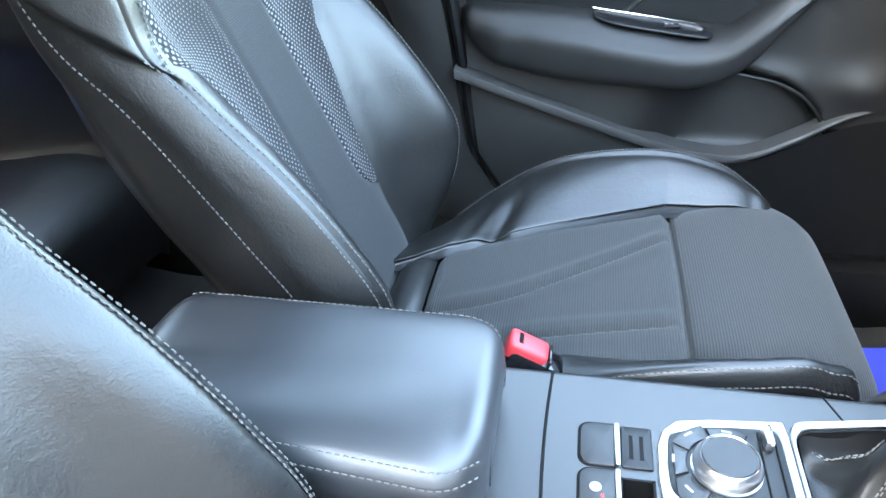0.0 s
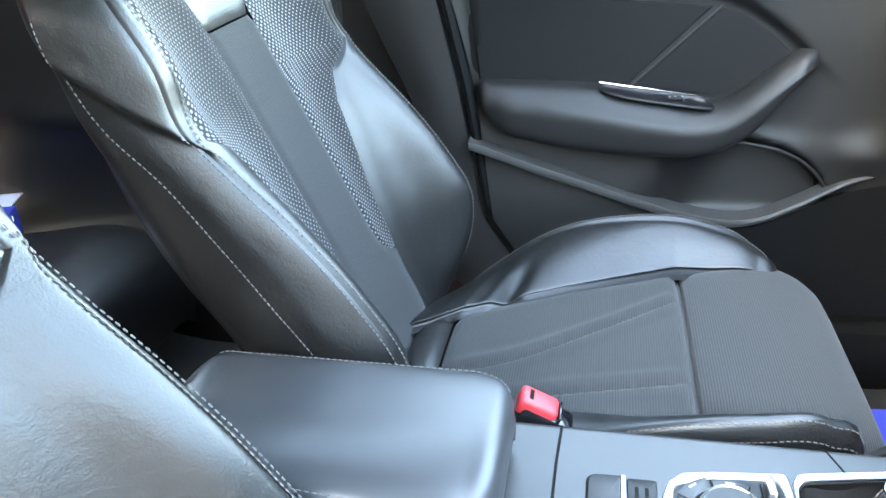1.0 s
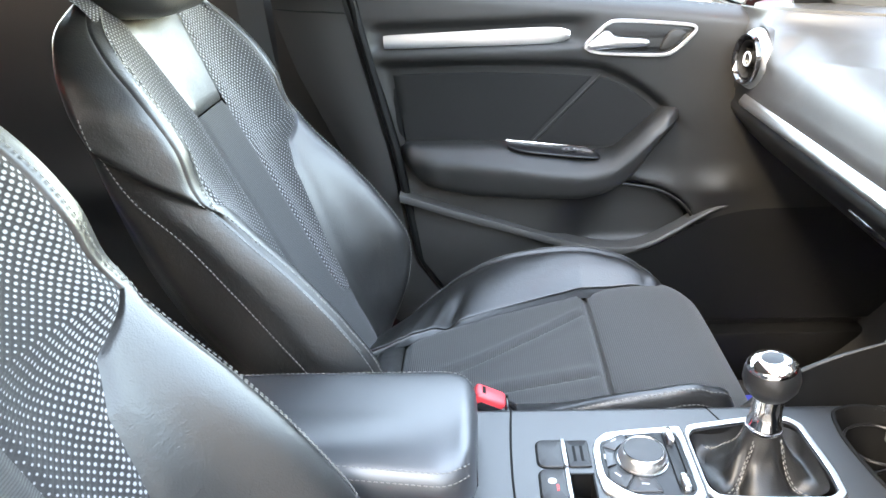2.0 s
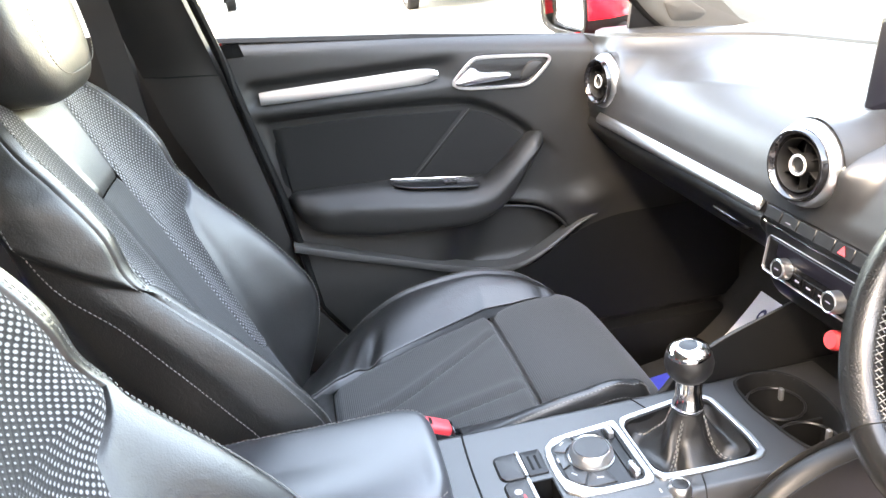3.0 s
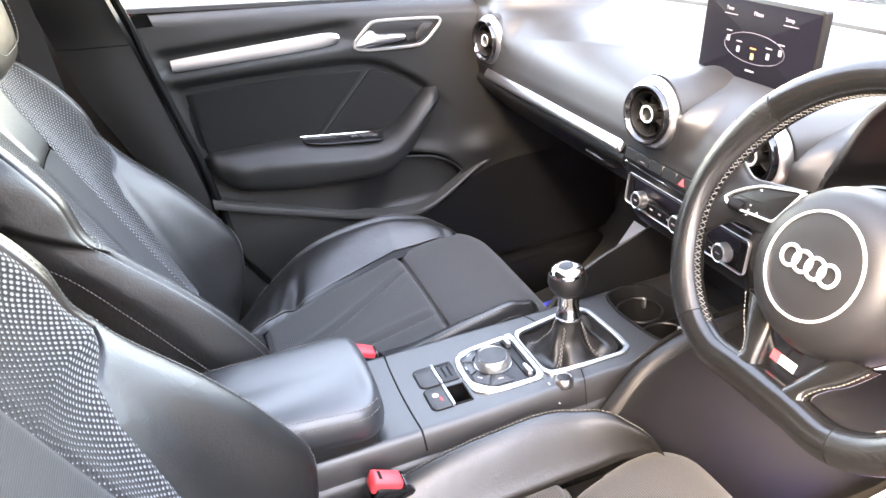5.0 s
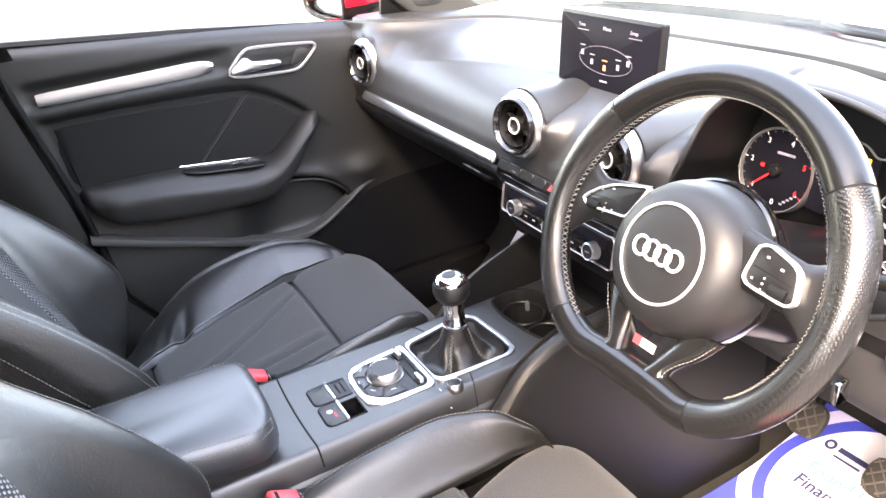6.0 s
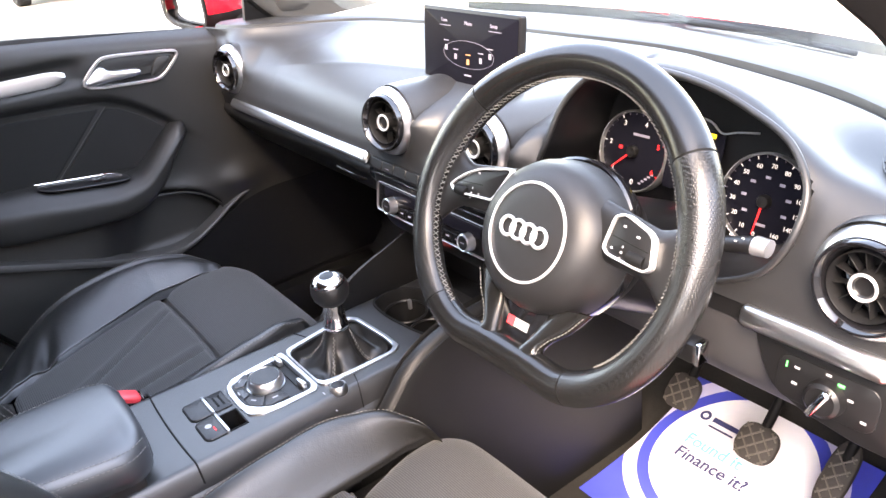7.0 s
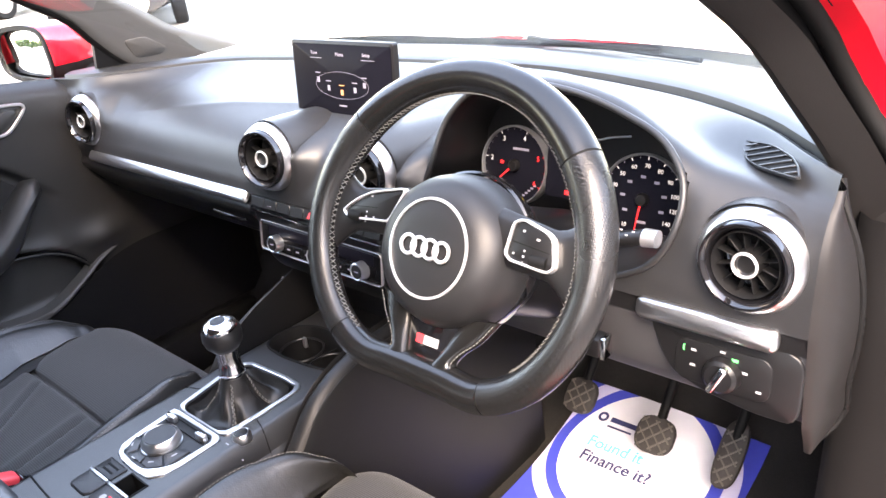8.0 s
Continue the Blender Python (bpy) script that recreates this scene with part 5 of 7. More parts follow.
    part("menu_title", lettering("Tone", 0.0068, on(-0.055, 0.037)), GLOWDIM, sc)
    part("menu_title", lettering("Setup", 0.0068, on(0.055, 0.037)), GLOWDIM, sc)
    for x in (-0.052, 0.058):
        part("menu_line", moved(rbox((0.026, 0.0008, 0.0003), (0, 0, 0), 0), on(x, 0.030)), GLOWDIM, sc)
    arc = [(0.056 * math.cos(a), -0.007 + 0.019 * math.sin(a)) for a in np.linspace(0, 2 * np.pi, 48)]
    part("menu_arc", tube([on(x, y) @ Vector((0, 0, 0)) for x, y in arc], 0.00022, 6), GLOWFAINT, sc)
    for x, y, m_ in ((-0.050, -0.001, GLOWDIM), (-0.028, -0.012, GLOWDIM), (0.0, -0.017, GLOWORANGE), (0.028, -0.012, GLOWDIM), (0.048, -0.004, GLOWDIM)):
        part("menu_icon", moved(rbox((0.0055, 0.0075, 0.0003), (0, 0, 0), 0), on(x, y)), m_, sc)
        part("menu_word", moved(rbox((0.011, 0.0014, 0.0003), (0, 0, 0), 0), on(x, y + 0.010)), m_ if m_ is GLOWORANGE else GLOWDIM, sc)
    part("menu_word", moved(rbox((0.016, 0.0022, 0.0003), (0, 0, 0), 0), on(0.0, -0.036)), GLOWDIM, sc)
    # right-hand end: demister grille and light switch
    gx, gy = Vector((0.034, -0.006, 0.012)).normalized(), Vector((-0.5, 0.86, 0.10))
    gn = gx.cross(gy).normalized()
    gm = frame_of((0.618, 0.378, 0.9855), gn, gn.cross(gx))
    gi = gm.inverted()
    corners = [(0.573, 0.425, 0.978), (0.614, 0.399, 0.986), (0.641, 0.370, 0.988), (0.653, 0.353, 0.985), (0.662, 0.335, 0.978), (0.657, 0.336, 0.976), (0.613, 0.368, 0.971), (0.595, 0.385, 0.972)]
    go = resample(np.array([(gi @ Vector(c))[:2] for c in corners]), 64, 0.15)
    gr = part("demister_grille", ring(go, 0.0016, 0.0035, gm, 0.0006), PAD, d, "slatted demister grille")
    part("grille_back", plate(inset(go, 0.0012), 0.0016, gm, 0.0003), RUBBER, gr)
    v0, v1 = go[:, 1].min(), go[:, 1].max()
    for k in range(1, 8):
        v = v0 + (v1 - v0) * k / 8
        hits = []
        for (ax, ay), (bx, by) in zip(inset(go, 0.0018), np.roll(inset(go, 0.0018), -1, 0)):
            if (ay > v) != (by > v):
                hits.append(ax + (bx - ax) * (v - ay) / (by - ay))
        part("slat", moved(rbox((max(hits) - min(hits), 0.0021, 0.002), ((max(hits) + min(hits)) / 2, v, 0.0022), 0.0004, 1), gm), PAD, gr)
    lm = frame_of((0.618, yF - 0.001, 0.806), (0, -1, 0.12))
    lp = part("light_switch_panel", plate(rounded(0.092, 0.044, 0.012), 0.0014, lm, 0.0008), SATIN, d, "black headlamp switch panel")
    part("light_knob", lathe([(0, 0.013), (0.013, 0.013), (0.0165, 0.010), (0.0180, 0.0)], lm @ Vector((0.002, -0.004, 0.001)), (0, -1, 0.12), 28), SATIN, lp, "rotary light knob")
    part("knob_grip", moved(rbox((0.008, 0.031, 0.010), (0, 0, 0), 0.003, 3), lm @ Matrix.Translation((0.002, -0.004, 0.016)) @ Matrix.Rotation(radians(-25), 4, "Z")), CHROME, lp, "chrome knob grip")
    part("switch_lamp", moved(rbox((0.0016, 0.006, 0.0004), (0, 0, 0), 0), lm @ Matrix.Translation((-0.038, 0.012, 0.0016))), GLOWGREEN, lp, "green lamp")
    part("switch_lamp", moved(rbox((0.006, 0.003, 0.0004), (0, 0, 0), 0), lm @ Matrix.Translation((0.012, 0.013, 0.0016))), GLOWGREEN, lp, "green lamp")
    for x, y in ((-0.028, 0.012), (-0.028, -0.004), (0.0, 0.018), (0.022, 0.003), (0.036, -0.012)):
        part("switch_mark", moved(rbox((0.005, 0.0022, 0.0004), (0, 0, 0), 0), lm @ Matrix.Translation((x, y, 0.0016))), WHITEPAINT, lp)

    # instrument binnacle
    cx, cz = 0.398, 0.945
    tun = []
    for f, g in ((1.0, 0.0), (0.985, 0.06), (0.965, 0.25), (0.94, 0.6), (0.915, 1.0)):
        tun.append([(cx + f * (x - cx) - 0.018 * g, y + (0.424 - y) * g, cz + f * (z - cz) - 0.022 * g) for x, y, z in lip])
    part("binnacle", grid(np.array(tun), cv=True, flip=True), SATIN, d, "deep black instrument binnacle")
    part("binnacle_lip", tube(lip, 0.0036, 10, closed=True), PAD, d)
    fy = 0.4165
    ct = np.array(tun[-1]).mean(0)
    part("cluster_face", (np.vstack([tun[-1], ct]), [((k + 1) % 120, k, 120) for k in range(120)]), SATIN, d)

    def dial(x, z, r, names, a0, a1, needle, red_from, lab):
        m = frame_of((x, fy - 0.004, z), (0, -1, 0.22))
        g = part("dial", lathe([(0, 0.001), (r, 0.001), (r + 0.002, 0.0)], (x, fy - 0.004, z), (0, -1, 0.22), 56), SCREENBLACK, d, lab)
        part("dial_ring", lathe([(r - 0.0005, 0.001), (r, 0.006), (r + 0.0012, 0.0065), (r + 0.0022, 0.004), (r + 0.0022, -0.01)], (x, fy - 0.004, z), (0, -1, 0.22), 64), SILVER, g, "silver dial ring")
        for k, t in enumerate(names):
            a = radians(a0 + (a1 - a0) * k / (len(names) - 1))
            p = m @ Matrix.Translation((0.76 * r * math.cos(a), 0.76 * r * math.sin(a), 0.0016))
            mat = GLOWRED if k >= red_from else GLOWWHITE
            part("dial_number", lettering(t, 0.0088 if len(names) < 9 else 0.0068, p), mat, g)
            part("dial_tick", moved(rbox((0.004, 0.001, 0.0003), (0, 0, 0), 0), m @ Matrix.Rotation(a, 4, "Z") @ Matrix.Translation((0.94 * r, 0, 0.0016))), mat, g)
            if k + 1 < len(names):
                for h in (0.25, 0.5, 0.75) if len(names) < 9 else (0.5,):
                    b = radians(a0 + (a1 - a0) * (k + h) / (len(names) - 1))
                    part("dial_tick", moved(rbox((0.0025, 0.0006, 0.0003), (0, 0, 0), 0), m @ Matrix.Rotation(b, 4, "Z") @ Matrix.Translation((0.95 * r, 0, 0.0016))), mat if k >= red_from - 1 else GLOWDIM, g)
        part("needle", moved(join((np.array([(0.006, -0.0012, 0), (0.75 * r, -0.0005, 0), (0.75 * r, 0.0005, 0), (0.006, 0.0012, 0)]), [(0, 1, 2, 3)])), m @ Matrix.Rotation(radians(needle), 4, "Z") @ Matrix.Translation((0, 0, 0.006))), GLOWRED, g, "red needle")
        part("needle_hub", moved(lathe([(0, 0.009), (0.006, 0.0085), (0.0075, 0.006), (0.0075, 0.0)], (0, 0, 0), seg=24), m), SATIN, g)
        return m, g

    m, g = dial(0.294, 0.922, 0.048, ["1", "2", "3", "4", "5", "6"], 222, -32, 222, 4, "lit rev counter dial with red zone")
    part("dial_number", lettering("0", 0.0095, m @ Matrix.Translation((0.004, -0.037, 0.0016))), GLOWWHITE, g)
    part("dial_caption", moved(rbox((0.024, 0.003, 0.0003), (0, 0, 0), 0), m @ Matrix.Translation((0.008, 0.021, 0.0016))), GLOWDIM, g)
    part("dial_lamp", moved(rbox((0.005, 0.004, 0.0003), (0, 0, 0), 0), m @ Matrix.Translation((-0.020, 0.002, 0.0016))), GLOWRED, g, "red warning lamp")
    for k in range(5):
        part("dial_tick", moved(rbox((0.004, 0.0022, 0.0003), (0, 0, 0), 0), m @ Matrix.Translation((0.016 + 0.004 * k, -0.036 + 0.0035 * k, 0.0016))), GLOWDIM, g)
    m, g = dial(0.470, 0.906, 0.050, ["0", "10", "20", "30", "40", "50", "60", "70", "80", "90", "100", "120", "140", "160"], 262, -62, 262, 99, "lit speedometer dial")
    part("dial_caption", moved(rbox((0.012, 0.003, 0.0003), (0, 0, 0), 0), m @ Matrix.Translation((0.0, -0.026, 0.0016))), GLOWDIM, g)
    for k in range(7):
        a = radians(215 - 40 * k)
        part("inner_number", moved(rbox((0.006, 0.003, 0.0003), (0, 0, 0), 0), m @ Matrix.Translation((0.5 * 0.051 * math.cos(a), 0.5 * 0.051 * math.sin(a), 0.0016))), GLOWDIM, g)
    mm = frame_of((0.378, fy - 0.004, 0.93), (0, -1, 0.22))
    cs_ = part("centre_readout", plate(rounded(0.070, 0.075, 0.004), 0.002, mm, 0.0006), SCREENBLACK, d, "dark readout between the dials")
    part("readout_lamp", moved(rbox((0.012, 0.005, 0.0003), (0, 0, 0), 0), mm @ Matrix.Translation((0.018, 0.032, 0.0023))), GLOWYELLOW, cs_, "yellow warning lamp")
    part("readout_lamp", moved(rbox((0.006, 0.005, 0.0003), (0, 0, 0), 0), mm @ Matrix.Translation((-0.004, -0.030, 0.0023))), GLOWRED, cs_, "red warning lamp")
    wave_ = curve([(-0.03, 0.046), (0.02, 0.046), (0.032, 0.038), (0.05, 0.042), (0.075, 0.046)], 30)
    part("readout_trim", tube([mm @ Vector((x, y, 0.006)) for x, y in wave_], 0.0012, 8), SILVER, cs_, "silver trim line")
    return d


dashboard()


# ---- steering wheel and column ----
def steering():
    C, A = Vector((0.386, 0.166, 0.929)), 0.457
    m = frame_of(C, (0, -math.cos(A), math.sin(A)), (0, math.sin(A), math.cos(A)))
    w = thing("steering_wheel", C, "black leather flat-bottomed steering wheel", "steering wheel")
    R = 0.169

    def rim(a):
        """Centre line of the rim at a, from the right round over the top, with its flat foot."""
        low = abs((math.degrees(a) + 90 + 180) % 360 - 180)
        r = float(spl([(0, 0.1225), (8, 0.1237), (16, 0.1275), (33, 0.1450), (50, 0.1560), (65, 0.1620), (90, 0.1685), (120, R), (180, R)], [low])[0][0])
        x, y = r * math.cos(a), r * math.sin(a)
        return Vector((x, y, 0.004 * math.cos(2 * a)))

    def arc(a0, a1, n):
        return [m @ rim(a) for a in np.linspace(radians(a0), radians(a1), n)]

    def thick(a0, a1, n):
        out = []
        for a in np.linspace(a0, a1, n):
            b = (a + 360) % 360
            out.append(0.0165 + 0.0022 * math.exp(-((b - 35) / 22)**2) + 0.0022 * math.exp(-((b - 145) / 22)**2) + 0.001 * math.exp(-((b - 270) / 30)**2))
        return out

    sm = (38, 139, 224, 305)
    for a0, a1, mat, nm in ((sm[0], sm[1], RIMLEATHER, "smooth upper rim leather"), (sm[1], sm[2], PERF, "perforated rim leather"), (sm[2], sm[3], RIMLEATHER, "smooth flat lower rim leather"), (sm[3] - 360, sm[0], PERF, "perforated rim leather")):
        n = int(abs(a1 - a0) * 0.7) + 8
        part("rim_section", tube(arc(a0 + 0.3, a1 - 0.3, n), thick(a0, a1, n), 24, flat=1.0, up=tuple(m.to_3x3() @ Vector((0, 0, 1)))), mat, w, nm)
    for a in sm:
        part("rim_joint", tube(arc(a - 0.35, a + 0.35, 3), [v - 0.0005 for v in thick(a - 0.35, a + 0.35, 3)], 24, up=tuple(m.to_3x3() @ Vector((0, 0, 1)))), RUBBER, w)
    # inner seam of crossed threads
    geos = []
    for a in np.arange(0, 360, 2.4):
        if 320 > a > 228:
            continue
        p = rim(radians(a))
        d = Vector((p.x, p.y, 0)).normalized()
        t = Vector((-d.y, d.x, 0))
        q = p - d * (0.0172 + 0.002 * math.exp(-((a - 35) / 22)**2) + 0.002 * math.exp(-((a - 145) / 22)**2)) + Vector((0, 0, 0.002))
        for s in (-1, 1):
            geos.append(tube([m @ (q - t * 0.0022 * s - Vector((0, 0, 0.003))), m @ (q + t * 0.0022 * s + Vector((0, 0, 0.004)))], 0.00045, 5))
    part("rim_stitching", join(*geos), THREAD, w, "pale grey crossed stitching")
    # hub pad
    hub = part("airbag_pad", moved(lathe([(0.0, 0.0230), (0.030, 0.0228), (0.049, 0.0210), (0.060, 0.0168), (0.0695, 0.008), (0.0758, -0.006), (0.0785, -0.020), (0.0790, -0.034)], (0, 0, 0), seg=64), m @ Matrix.Translation((0, -0.001, 0)) @ Matrix.Diagonal((1.04, 0.985, 1, 1))), HUBPAD, w, "domed dark grey airbag pad")
    part("pad_ring", moved(lathe([(0.0458, 0.0205), (0.0464, 0.0228), (0.0484, 0.0226), (0.0492, 0.0195)], (0, 0, 0), seg=64), m), BRIGHT, hub, "thin bright ring")
    for k in range(4):
        c = Vector((-0.0216 + 0.0144 * k, 0.0, 0.0248))
        pts = [m @ (c + Vector((0.0090 * math.cos(a), 0.0090 * math.sin(a), 0.0004 * k))) for a in np.linspace(0, 2 * np.pi, 32, endpoint=False)]
        part("emblem_ring", tube(pts, 0.0018, 8, closed=True, up=tuple(m.to_3x3() @ Vector((0, 0, 1)))), BRIGHT, hub, "bright emblem ring")
    part("hub_band", moved(lathe([(0.0790, -0.034), (0.0815, -0.036), (0.0820, -0.046), (0.078, -0.055)], (0, 0, 0), seg=56), m), GLOSS, w, "gloss black band behind the pad")
    part("hub_back", moved(lathe([(0.076, -0.054), (0.070, -0.075), (0.06, -0.095)], (0, 0, 0), seg=40), m), SATIN, w)
    # spokes with key pads
    for s in (-1, 1):
        secs = []
        for t in np.linspace(0, 1, 14):
            x = s * (0.060 + 0.100 * t)
            top_, bot_ = 0.052 - 0.016 * t + 0.030 * max(0, t - 0.6)**1.5 * 4, 0.000 - 0.006 * t - 0.035 * max(0, t - 0.6)**1.5 * 4
            yc, hw = (top_ + bot_) / 2, (top_ - bot_) / 2
            secs.append([m @ Vector((x, yc + hw * math.copysign(abs(math.cos(a))**0.7, math.cos(a)), -0.006 + 0.009 * math.sin(a) + 0.002 * t)) for a in np.linspace(0, 2 * np.pi, 24, endpoint=False)])
        part("spoke", grid(np.array(secs), cv=True, flip=s < 0), SPOKE, w, "satin side spoke")
        o = np.array([(0.0795, 0.0125), (0.087, 0.0070), (0.127, 0.0040), (0.1340, 0.010), (0.128, 0.034), (0.1205, 0.0395), (0.0935, 0.0470), (0.0830, 0.0420)] if s > 0 else [(-0.066, 0.0135), (-0.088, 0.0115), (-0.112, 0.0090), (-0.128, 0.0095), (-0.1350, 0.0150), (-0.128, 0.0225), (-0.115, 0.0320), (-0.096, 0.0415), (-0.048, 0.0525)])
        km = m @ Matrix.Translation((0, 0, 0.0035))
        pad = part("key_pad", plate(inset(resample(o, 64, 0.12), 0.0018), 0.006, km, 0.002), SATIN, w, "multifunction key pad")
        part("pad_outline", ring(resample(o, 64, 0.12), 0.0022, 0.0084, km), BRIGHT, pad, "bright outline")
        part("roller", moved(lathe([(0, -0.0085), (0.0055, -0.0085), (0.006, 0), (0.0055, 0.0085), (0, 0.0085)], (0, 0, 0), (1, 0, 0), 16), km @ Matrix.Translation((s * 0.116, 0.0125, 0.0045))), RUBBER, pad)
        part("pad_split", moved(rbox((0.040, 0.0008, 0.0006), (0, 0, 0), 0), km @ Matrix.Translation((s * 0.106, 0.0235, 0.0061)) @ Matrix.Rotation(s * -0.10, 4, "Z")), RUBBER, pad)
        for x, y, wd in ((0.096, 0.036, 0.004), (0.112, 0.031, 0.005), (0.089, 0.015, 0.003), (0.100, 0.014, 0.003), (0.100, 0.019, 0.002), (0.100, 0.009, 0.002)):
            part("key_mark", moved(rbox((0.7 * wd, 0.0018, 0.0004), (0, 0, 0), 0), km @ Matrix.Translation((s * x, y, 0.0062))), WHITEPAINT, pad)
    # lower double spoke with a badge panel
    for s in (-1, 1):
        eo = curve([(0.076, -0.054), (0.060, -0.078), (0.045, -0.094), (0.040, -0.104), (0.050, -0.116)], 20)
        ei = curve([(0.034, -0.060), (0.026, -0.084), (0.018, -0.104), (0.010, -0.118)], 20)
        rows = []
        for k in range(20):
            a, b, t = ei[k], eo[k], k / 19
            rows.append([m @ Vector((s * ((a[0] + b[0]) / 2 + (b[0] - a[0]) / 2 * math.copysign(abs(math.cos(g))**0.6, math.cos(g))), (a[1] + b[1]) / 2 + (b[1] - a[1]) / 2 * math.copysign(abs(math.cos(g))**0.6, math.cos(g)), -0.014 + 0.014 * t**1.5 + (0.007 + 0.004 * t) * math.sin(g))) for g in np.linspace(0, 2 * np.pi, 24, endpoint=False)])
        part("lower_spoke", grid(np.array(rows), cv=True, flip=s > 0), RIMLEATHER, w, "leather lower spoke")
        sp = [m @ Vector((s * (x - 0.001), y, -0.0065 + 0.012 * (k / 19)**1.5)) for k, (x, y) in enumerate(eo)]
        part("spoke_stitching", stitches(sp, 0.0042, 0.003, 0.0005), THREAD, w)
    bm_ = m @ Matrix.Translation((0, -0.088, -0.014))
    bp = part("badge_panel", plate(np.array([(-0.017, -0.024), (0.017, -0.024), (0.042, 0.046), (-0.042, 0.046)]), 0.005, bm_, 0.001), GLOSS, w, "gloss black lower insert")
    part("badge", moved(rbox((0.009, 0.009, 0.0006), (0, 0, 0), 0), bm_ @ Matrix.Translation((-0.0125, -0.004, 0.0053))), REDPLASTIC, bp, "red badge block")
    part("badge", moved(rbox((0.019, 0.009, 0.0006), (0, 0, 0), 0), bm_ @ Matrix.Translation((0.0025, -0.004, 0.0053))), WHITEPAINT, bp, "pale badge block")

    col = thing("steering_column", m @ Vector((0, 0, -0.08)), "black steering column shroud with stalks", "steering column")
    rows = []
    for t in np.linspace(0, 1, 8):
        rows.append([m @ Vector(((0.062 - 0.004 * t) * math.copysign(abs(math.cos(a))**0.6, math.cos(a)), -0.004 + (0.055 + 0.01 * t) * math.copysign(abs(math.sin(a))**0.6, math.sin(a)), -0.072 - 0.17 * t)) for a in np.linspace(0, 2 * np.pi, 32, endpoint=False)])
    part("shroud", grid(np.array(rows), cv=True), SATIN, col, "black column shroud")
    for s, end, mat in ((1, (0.166, 0.050), SATIN), (-1, (-0.135, 0.020), SATIN)):
        st = part("stalk", tube([m @ Vector((s * 0.05, 0.02, -0.085)), m @ Vector((0.6 * end[0], 0.034, -0.085)), m @ Vector((end[0], end[1], -0.078))], [0.006, 0.0075, 0.0100], 14, flat=0.8), mat, col, "black control stalk")
        part("stalk_tip", tube([m @ Vector((end[0], end[1], -0.078)), m @ Vector((end[0] + s * 0.013, end[1] + 0.001, -0.078))], [0.0102, 0.0092], 14, flat=0.85), SILVER, st, "silver stalk tip")
        for k in range(4):
            part("stalk_mark", rbox((0.0025, 0.0010, 0.0012), m @ Vector((end[0] - s * (0.008 + 0.006 * k), end[1] + 0.003 - 0.004 * (k % 2), -0.0695)), 0), WHITEPAINT, st)
    kb = m @ Vector((0.112, -0.060, -0.10))
    part("key_fob", rbox((0.055, 0.02, 0.022), kb, 0.004), SATIN, col, "black ignition key in the lock")
    part("key_end", rbox((0.006, 0.016, 0.024), kb + Vector((0.029, 0, 0)), 0.002), CHROME, col, "chrome key end")


RIMLEATHER = material("polished_rim_leather", (0.0062, 0.0061, 0.0060), 0.23, vary=0.15, stain=0.25, stain_scale=25, bump=0.10, bump_scale=900, kind="voronoi", rough_vary=0.07, spec=0.5)
PERF = material("perforated_leather", (0.0068, 0.0067, 0.0066), 0.26, vary=0.15, stain=0.15, stain_scale=12, bump=0.38, bump_scale=520, kind="dots", rough_vary=0.07, spec=0.55)
steering()


# ---- pedals and paper mats ----
def pedal(name, x, y, z, w, h, lean, label):
    p = thing(name, (x, y, 0.28), label, "pedal", group="pedals")
    m = frame_of((x, y, z), (0, -math.cos(lean), math.sin(lean)))
    part("pad", plate(resample(np.array([(-w / 2, -h / 2), (w / 2, -h / 2 * 0.9), (w / 2, h / 2), (-w / 2, h / 2)]), 32), 0.010, m, 0.003), RUBBERPAD, p, "worn rubber pad with crossed ribs")
    geos = []
    for k in range(-6, 7):
        for s in (-1, 1):
            pts = []
            for t in np.linspace(-0.5, 0.5, 60):
                a, b = t * (w + h), s * t * (w + h) + k * 0.021
                if abs(a) < w / 2 - 0.005 and abs(b) < h / 2 - 0.005 and abs(a) / w + abs(b) / h < 0.80:
                    pts.append(m @ Vector((a, b, 0.0105)))
            if len(pts) > 1:
                geos.append(tube(pts, 0.0016, 5))
    part("pad_ribs", join(*geos), RIBTOP, p)
    part("arm", tube([(x, y + 0.01, z + 0.01), (x + 0.005, y + 0.07, z + 0.10), (x + 0.01, y + 0.13, z + 0.30)], 0.008, 10), RUBBER, p)


RIBTOP = material("worn_rib_tops", (0.075, 0.066, 0.056), 0.6, vary=0.3, vary_scale=200)
RUBBERPAD = material("worn_rubber", (0.022, 0.019, 0.017), 0.7, vary=0.3, vary_scale=200, stain=0.3, stain_scale=40)
pedal("clutch_pedal", 0.258, 0.60, 0.436, 0.056, 0.062, 0.75, "worn black rubber clutch pedal")
pedal("brake_pedal", 0.395, 0.60, 0.412, 0.064, 0.062, 0.75, "worn black rubber brake pedal")
pedal("accelerator_pedal", 0.510, 0.62, 0.412, 0.040, 0.112, 0.85, "long worn rubber accelerator pedal")


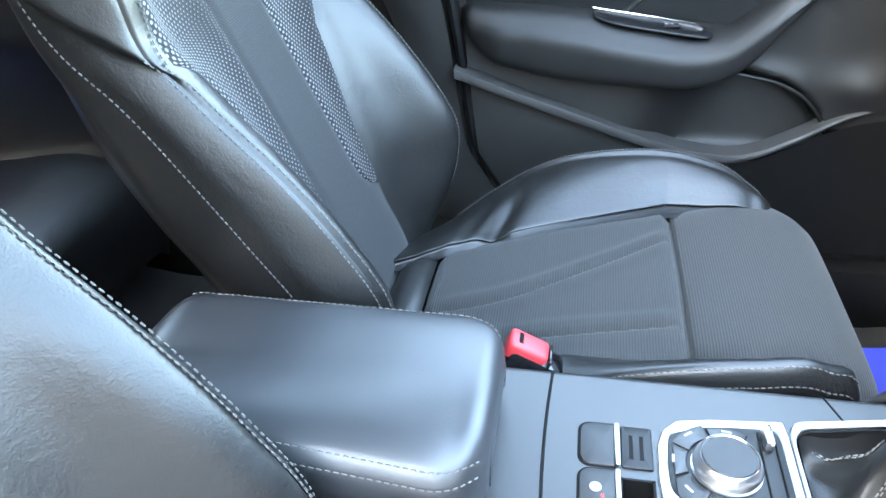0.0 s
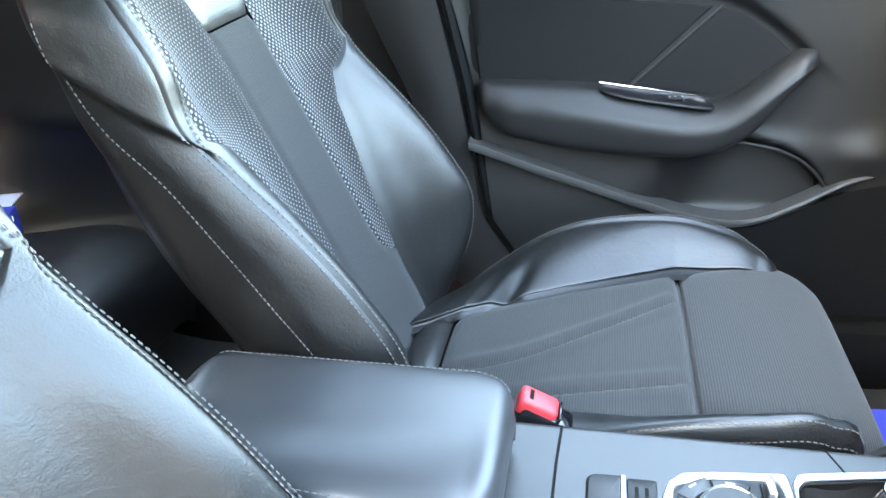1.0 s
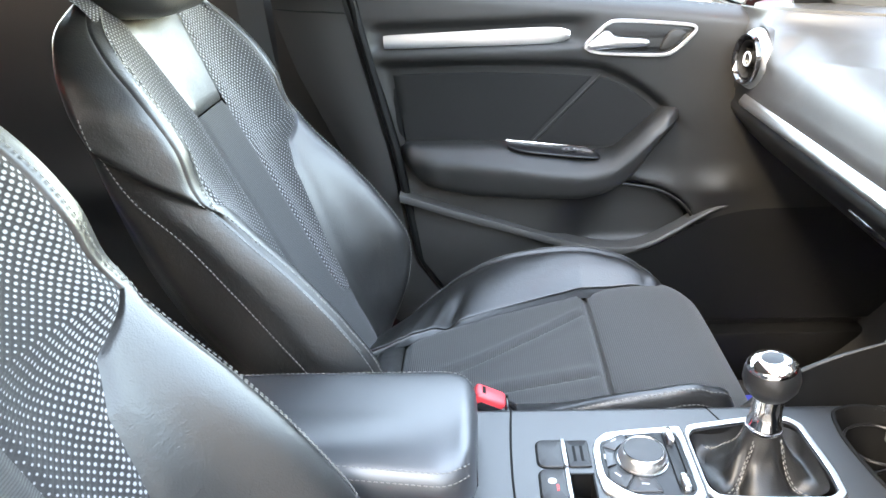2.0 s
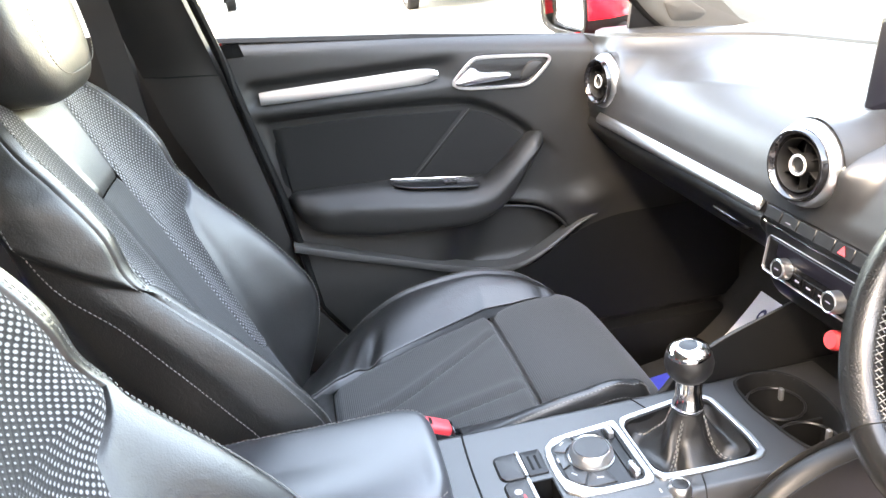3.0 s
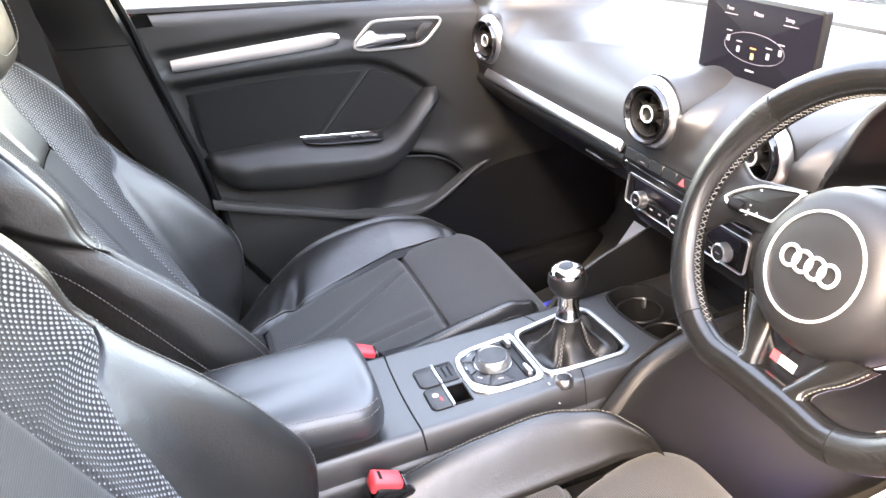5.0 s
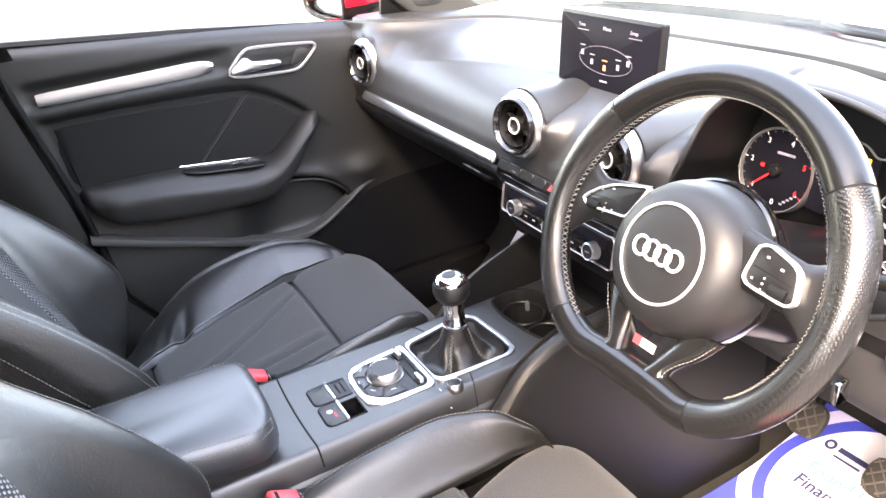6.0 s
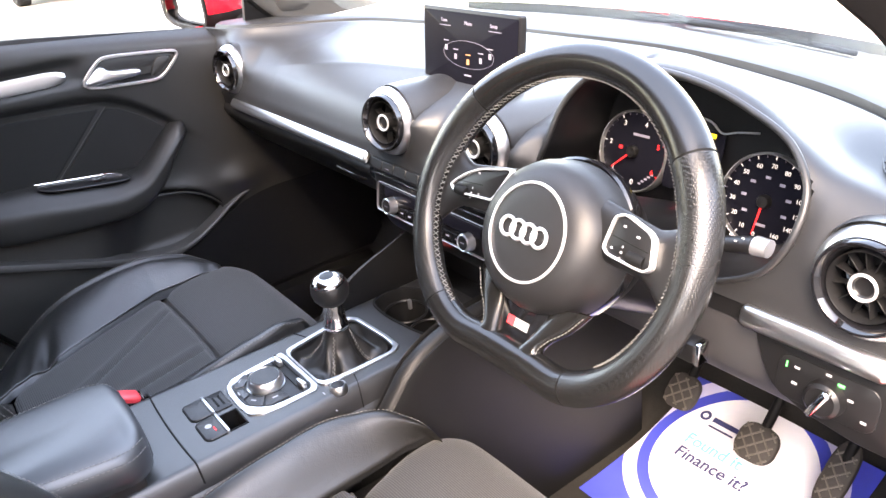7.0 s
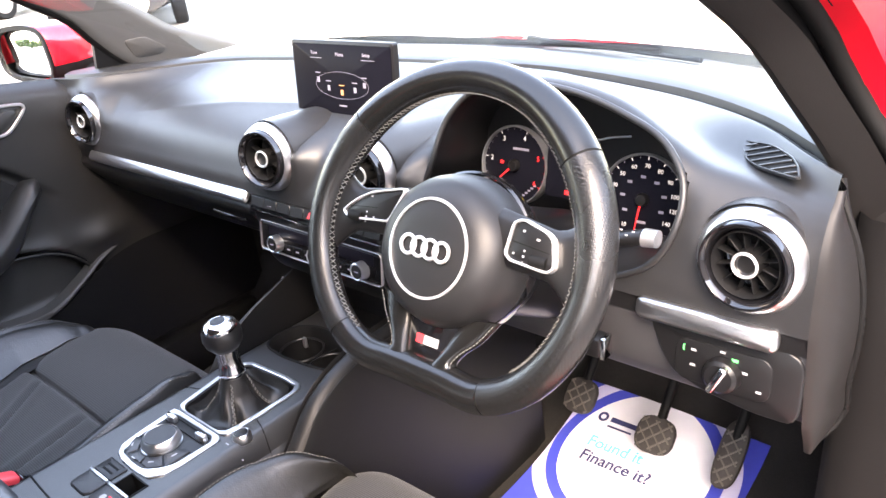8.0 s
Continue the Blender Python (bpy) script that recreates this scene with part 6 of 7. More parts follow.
def paper_mat(name, cx, cy, w, h, ground, du, dv, printed=True):
    """ground: height of the floor under the sheet, along the car."""
    m = thing(name, (cx, cy, 0.28), "blue and white printed paper floor mat on the carpet", "paper mat", group="paper mats")

    def at(u, v, up=0.0):
        y = cy + v
        z = float(spl(ground, [y])[0][0]) + 0.006 + 0.003 * math.sin(9 * u + 14 * v)
        return (cx + u, y, z + up)

    def sheet(nm, outline, mat, up, lab=""):
        o = np.array(outline, float)
        o = np.c_[np.clip(o[:, 0], -w / 2 + 0.001, w / 2 - 0.001), np.clip(o[:, 1], -h / 2 + 0.001, h / 2 - 0.001)]
        c = o.mean(0)
        part(nm, grid(np.array([[at(u, v, up) for u, v in c + (o - c) * f] for f in np.r_[np.linspace(1, 0.1, 12), 0.005]]), cv=True), mat, m, lab)

    q = np.array([(-w / 2, -h / 2), (w / 2, -h / 2), (w / 2, h / 2), (-w / 2, h / 2), (-w / 2, -h / 2)])
    t = np.linspace(0, 4, 96, endpoint=False)
    edge = np.c_[np.interp(t, range(5), q[:, 0]), np.interp(t, range(5), q[:, 1])]
    circ = lambda r: [(du + r * math.cos(a), dv + r * math.sin(a)) for a in np.linspace(0, 2 * np.pi, 96, endpoint=False)]
    sheet("sheet", edge, PAPERBLUE, 0.0, "blue printed sheet")
    sheet("ring_print", circ(0.178), PAPERLILAC, 0.0006, "pale lilac ring")
    sheet("ring_print", circ(0.154), PAPERBLUE, 0.0010, "blue ring")
    sheet("disc_print", circ(0.134), PAPERWHITE, 0.0014, "white disc")

    def words(text, size, u, v, mat):
        g = lettering(text, size, Matrix.Translation((u, v, 0)), 0.0, bold=0.0007)
        part("slogan", (np.array([at(p[0], p[1], 0.0048) for p in g[0]]), g[1]), mat, m)

    badge = lambda u, v: part("mark", (np.array([at(u + r * math.cos(a), v + r * math.sin(a), 0.0048) for r in (0.010, 0.005) for a in np.linspace(0, 2 * np.pi, 24, endpoint=False)]), [(k, (k + 1) % 24, 24 + (k + 1) % 24, 24 + k) for k in range(24)]), INKNAVY, m)
    if not printed:
        badge(du + 0.010, dv + 0.006)
        return
    words("Found it", 0.0320, du - 0.040, dv + 0.006, INKCYAN)
    words("Finance it?", 0.0320, du - 0.024, dv - 0.026, INKNAVY)
    quad = lambda u0, v0, u1, v1, mat: part("mark", (np.array([at(u, v, 0.0048) for u, v in ((u0, v0), (u1, v0), (u1, v1), (u0, v1))]), [(0, 1, 2, 3)]), mat, m)
    quad(du - 0.078, dv + 0.056, du + 0.028, dv + 0.066, INKNAVY)
    quad(du - 0.078, dv + 0.044, du - 0.03, dv + 0.048, INKNAVY)
    badge(du - 0.094, dv + 0.061)


paper_mat("paper_mat", 0.355, 0.590, 0.345, 0.33, [(0.2, 0.282), (0.50, 0.283), (0.62, 0.300), (0.75, 0.340), (0.9, 0.45)], -0.016, 0.040)
paper_mat("paper_mat", -0.408, 0.465, 0.375, 0.30, [(0.1, 0.282), (0.38, 0.284), (0.48, 0.31), (0.60, 0.42), (0.70, 0.56)], -0.15, 0.115, False)


# ---- passenger door ----
REAR_EDGE = [(0.38, -0.10), (0.459, -0.223), (0.544, -0.280), (0.756, -0.312), (0.934, -0.351), (1.082, -0.383), (1.30, -0.43)]
BELT = [(-0.45, 1.074), (-0.383, 1.068), (-0.04, 1.034), (0.30, 0.992), (0.43, 0.972), (0.55, 0.955)]


def rear_edge(z):
    return float(np.interp(z, [r[0] for r in REAR_EDGE], [r[1] for r in REAR_EDGE]))


def door_x(y, z):
    """How far in the door's skin lies."""
    b = float(np.interp(y, [r[0] for r in BELT], [r[1] for r in BELT]))
    x = float(spl([(0.36, -0.700), (0.46, -0.690), (0.56, -0.692), (0.66, -0.706), (0.75, -0.712), (0.88, -0.713), (0.96, -0.711), (1.0, -0.716), (1.08, -0.735)], [z])[0][0])
    h = np.clip((z - (b - 0.03)) / 0.03, 0, 1)
    x = x - 0.028 * h**2.5
    sg = lambda v, w: 1 / (1 + math.exp(-max(-50.0, min(50.0, v / w))))
    # sunk field round the cloth inserts, under a line that sweeps down to the pull handle
    zl = float(np.interp(y, [-0.36, -0.194, -0.003, 0.051, 0.09, 0.126, 0.16, 0.192, 0.24], [0.921, 0.919, 0.912, 0.904, 0.888, 0.865, 0.839, 0.806, 0.765]))
    x -= 0.015 * sg(zl - z, 0.0028) * sg(z - 0.69, 0.010) * sg(y + 0.338 - 0.1 * (0.9 - z), 0.003) * sg(0.192 - y, 0.014)
    # hollow behind the silver strip and handle
    x -= 0.012 * sg(y + 0.350, 0.004) * sg(0.02 - y, 0.010) * math.exp(-((z - 0.966) / 0.022)**4)
    # the storage pocket
    zp = float(np.interp(y, [-0.05, 0.115, 0.168, 0.20, 0.222, 0.238], [0.700, 0.684, 0.671, 0.653, 0.630, 0.60]))
    x -= 0.040 * sg(zp - z, 0.003) * sg(y - 0.02 - 0.5 * (z - 0.63), 0.020) * sg(z - 0.555, 0.006)
    # swell towards the dashboard and over the speaker
    f = np.clip((y - 0.22) / 0.25, 0, 1)
    x += 0.030 * f * f * math.exp(-((z - 0.86) / 0.12)**2)
    x += 0.016 * math.exp(-((y - 0.285) / 0.05)**2 - ((z - 0.672) / 0.03)**2)
    return x


def door():
    d = thing("passenger_door", (-0.72, 0.05, 0.38), "closed front passenger door with dark grey trim and silver strip", "car door")
    rows = []
    for t in np.linspace(0, 1, 160):
        row = []
        for s in np.linspace(0, 1, 150):
            z = 0.36 + 0.72 * s
            y = rear_edge(z) + (0.60 - rear_edge(z)) * t
            b = float(np.interp(y, [r[0] for r in BELT], [r[1] for r in BELT]))
            z = 0.36 + (b - 0.36) * s
            y = rear_edge(z) + (0.60 - rear_edge(z)) * t
            row.append((door_x(y, z), y, z))
        rows.append(row)
    part("inner_skin", grid(np.array(rows), flip=False), DOORSKIN, d, "dark grey moulded door skin")
    part("outer_skin", grid(np.array([[(-0.86 - 0.03 * math.sin(np.pi * (z - 0.25) / 0.8), y, z) for z in np.linspace(0.25, 0.98, 12)] for y in (-0.38, 0.0, 0.4, 0.62)]), flip=True), REDPAINT, d)
    part("belt_ledge", grid(np.array([[(x, y, float(np.interp(y, [r[0] for r in BELT], [r[1] for r in BELT])) + dz) for x, dz in ((-0.765, -0.004), (-0.758, 0.002), (-0.745, 0.001), (-0.738, -0.006))] for y in np.linspace(-0.40, 0.55, 30)]), flip=True), RUBBER, d, "black window seal")
    part("outer_ledge", grid(np.array([[(x, y, float(np.interp(y, [r[0] for r in BELT], [r[1] for r in BELT])) + dz) for x, dz in ((-0.86, -0.08), (-0.82, -0.02), (-0.765, -0.006))] for y in np.linspace(-0.40, 0.60, 20)]), flip=True), REDPAINT, d)

    def lay(pts, h):
        return [(door_x(y, z) + h, y, z) for y, z in pts]

    # cloth panels either side of a sloping seam
    def panel(nm, A, B, C_, D_, mat, lab, h=0.0035):
        rows = []
        for t in np.linspace(0, 1, 30):
            lo_, hi_ = A(t), B(t)
            row = []
            for s in np.linspace(0, 1, 26):
                y, z = lo_[0] + (hi_[0] - lo_[0]) * s, lo_[1] + (hi_[1] - lo_[1]) * s
                e = min(t, 1 - t, s, 1 - s)
                row.append((door_x(y, z) - 0.006 + (h + 0.006) * (1 - math.exp(-e / 0.012)), y, z))
            rows.append(row)
        part(nm, grid(np.array(rows)), mat, d, lab)

    lerp = lambda a, b, t: (a[0] + (b[0] - a[0]) * t, a[1] + (b[1] - a[1]) * t)
    panel("cloth_panel", lambda t: lerp((-0.310, 0.772), (-0.0765, 0.760), t), lambda t: (-0.328 + 0.3800 * t, 0.904 + 0.006 * math.sin(np.pi * t) - 0.016 * t), 0, 0, DOORCLOTH, "dark cloth door insert")
    panel("cloth_panel", lambda t: (-0.0755 + 0.1815 * t, 0.760 - 0.012 * t), lambda t: (0.053 + 0.114 * t, 0.887 - 0.075 * t**1.6), 0, 0, DOORCLOTH, "dark cloth door insert")
    part("panel_seam", stitches(lay([(-0.325 + 0.38 * t, 0.911 + 0.006 * math.sin(np.pi * t) - 0.016 * t) for t in np.linspace(0, 1, 40)], 0.001), 0.004, 0.0038, 0.0005), DOORSKIN, d)
    part("panel_piping", tube(lay([(-0.076 + 0.1285 * t, 0.760 + 0.127 * t) for t in np.linspace(0, 1, 24)], 0.0006), 0.0007, 6), LEDGE, d, "thin piping between the cloth panels")
    # the long silver strip
    pts = np.array([(y, 0.960 + 0.004 * (y + 0.33)) for y in np.linspace(-0.330, -0.004, 30)])
    w = np.array([0.0110, 0.0118] + [0.0122 + 0.0001 * k for k in range(20)] + [0.0142, 0.0142, 0.0142, 0.0141, 0.0138, 0.0128, 0.0108, 0.006])
    top = [(-0.714, y, z + a) for (y, z), a in zip(pts, w)]
    mid = [(-0.711, y, z) for (y, z), a in zip(pts, w)]
    bot = [(-0.714, y, z - a) for (y, z), a in zip(pts, w)]
    back_ = [(-0.724, y, z) for (y, z), a in zip(pts, w)]
    part("trim_strip", grid(np.array([bot, mid, top, back_]), cu=True, flip=True), ALU, d, "long satin silver strip")
    # release handle in a silver frame
    o = resample(np.array([(0.004, 0.929), (0.150, 0.917), (0.175, 0.921), (0.214, 0.957), (0.213, 0.970), (0.197, 0.974), (0.078, 0.986), (0.056, 0.981)]), 72)
    hm = Matrix(((0, 0, 1, -0.712), (1, 0, 0, 0), (0, 1, 0, 0), (0, 0, 0, 1)))
    fr = part("handle_frame", ring(o, 0.0055, 0.006, hm), ALU, d, "silver release handle frame")
    part("handle_recess", plate(inset(o, 0.005), 0.0015, hm, 0.0004), SATIN, fr)
    lever = [(0.016, 0.935), (0.052, 0.966), (0.064, 0.966), (0.072, 0.955), (0.128, 0.951), (0.134, 0.944), (0.128, 0.937), (0.070, 0.936)]
    part("release_lever", plate(resample(np.array(lever), 48), 0.012, hm, 0.004), ALU, fr, "silver release lever")
    part("lock_key", plate(resample(np.array([(0.147, 0.929), (0.172, 0.931), (0.201, 0.960), (0.168, 0.967)]), 32), 0.006, hm, 0.002), DOORSKIN, fr)
    # armrest that runs up into a pull handle
    AK = [(-0.312, 0.768, 0.762, 0.752, 0.004), (-0.300, 0.778, 0.760, 0.734, 0.030), (-0.275, 0.779, 0.757, 0.711, 0.052), (-0.21, 0.778, 0.752, 0.690, 0.062), (-0.125, 0.775, 0.743, 0.678, 0.066),
          (-0.03, 0.765, 0.730, 0.673, 0.068), (0.03, 0.752, 0.726, 0.674, 0.068), (0.075, 0.755, 0.737, 0.688, 0.067), (0.115, 0.785, 0.767, 0.718, 0.062), (0.150, 0.817, 0.797, 0.764, 0.054),
          (0.175, 0.830, 0.815, 0.790, 0.044), (0.190, 0.828, 0.817, 0.802, 0.024), (0.196, 0.822, 0.815, 0.808, 0.004)]
    rows = []
    for y in np.r_[np.linspace(-0.312, -0.26, 16), np.linspace(-0.25, 0.15, 50), np.linspace(0.155, 0.196, 16)]:
        zt, ze, zb, p = spl(AK, [y])[0]
        sec = [(0, -0.745, zt), (1, -0.728 + 0.45 * p, zt - 0.25 * (zt - ze)), (2, -0.728 + 0.84 * p, ze + 0.003), (3, -0.728 + 0.985 * p, ze - 0.010), (4, -0.728 + p, 0.5 * (ze + zb)),
               (5, -0.728 + 0.94 * p, zb + 0.006), (6, -0.728 + 0.7 * p, zb), (7, -0.745, zb + 0.006)]
        q = spl(sec, np.linspace(0, 7, 34))
        rows.append([(a, y, b) for a, b in q])
    part("armrest", grid(np.array(rows), flip=True), DOORSKIN, d, "padded dark grey door armrest")
    sw = part("switch_plate", plate(resample(np.array([(-0.118, -0.022), (0.042, -0.022), (0.055, 0.006), (0.048, 0.018), (-0.112, 0.018)]), 40), 0.003, Matrix(((0, 1, 0, -0.696), (1, 0, 0, 0.0), (-0.13, -0.20, 1, 0.7535), (0, 0, 0, 1))), 0.001), SATIN, d, "satin black window switch plate")
    part("switch_edge", tube([(-0.714, -0.116, 0.7755), (-0.714, 0.030, 0.757), (-0.706, 0.044, 0.7535)], 0.0012, 8), CHROME, d, "chrome switch edge")
    part("window_switch", rbox((0.014, 0.024, 0.006), (-0.694, -0.004, 0.7585), 0.002), SATIN, d)
    for y in (-0.012, -0.004, 0.006):
        part("switch_mark", rbox((0.004, 0.003, 0.0004), (-0.692, y, 0.7617), 0), WHITEPAINT, d)
    # lower ledge strip, and speaker cover carried forward in black as the footwell's shade
    zl = lambda y: float(spl([(-0.33, 0.681), (-0.31, 0.675), (-0.217, 0.643), (-0.13, 0.615), (-0.02, 0.580), (0.065, 0.561), (0.115, 0.560), (0.15, 0.570), (0.20, 0.597), (0.27, 0.632), (0.31, 0.642), (0.45, 0.648)], [y])[0][0])
    rows = []
    for y in np.linspace(-0.318, 0.305, 80):
        z = zl(y)
        w = 1 - 0.45 * float(np.clip((y - 0.05) / 0.2, 0, 1))
        x = -0.684 - 0.018 * max(0, (y - 0.20)) / 0.1
        rows.append([(x + dx, y, z + dz * w) for dx, dz in ((-0.030, 0.0095), (-0.008, 0.0090), (0.001, 0.0070), (0.003, 0.0), (0.001, -0.0070), (-0.016, -0.0090))])
    part("lower_ledge", grid(np.array(rows), flip=True), LEDGE, d, "grey lower ledge strip")
    part("speaker_cover", grid(np.array([[(-0.689, y, z) for z in np.linspace(0.40, zl(y) - 0.012, 6)] for y in np.linspace(0.0, 0.62, 30)])), RUBBER, d, "speaker cover run on as a black sheet for footwell shade")
    pk = [(-0.704, y, z) for y, z in curve([(0.06, 0.6905), (0.115, 0.685), (0.168, 0.672), (0.20, 0.654), (0.224, 0.630), (0.240, 0.600)], 30)]
    part("pocket_lip", tube(pk, 0.0028, 8), DOORSKIN, d)
    # mirror sail triangle
    part("sail_trim", (np.array([(-0.705, 0.365, 0.975), (-0.693, 0.445, 0.975), (-0.665, 0.358, 1.060), (-0.715, 0.365, 0.975), (-0.703, 0.445, 0.975), (-0.675, 0.358, 1.060)]), [(0, 1, 2), (5, 4, 3), (0, 3, 4, 1), (1, 4, 5, 2), (2, 5, 3, 0)]), SATIN, d, "black mirror sail trim")
    return d


DOORCLOTH = material("dark_door_cloth", (0.0070, 0.0067, 0.0064), 0.8, vary=0.3, vary_scale=500, bump=0.5, bump_scale=900, spec=0.25)
LEDGE = material("grey_ledge_plastic", (0.040, 0.039, 0.038), 0.5, vary=0.1, bump=0.2, bump_scale=1200)
door()


def mirror_unit():
    mu = thing("door_mirror", (-0.90, 0.41, 0.94), "red and black exterior door mirror", "car mirror")
    cx, cz = -0.945, 1.025
    o = resample(np.array([(-0.105, -0.055), (0.085, -0.062), (0.105, -0.03), (0.098, 0.052), (0.03, 0.066), (-0.08, 0.058), (-0.112, 0.02)]), 56)
    rows_hi, ys = [], [(0.0, 1.0), (0.006, 1.02), (0.05, 1.02), (0.09, 0.93), (0.125, 0.72), (0.145, 0.4), (0.15, 0.02)]
    P = np.array([[(cx + f * x, 0.330 + dy + 0.12 * x, cz + f * z) for x, z in o] for dy, f in ys])
    part("housing", grid(P, cv=True, flip=False, keep=lambda i, j: o[j][1] > -0.022), REDPAINT, mu, "red painted housing")
    part("lower_housing", grid(P, cv=True, flip=False, keep=lambda i, j: o[j][1] <= -0.022), RUBBER, mu, "black lower housing")
    part("rim", ring(np.c_[o[:, 0], o[:, 1]], 0.010, 0.008, Matrix.Translation((cx, 0.332, cz)) @ Matrix(((1, 0, 0, 0), (0.12, 0, -1, 0), (0, 1, 0, 0), (0, 0, 0, 1)))), RUBBER, mu, "black rim")
    part("glass", plate(inset(o, 0.009), 0.002, Matrix.Translation((cx, 0.338, cz)) @ Matrix(((1, 0, 0, 0), (0.12, 0, -1, 0), (0, 1, 0, 0), (0, 0, 0, 1))), 0.0004), MIRROR, mu, "mirror glass")
    part("foot", tube([(-0.80, 0.43, 0.96), (-0.87, 0.42, 0.975)], 0.022, 12), RUBBER, mu)


mirror_unit()


# ---- pillars, seals and the open driver's doorway ----
def pillars():
    # windscreen pillars: base to roof, inner and outer edge
    for sd, nm in ((-1, "pillar_1"), (1, "pillar_2")):
        ob = thing(nm, (XC + sd * 0.69, 0.5, 0.95), "grey windscreen pillar trim, darkened as in shade" if sd > 0 else "grey windscreen pillar trim with a speaker grille", "pillar", kind="structure")
        if sd > 0:
            inner = curve([(0.694, 0.390, 0.925), (0.687, 0.374, 0.960), (0.679, 0.355, 0.991), (0.654, 0.302, 1.062), (0.636, 0.26, 1.113), (0.622, 0.202, 1.155), (0.585, 0.06, 1.245), (0.54, -0.10, 1.325)], 24)
            outer = curve([(0.750, 0.420, 0.925), (0.722, 0.414, 0.960), (0.656, 0.399, 1.061), (0.640, 0.375, 1.105), (0.630, 0.345, 1.135), (0.600, 0.20, 1.225), (0.570, -0.05, 1.325)], 24)
        else:
            inner = curve([(-0.689, 0.690, 0.983), (-0.683, 0.652, 0.997), (-0.669, 0.563, 1.032), (-0.662, 0.520, 1.049), (-0.642, 0.447, 1.097), (-0.629, 0.397, 1.128), (-0.59, 0.22, 1.22), (-0.55, 0.00, 1.325)], 24)
            outer = curve([(-0.690, 0.452, 0.979), (-0.686, 0.438, 0.990), (-0.677, 0.409, 1.012), (-0.659, 0.360, 1.058), (-0.641, 0.321, 1.100), (-0.619, 0.238, 1.154), (-0.59, 0.12, 1.23), (-0.56, -0.06, 1.325)], 24)
        rows = []
        for a, b in zip(inner, outer):
            c = (a + b) / 2 + (np.array([-0.016, -0.006, 0.0]) if sd > 0 else np.array([0.004, 0.0, 0.0]))
            d0 = np.array([sd * 0.03, 0.03, 0.0])
            rows.append(spl([(0, *(a + d0)), (1, *a), (2, *((a + c) / 2 + [-0.006 if sd > 0 else 0.002, 0, 0])), (3, *c), (4, *((b + c) / 2 + [-0.003 if sd > 0 else 0.002, 0, 0])), (5, *b), (6, *(b + d0 * [1, 0, 0]))], np.linspace(0, 6, 20)))
        part("pillar_trim", grid(np.array(rows), flip=sd < 0), PILLARSHADE if sd > 0 else PILLAR, ob)
        off = np.array([sd * 0.034, 0.012, 0.006])
        part("door_seal", tube(outer + np.array([sd * 0.012, 0.004, 0.0]), 0.011, 10), RUBBER, ob, "black rubber door seal")
        rows = [[p + np.array([sd * x, y, z]) for x, y, z in ((0.018, 0.0, 0.0), (0.045, -0.004, 0.004), (0.075, 0.03, 0.0), (0.085, 0.10, -0.02))] for p in outer]
        part("painted_pillar", grid(np.array(rows), flip=sd < 0), REDPAINT, ob, "red painted pillar")
        if sd < 0:
            gm = frame_of((-0.669, 0.463, 1.026), (0.92, 0.0, -0.38))
            o = resample(np.array([(-0.024, -0.019), (0.031, -0.023), (0.0475, -0.010), (-0.002, 0.0236), (-0.049, 0.024)]), 40, 0.12)
            part("speaker_grille", plate(o, 0.0025, gm, 0.001), GRILLECLOTH, ob, "dark speaker grille")
    # roof rails over the doors
    for sd in (-1, 1):
        r = thing("roof_rail", (XC + sd * 0.56, -0.5, 1.30), "dark headliner edge above the door", "roof rail", kind="structure")
        part("rail", tube([(XC + sd * (0.555 if sd < 0 else 0.555), y, 1.335 - 0.03 * ((y + 0.6) / 0.8)**2) for y in np.linspace(-1.5, 0.0, 16)], 0.03, 10), PILLAR, r)
    # left centre pillar
    b = thing("pillar_3", (-0.70, -0.42, 0.38), "dark grey centre pillar trim", "pillar", kind="structure")
    rows = []
    for z in np.linspace(0.36, 1.34, 40):
        y0 = rear_edge(z) - 0.016
        wd = float(np.interp(z, [0.36, 0.74, 0.80, 0.92, 1.0, 1.34], [0.20, 0.085, 0.10, 0.125, 0.13, 0.11]))
        x = -0.705 + 0.42 * max(0, z - 1.03)
        rows.append([(x - 0.02, y0, z), (x, y0 - 0.006, z), (x + 0.008, y0 - 0.3 * wd, z), (x + 0.010, y0 - 0.7 * wd, z), (x, y0 - wd, z), (x - 0.05, y0 - wd - 0.006, z)])
    part("pillar_trim", grid(np.array(rows), flip=False), PILLARGREY, b)
    part("trim_joint", tube([(x_ + 0.0015, y_, z_ + 0.004 * k) for k, (x_, y_, z_) in enumerate(rows[26][1:5])], 0.0012, 6), RUBBER, b, "dark joint across the pillar trim")
    part("door_seal", tube([(-0.705 + 0.42 * max(0, z - 1.03), rear_edge(z) - 0.007, z) for z in np.linspace(0.40, 1.30, 30)], 0.008, 8), RUBBER, b, "black rubber door seal")
    # black sheet added behind the door gap for its shade
    part("jamb_strip", grid(np.array([[(-0.728 + 0.42 * max(0, z - 1.03), rear_edge(z) + o_, z) for o_ in (-0.05, 0.03)] for z in np.linspace(0.36, 1.06, 20)])), RUBBER, b, "black sheet that darkens the door gap")
    # rubber black here stands for the shade on the sill in the footwell
    part("sill_trim", rbox((0.10, 2.05, 0.13), (-0.71, -0.40, 0.32), 0.012), RUBBER, b, "sill trim in a shade-dark colour")
    # the driver's side centre pillar, behind the doorway
    b2 = thing("pillar_4", (0.72, -0.5, 0.30), "grey centre pillar trim behind the driver, darkened as in shade", "pillar", kind="structure")
    part("pillar_trim", mir(grid(np.array([[(x, y - 0.09, z) for x, y, z in r] for r in rows]), flip=False)), PILLARSHADE, b2)
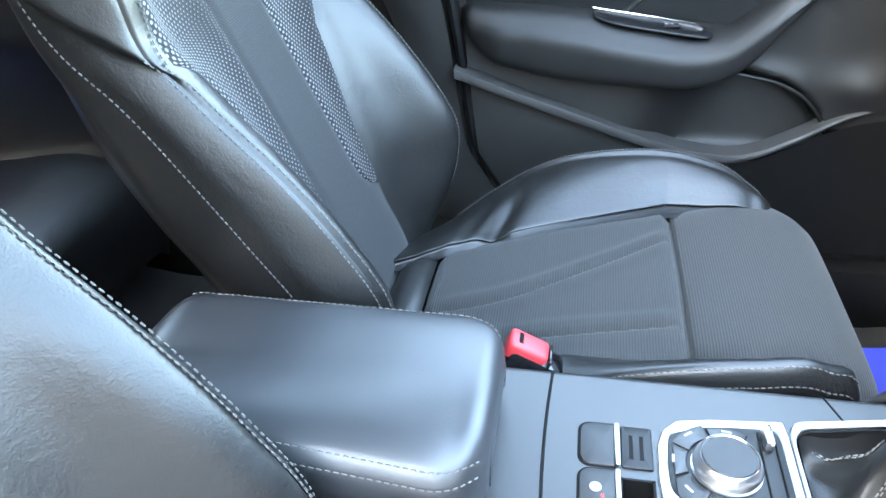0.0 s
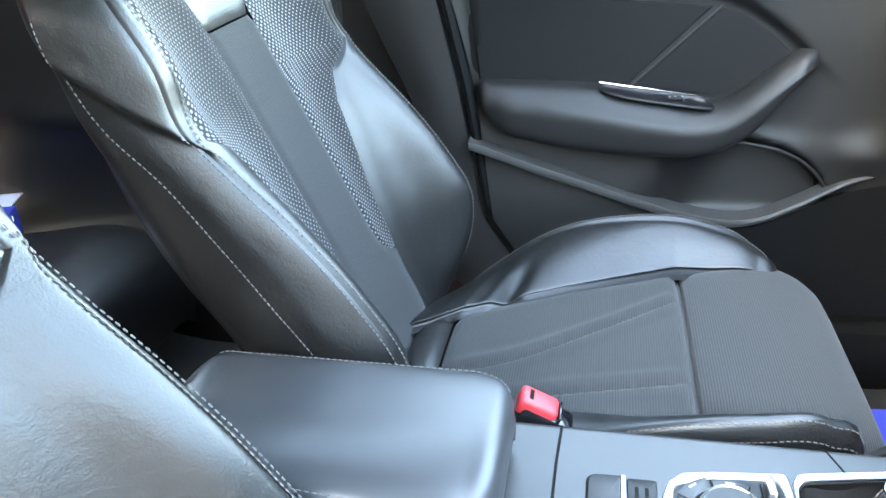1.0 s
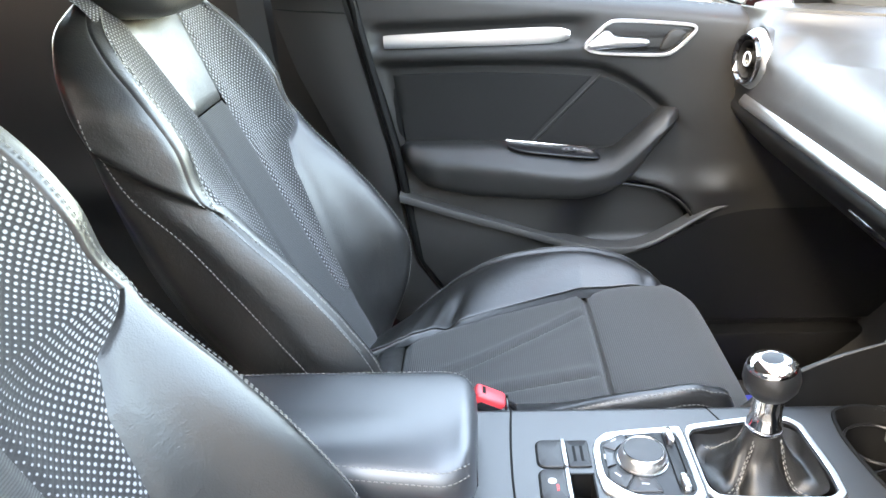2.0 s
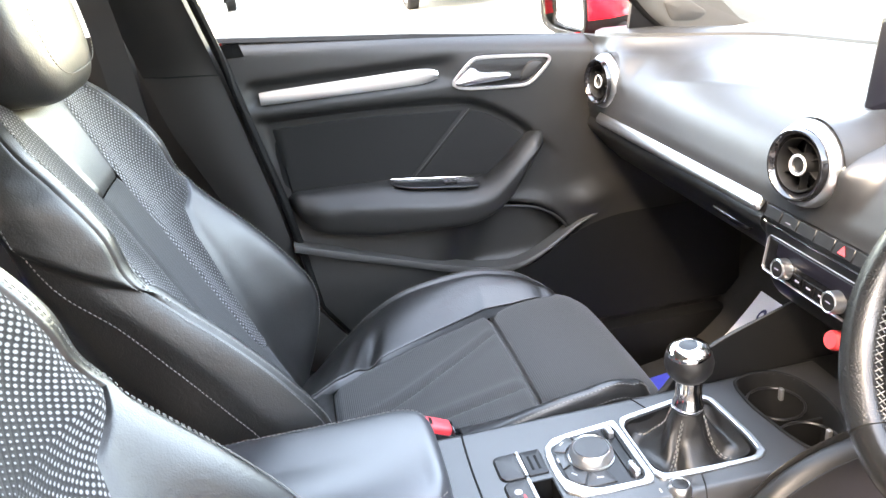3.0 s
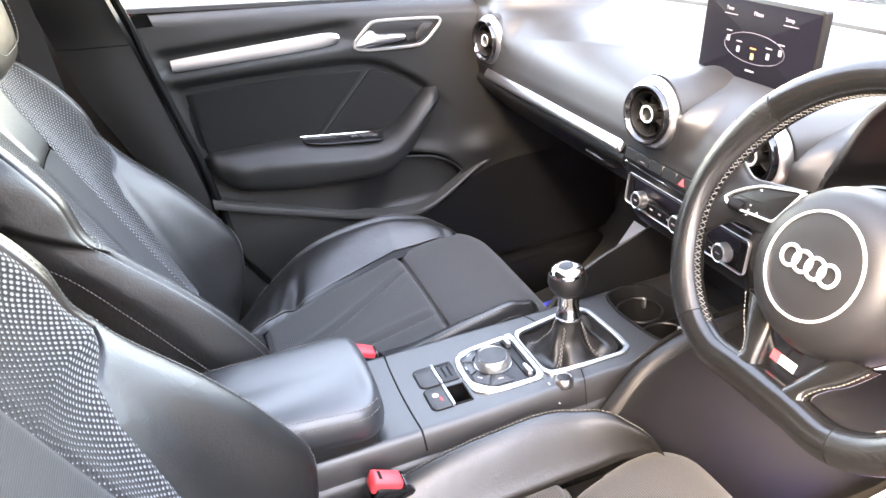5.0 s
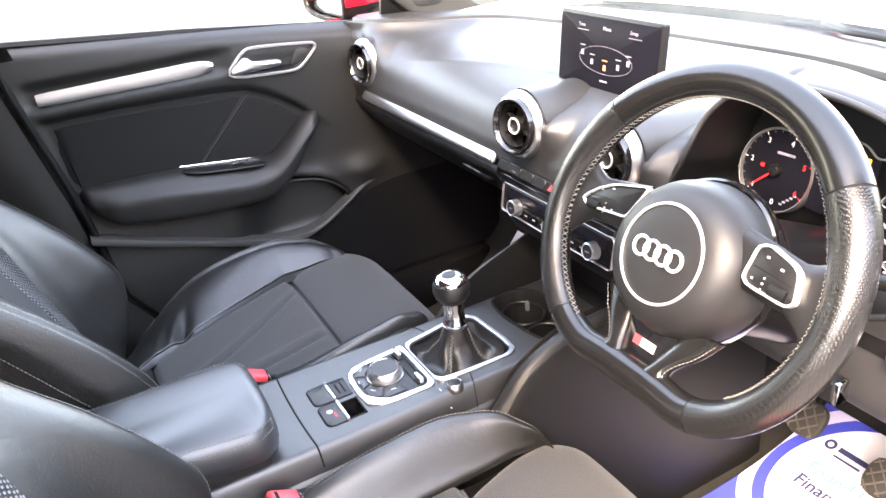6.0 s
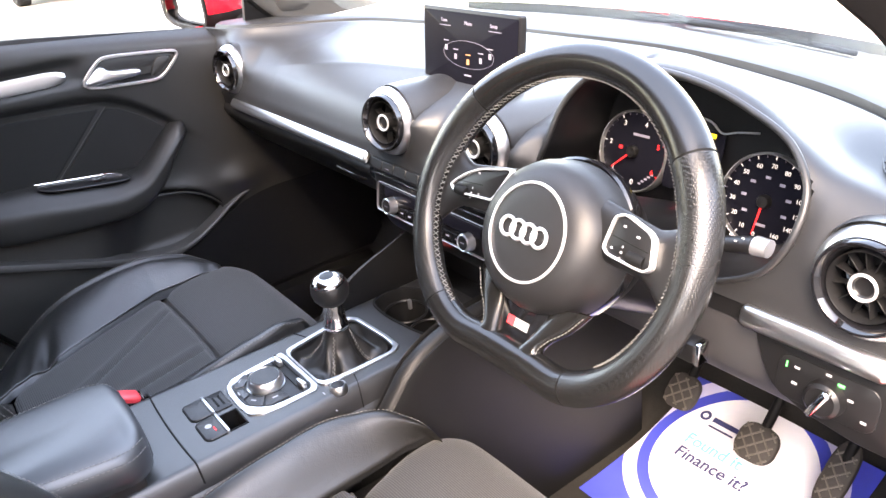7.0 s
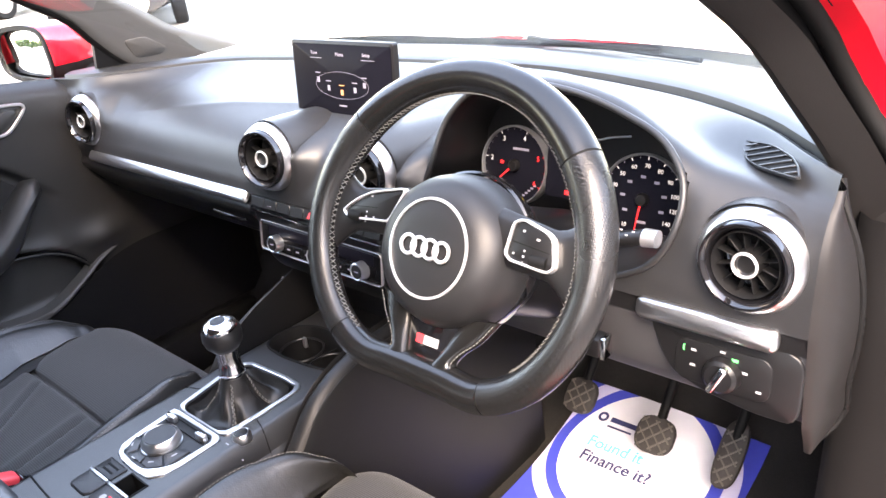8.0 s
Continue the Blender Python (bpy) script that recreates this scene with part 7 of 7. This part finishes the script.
    part("door_seal", mir(tube([(-0.715 + 0.42 * max(0, z - 1.03), rear_edge(z) - 0.095, z) for z in np.linspace(0.36, 1.30, 30)], 0.009, 8)), RUBBER, b2, "black rubber door seal")
    bs = curve([(-0.640, -0.560, 1.24), (-0.655, -0.545, 1.10), (-0.66, -0.537, 0.96), (-0.665, -0.50, 0.70), (-0.66, -0.46, 0.42)], 24)
    solid("seat_belt", grid(np.array([[p + np.array([0.004 * s, 0.024 * s, 0]) for s in (-1, 0, 1)] for p in bs])), BELTWEB, "black woven seat belt hanging by the pillar", "seat belt")


# Pillar trim darkened so its colour carries the shade of the driver's side.
PILLARSHADE = material("shaded_pillar_trim", (0.0060, 0.0054, 0.0052), 0.80, vary=0.15, vary_scale=600, bump=0.25, bump_scale=1000, spec=0.12)
PILLARGREY = material("grey_centre_pillar_trim", (0.0125, 0.0115, 0.0108), 0.60, vary=0.12, vary_scale=600, stain=0.12, bump=0.25, bump_scale=1000, spec=0.3)
GRILLECLOTH = material("speaker_grille_mesh", (0.055, 0.052, 0.048), 0.7, vary=0.3, vary_scale=900, bump=0.4, bump_scale=1200)
BELTWEB = material("belt_webbing", (0.02, 0.02, 0.02), 0.7, vary=0.2, vary_scale=600, bump=0.6, bump_scale=700)
pillars()


def kick_panel():
    k = thing("kick_panel", (0.71, 0.45, 0.28), "grey trim at the foot of the driver's doorway, darkened as in shade", "trim", kind="structure")
    rows = []
    for z in np.linspace(0.30, 0.945, 24):
        y0 = float(np.interp(z, [0.30, 0.50, 0.64, 0.75, 0.87, 0.96, 0.98], [0.20, 0.29, 0.33, 0.342, 0.344, 0.366, 0.385]))
        rows.append([(0.700, 0.80, z), (0.694, y0 + 0.06, z), (0.696, y0 + 0.02, z), (0.708, y0 + 0.006, z), (0.735, y0, z), (0.765, y0 + 0.004, z), (0.772, y0 + 0.02, z)])
    # the darkened trim puts the doorway's shade into the panel's colour
    part("panel", grid(np.array(rows), flip=True), PILLARSHADE, k)
    part("door_seal", tube([(0.778, float(np.interp(z, [0.28, 0.50, 0.75, 0.98], [0.20, 0.30, 0.352, 0.40])), z) for z in np.linspace(0.28, 0.98, 20)], 0.012, 10), RUBBER, k, "black rubber door seal")
    part("jamb", grid(np.array([[(x, y0 + dy, z) for x, dy in ((0.785, 0.0), (0.81, 0.02), (0.85, 0.10))] for z, y0 in ((0.25, 0.20), (0.5, 0.31), (0.75, 0.36), (1.0, 0.41))]), flip=False), REDPAINT, k, "red painted door jamb")
    part("sill_trim", rbox((0.09, 1.1, 0.03), (0.70, -0.15, 0.345), 0.01), PILLARSHADE, k, "sill trim in a shade-dark colour")


kick_panel()


# ---- back of the cabin ----
def rear_cabin():
    b = thing("rear_bench", (XC, -1.2, 0.30), "black leather rear bench seat", "car seat")
    prof = [(-0.86, 0.34), (-0.845, 0.44), (-0.86, 0.505), (-0.92, 0.53), (-1.10, 0.515), (-1.30, 0.48)]
    q = curve(prof, 26)
    for x0, x1 in ((-0.66, -0.24), (-0.235, 0.26), (0.265, 0.68)):
        part("cushion", grid(np.array([[(x, y, z - 0.03 * abs(2 * (x - x0) / (x1 - x0) - 1)**10) for y, z in q] for x in np.linspace(x0, x1, 16)]), flip=True), LEATHER, b)
        qb = curve([(-1.22, 0.46), (-1.21, 0.55), (-1.28, 0.80), (-1.36, 1.0), (-1.40, 1.04), (-1.46, 1.03)], 26)
        part("backrest", grid(np.array([[(x, y - 0.03 * abs(2 * (x - x0) / (x1 - x0) - 1)**10, z) for y, z in qb] for x in np.linspace(x0, x1, 16)]), flip=True), LEATHER, b)
    r = thing("rear_door", (-0.72, -0.85, 0.36), "dark grey rear door trim", "car door")
    rows = []
    for y in np.linspace(-1.40, -0.40, 46):
        row = []
        for z in np.linspace(0.36, 1.10, 40):
            x = -0.70 - 0.02 * float(np.clip((z - 0.75) / 0.2, 0, 1)) - 0.045 * float(np.clip((y + 0.58) / 0.04, 0, 1)) + 0.020 * math.exp(-((z - 0.70) / 0.05)**2) * math.exp(-((y + 0.95) / 0.30)**4)
            row.append((x, y, z))
        rows.append(row)
    part("inner_skin", grid(np.array(rows), flip=False), DOORSKIN, r)
    part("outer_skin", grid(np.array([[(-0.87, y, z) for z in (0.25, 0.6, 0.99)] for y in (-1.15, -0.38)]), flip=True), REDPAINT, r)
    g = part("window_pane", grid(np.array([[(-0.745 + 0.16 * t, y, 1.09 + 0.21 * t) for t in np.linspace(0, 1, 6)] for y in np.linspace(-1.35, -0.58, 8)])), WINDOW, r)
    g.visible_shadow = False
    r2 = thing("rear_door", (0.74, -0.95, 0.36), "dark grey rear door trim behind the driver", "car door")
    part("inner_skin", mir(grid(np.array([[(x, min(y, -0.56), z) for x, y, z in q_] for q_ in rows]), flip=False)), DOORSKIN, r2)
    part("outer_skin", mir(grid(np.array([[(-0.87, y, z) for z in (0.25, 0.6, 0.99)] for y in (-1.15, -0.56)]), flip=True)), REDPAINT, r2)
    lf = thing("leaflet", (-0.60, -1.175, 0.555), "white paper sheet lying on the rear seat", "paper")
    part("sheet", rbox((0.14, 0.17, 0.002), (-0.605, -1.25, 0.552), 0, turn=Matrix.Rotation(0.3, 3, "Z")), PAPERWHITE, lf)
    bx = thing("carton", (-0.545, -1.105, 0.51), "small blue carton on the rear seat", "box")
    part("carton_body", rbox((0.14, 0.12, 0.055), (-0.55, -1.19, 0.528), 0.002, turn=Matrix.Rotation(0.35, 3, "Z")), PAPERBLUE, bx)
    part("flap", rbox((0.10, 0.030, 0.002), (-0.512, -1.12, 0.552), 0, turn=Matrix.Rotation(0.35, 3, "Z") @ Matrix.Rotation(0.25, 3, "X")), PAPERBLUE, bx)


rear_cabin()


# ---- outside ----
def wiper():
    w = thing("wiper", (0.25, 0.72, 0.985), "black windscreen wiper at rest", "wiper")
    part("arm", tube([(0.05, 0.80, 0.995), (0.132, 0.735, 1.005), (0.349, 0.690, 1.008)], [0.008, 0.006, 0.004], 8), RUBBER, w)
    part("blade", tube([(0.0, 0.765, 0.999), (0.20, 0.742, 1.001), (0.41, 0.69, 0.998)], 0.0035, 8), RUBBER, w)


wiper()


def parked_car(x, y, rz, paint, label):
    c = thing("parked_car", (x, y, 0), label, "car", group="parked cars")
    m = Matrix.Translation((x, y, 0)) @ Matrix.Rotation(radians(rz), 4, "Z")
    body = []
    for t in np.linspace(0, 1, 30):
        yy = -2.1 + 4.2 * t
        h = float(spl([(0, 0.72), (0.06, 0.95), (0.2, 1.02), (0.6, 0.98), (0.85, 0.88), (0.97, 0.74), (1, 0.60)], [t])[0][0])
        wd = 0.88 * (1 - 0.5 * abs(2 * t - 1)**8)
        body.append([(wd * math.copysign(abs(math.cos(a))**0.5, math.cos(a)), yy, 0.24 + (h - 0.24) * (0.5 + 0.5 * math.copysign(abs(math.sin(a))**0.6, math.sin(a)))) for a in np.linspace(0, 2 * np.pi, 32, endpoint=False)])
    part("body", moved(grid(np.array(body), cv=True), m), paint, c)
    cab = []
    for t in np.linspace(0, 1, 12):
        wd, l0, l1, z = 0.80 - 0.20 * t, -1.75 + 0.55 * t, 0.85 - 0.85 * t, 0.95 + 0.48 * math.sin(t * np.pi / 2)
        cab.append([(wd * a, (l0 + l1) / 2 + (l1 - l0) / 2 * b, z) for a, b in rounded(2, 2, 0.25, 5)])
    part("glasshouse", moved(grid(np.array(cab[:9]), cv=True), m), GLOSS, c, "dark glass")
    top = np.array(cab[8:])
    g = grid(top, cv=True)
    n = len(top[0])
    g[1].append(tuple(len(top) * n - n + k for k in range(n)))
    part("roof", moved(g, m), paint, c)
    for sx in (-0.80, 0.80):
        for yy in (-1.3, 1.35):
            wl = part("wheel", moved(lathe([(0, 0.06), (0.20, 0.08), (0.29, 0.10), (0.32, 0.07), (0.32, -0.08), (0.2, -0.1)], (sx, yy, 0.32), (1 if sx > 0 else -1, 0, 0), 24), m), RUBBER, c)
            part("rim", moved(lathe([(0, 0.085), (0.19, 0.10), (0.21, 0.09)], (sx, yy, 0.32), (1 if sx > 0 else -1, 0, 0), 20), m), SILVER, wl)
    for sx in (-0.62, 0.62):
        part("tail_lamp", moved(rbox((0.34, 0.08, 0.14), (sx, -2.04, 0.80), 0.03), m), REDPLASTIC, c)


parked_car(-11.13, 5.64, 60, DARKPAINT, "dark parked car standing on the yard")
parked_car(-17.0, 6.45, 20, MAROON, "maroon parked car standing on the yard")
parked_car(-17.2, -2.2, 95, DARKPAINT, "dark parked car beyond the side window")
parked_car(-13.2, 2.5, 92, DARKPAINT, "dark parked car beyond the side window")


def hedge():
    rng = np.random.default_rng(4)
    n = 2600
    c = np.c_[rng.uniform(-30, 10, n), -16 + rng.normal(0, 0.7, n), rng.uniform(0.1, 2.2, n) * (0.8 + 0.2 * rng.random(n))]
    Vs, F = [], []
    for k, p in enumerate(c):
        a, b = rng.normal(0, 0.22, 3), rng.normal(0, 0.22, 3)
        Vs += [p - a, p + b, p + a, p - b]
        F.append((4 * k, 4 * k + 1, 4 * k + 2, 4 * k + 3))
    h = solid("hedge", (np.array(Vs), F), LEAF, "green hedge along the edge of the yard", "hedge", kind="stuff")


hedge()
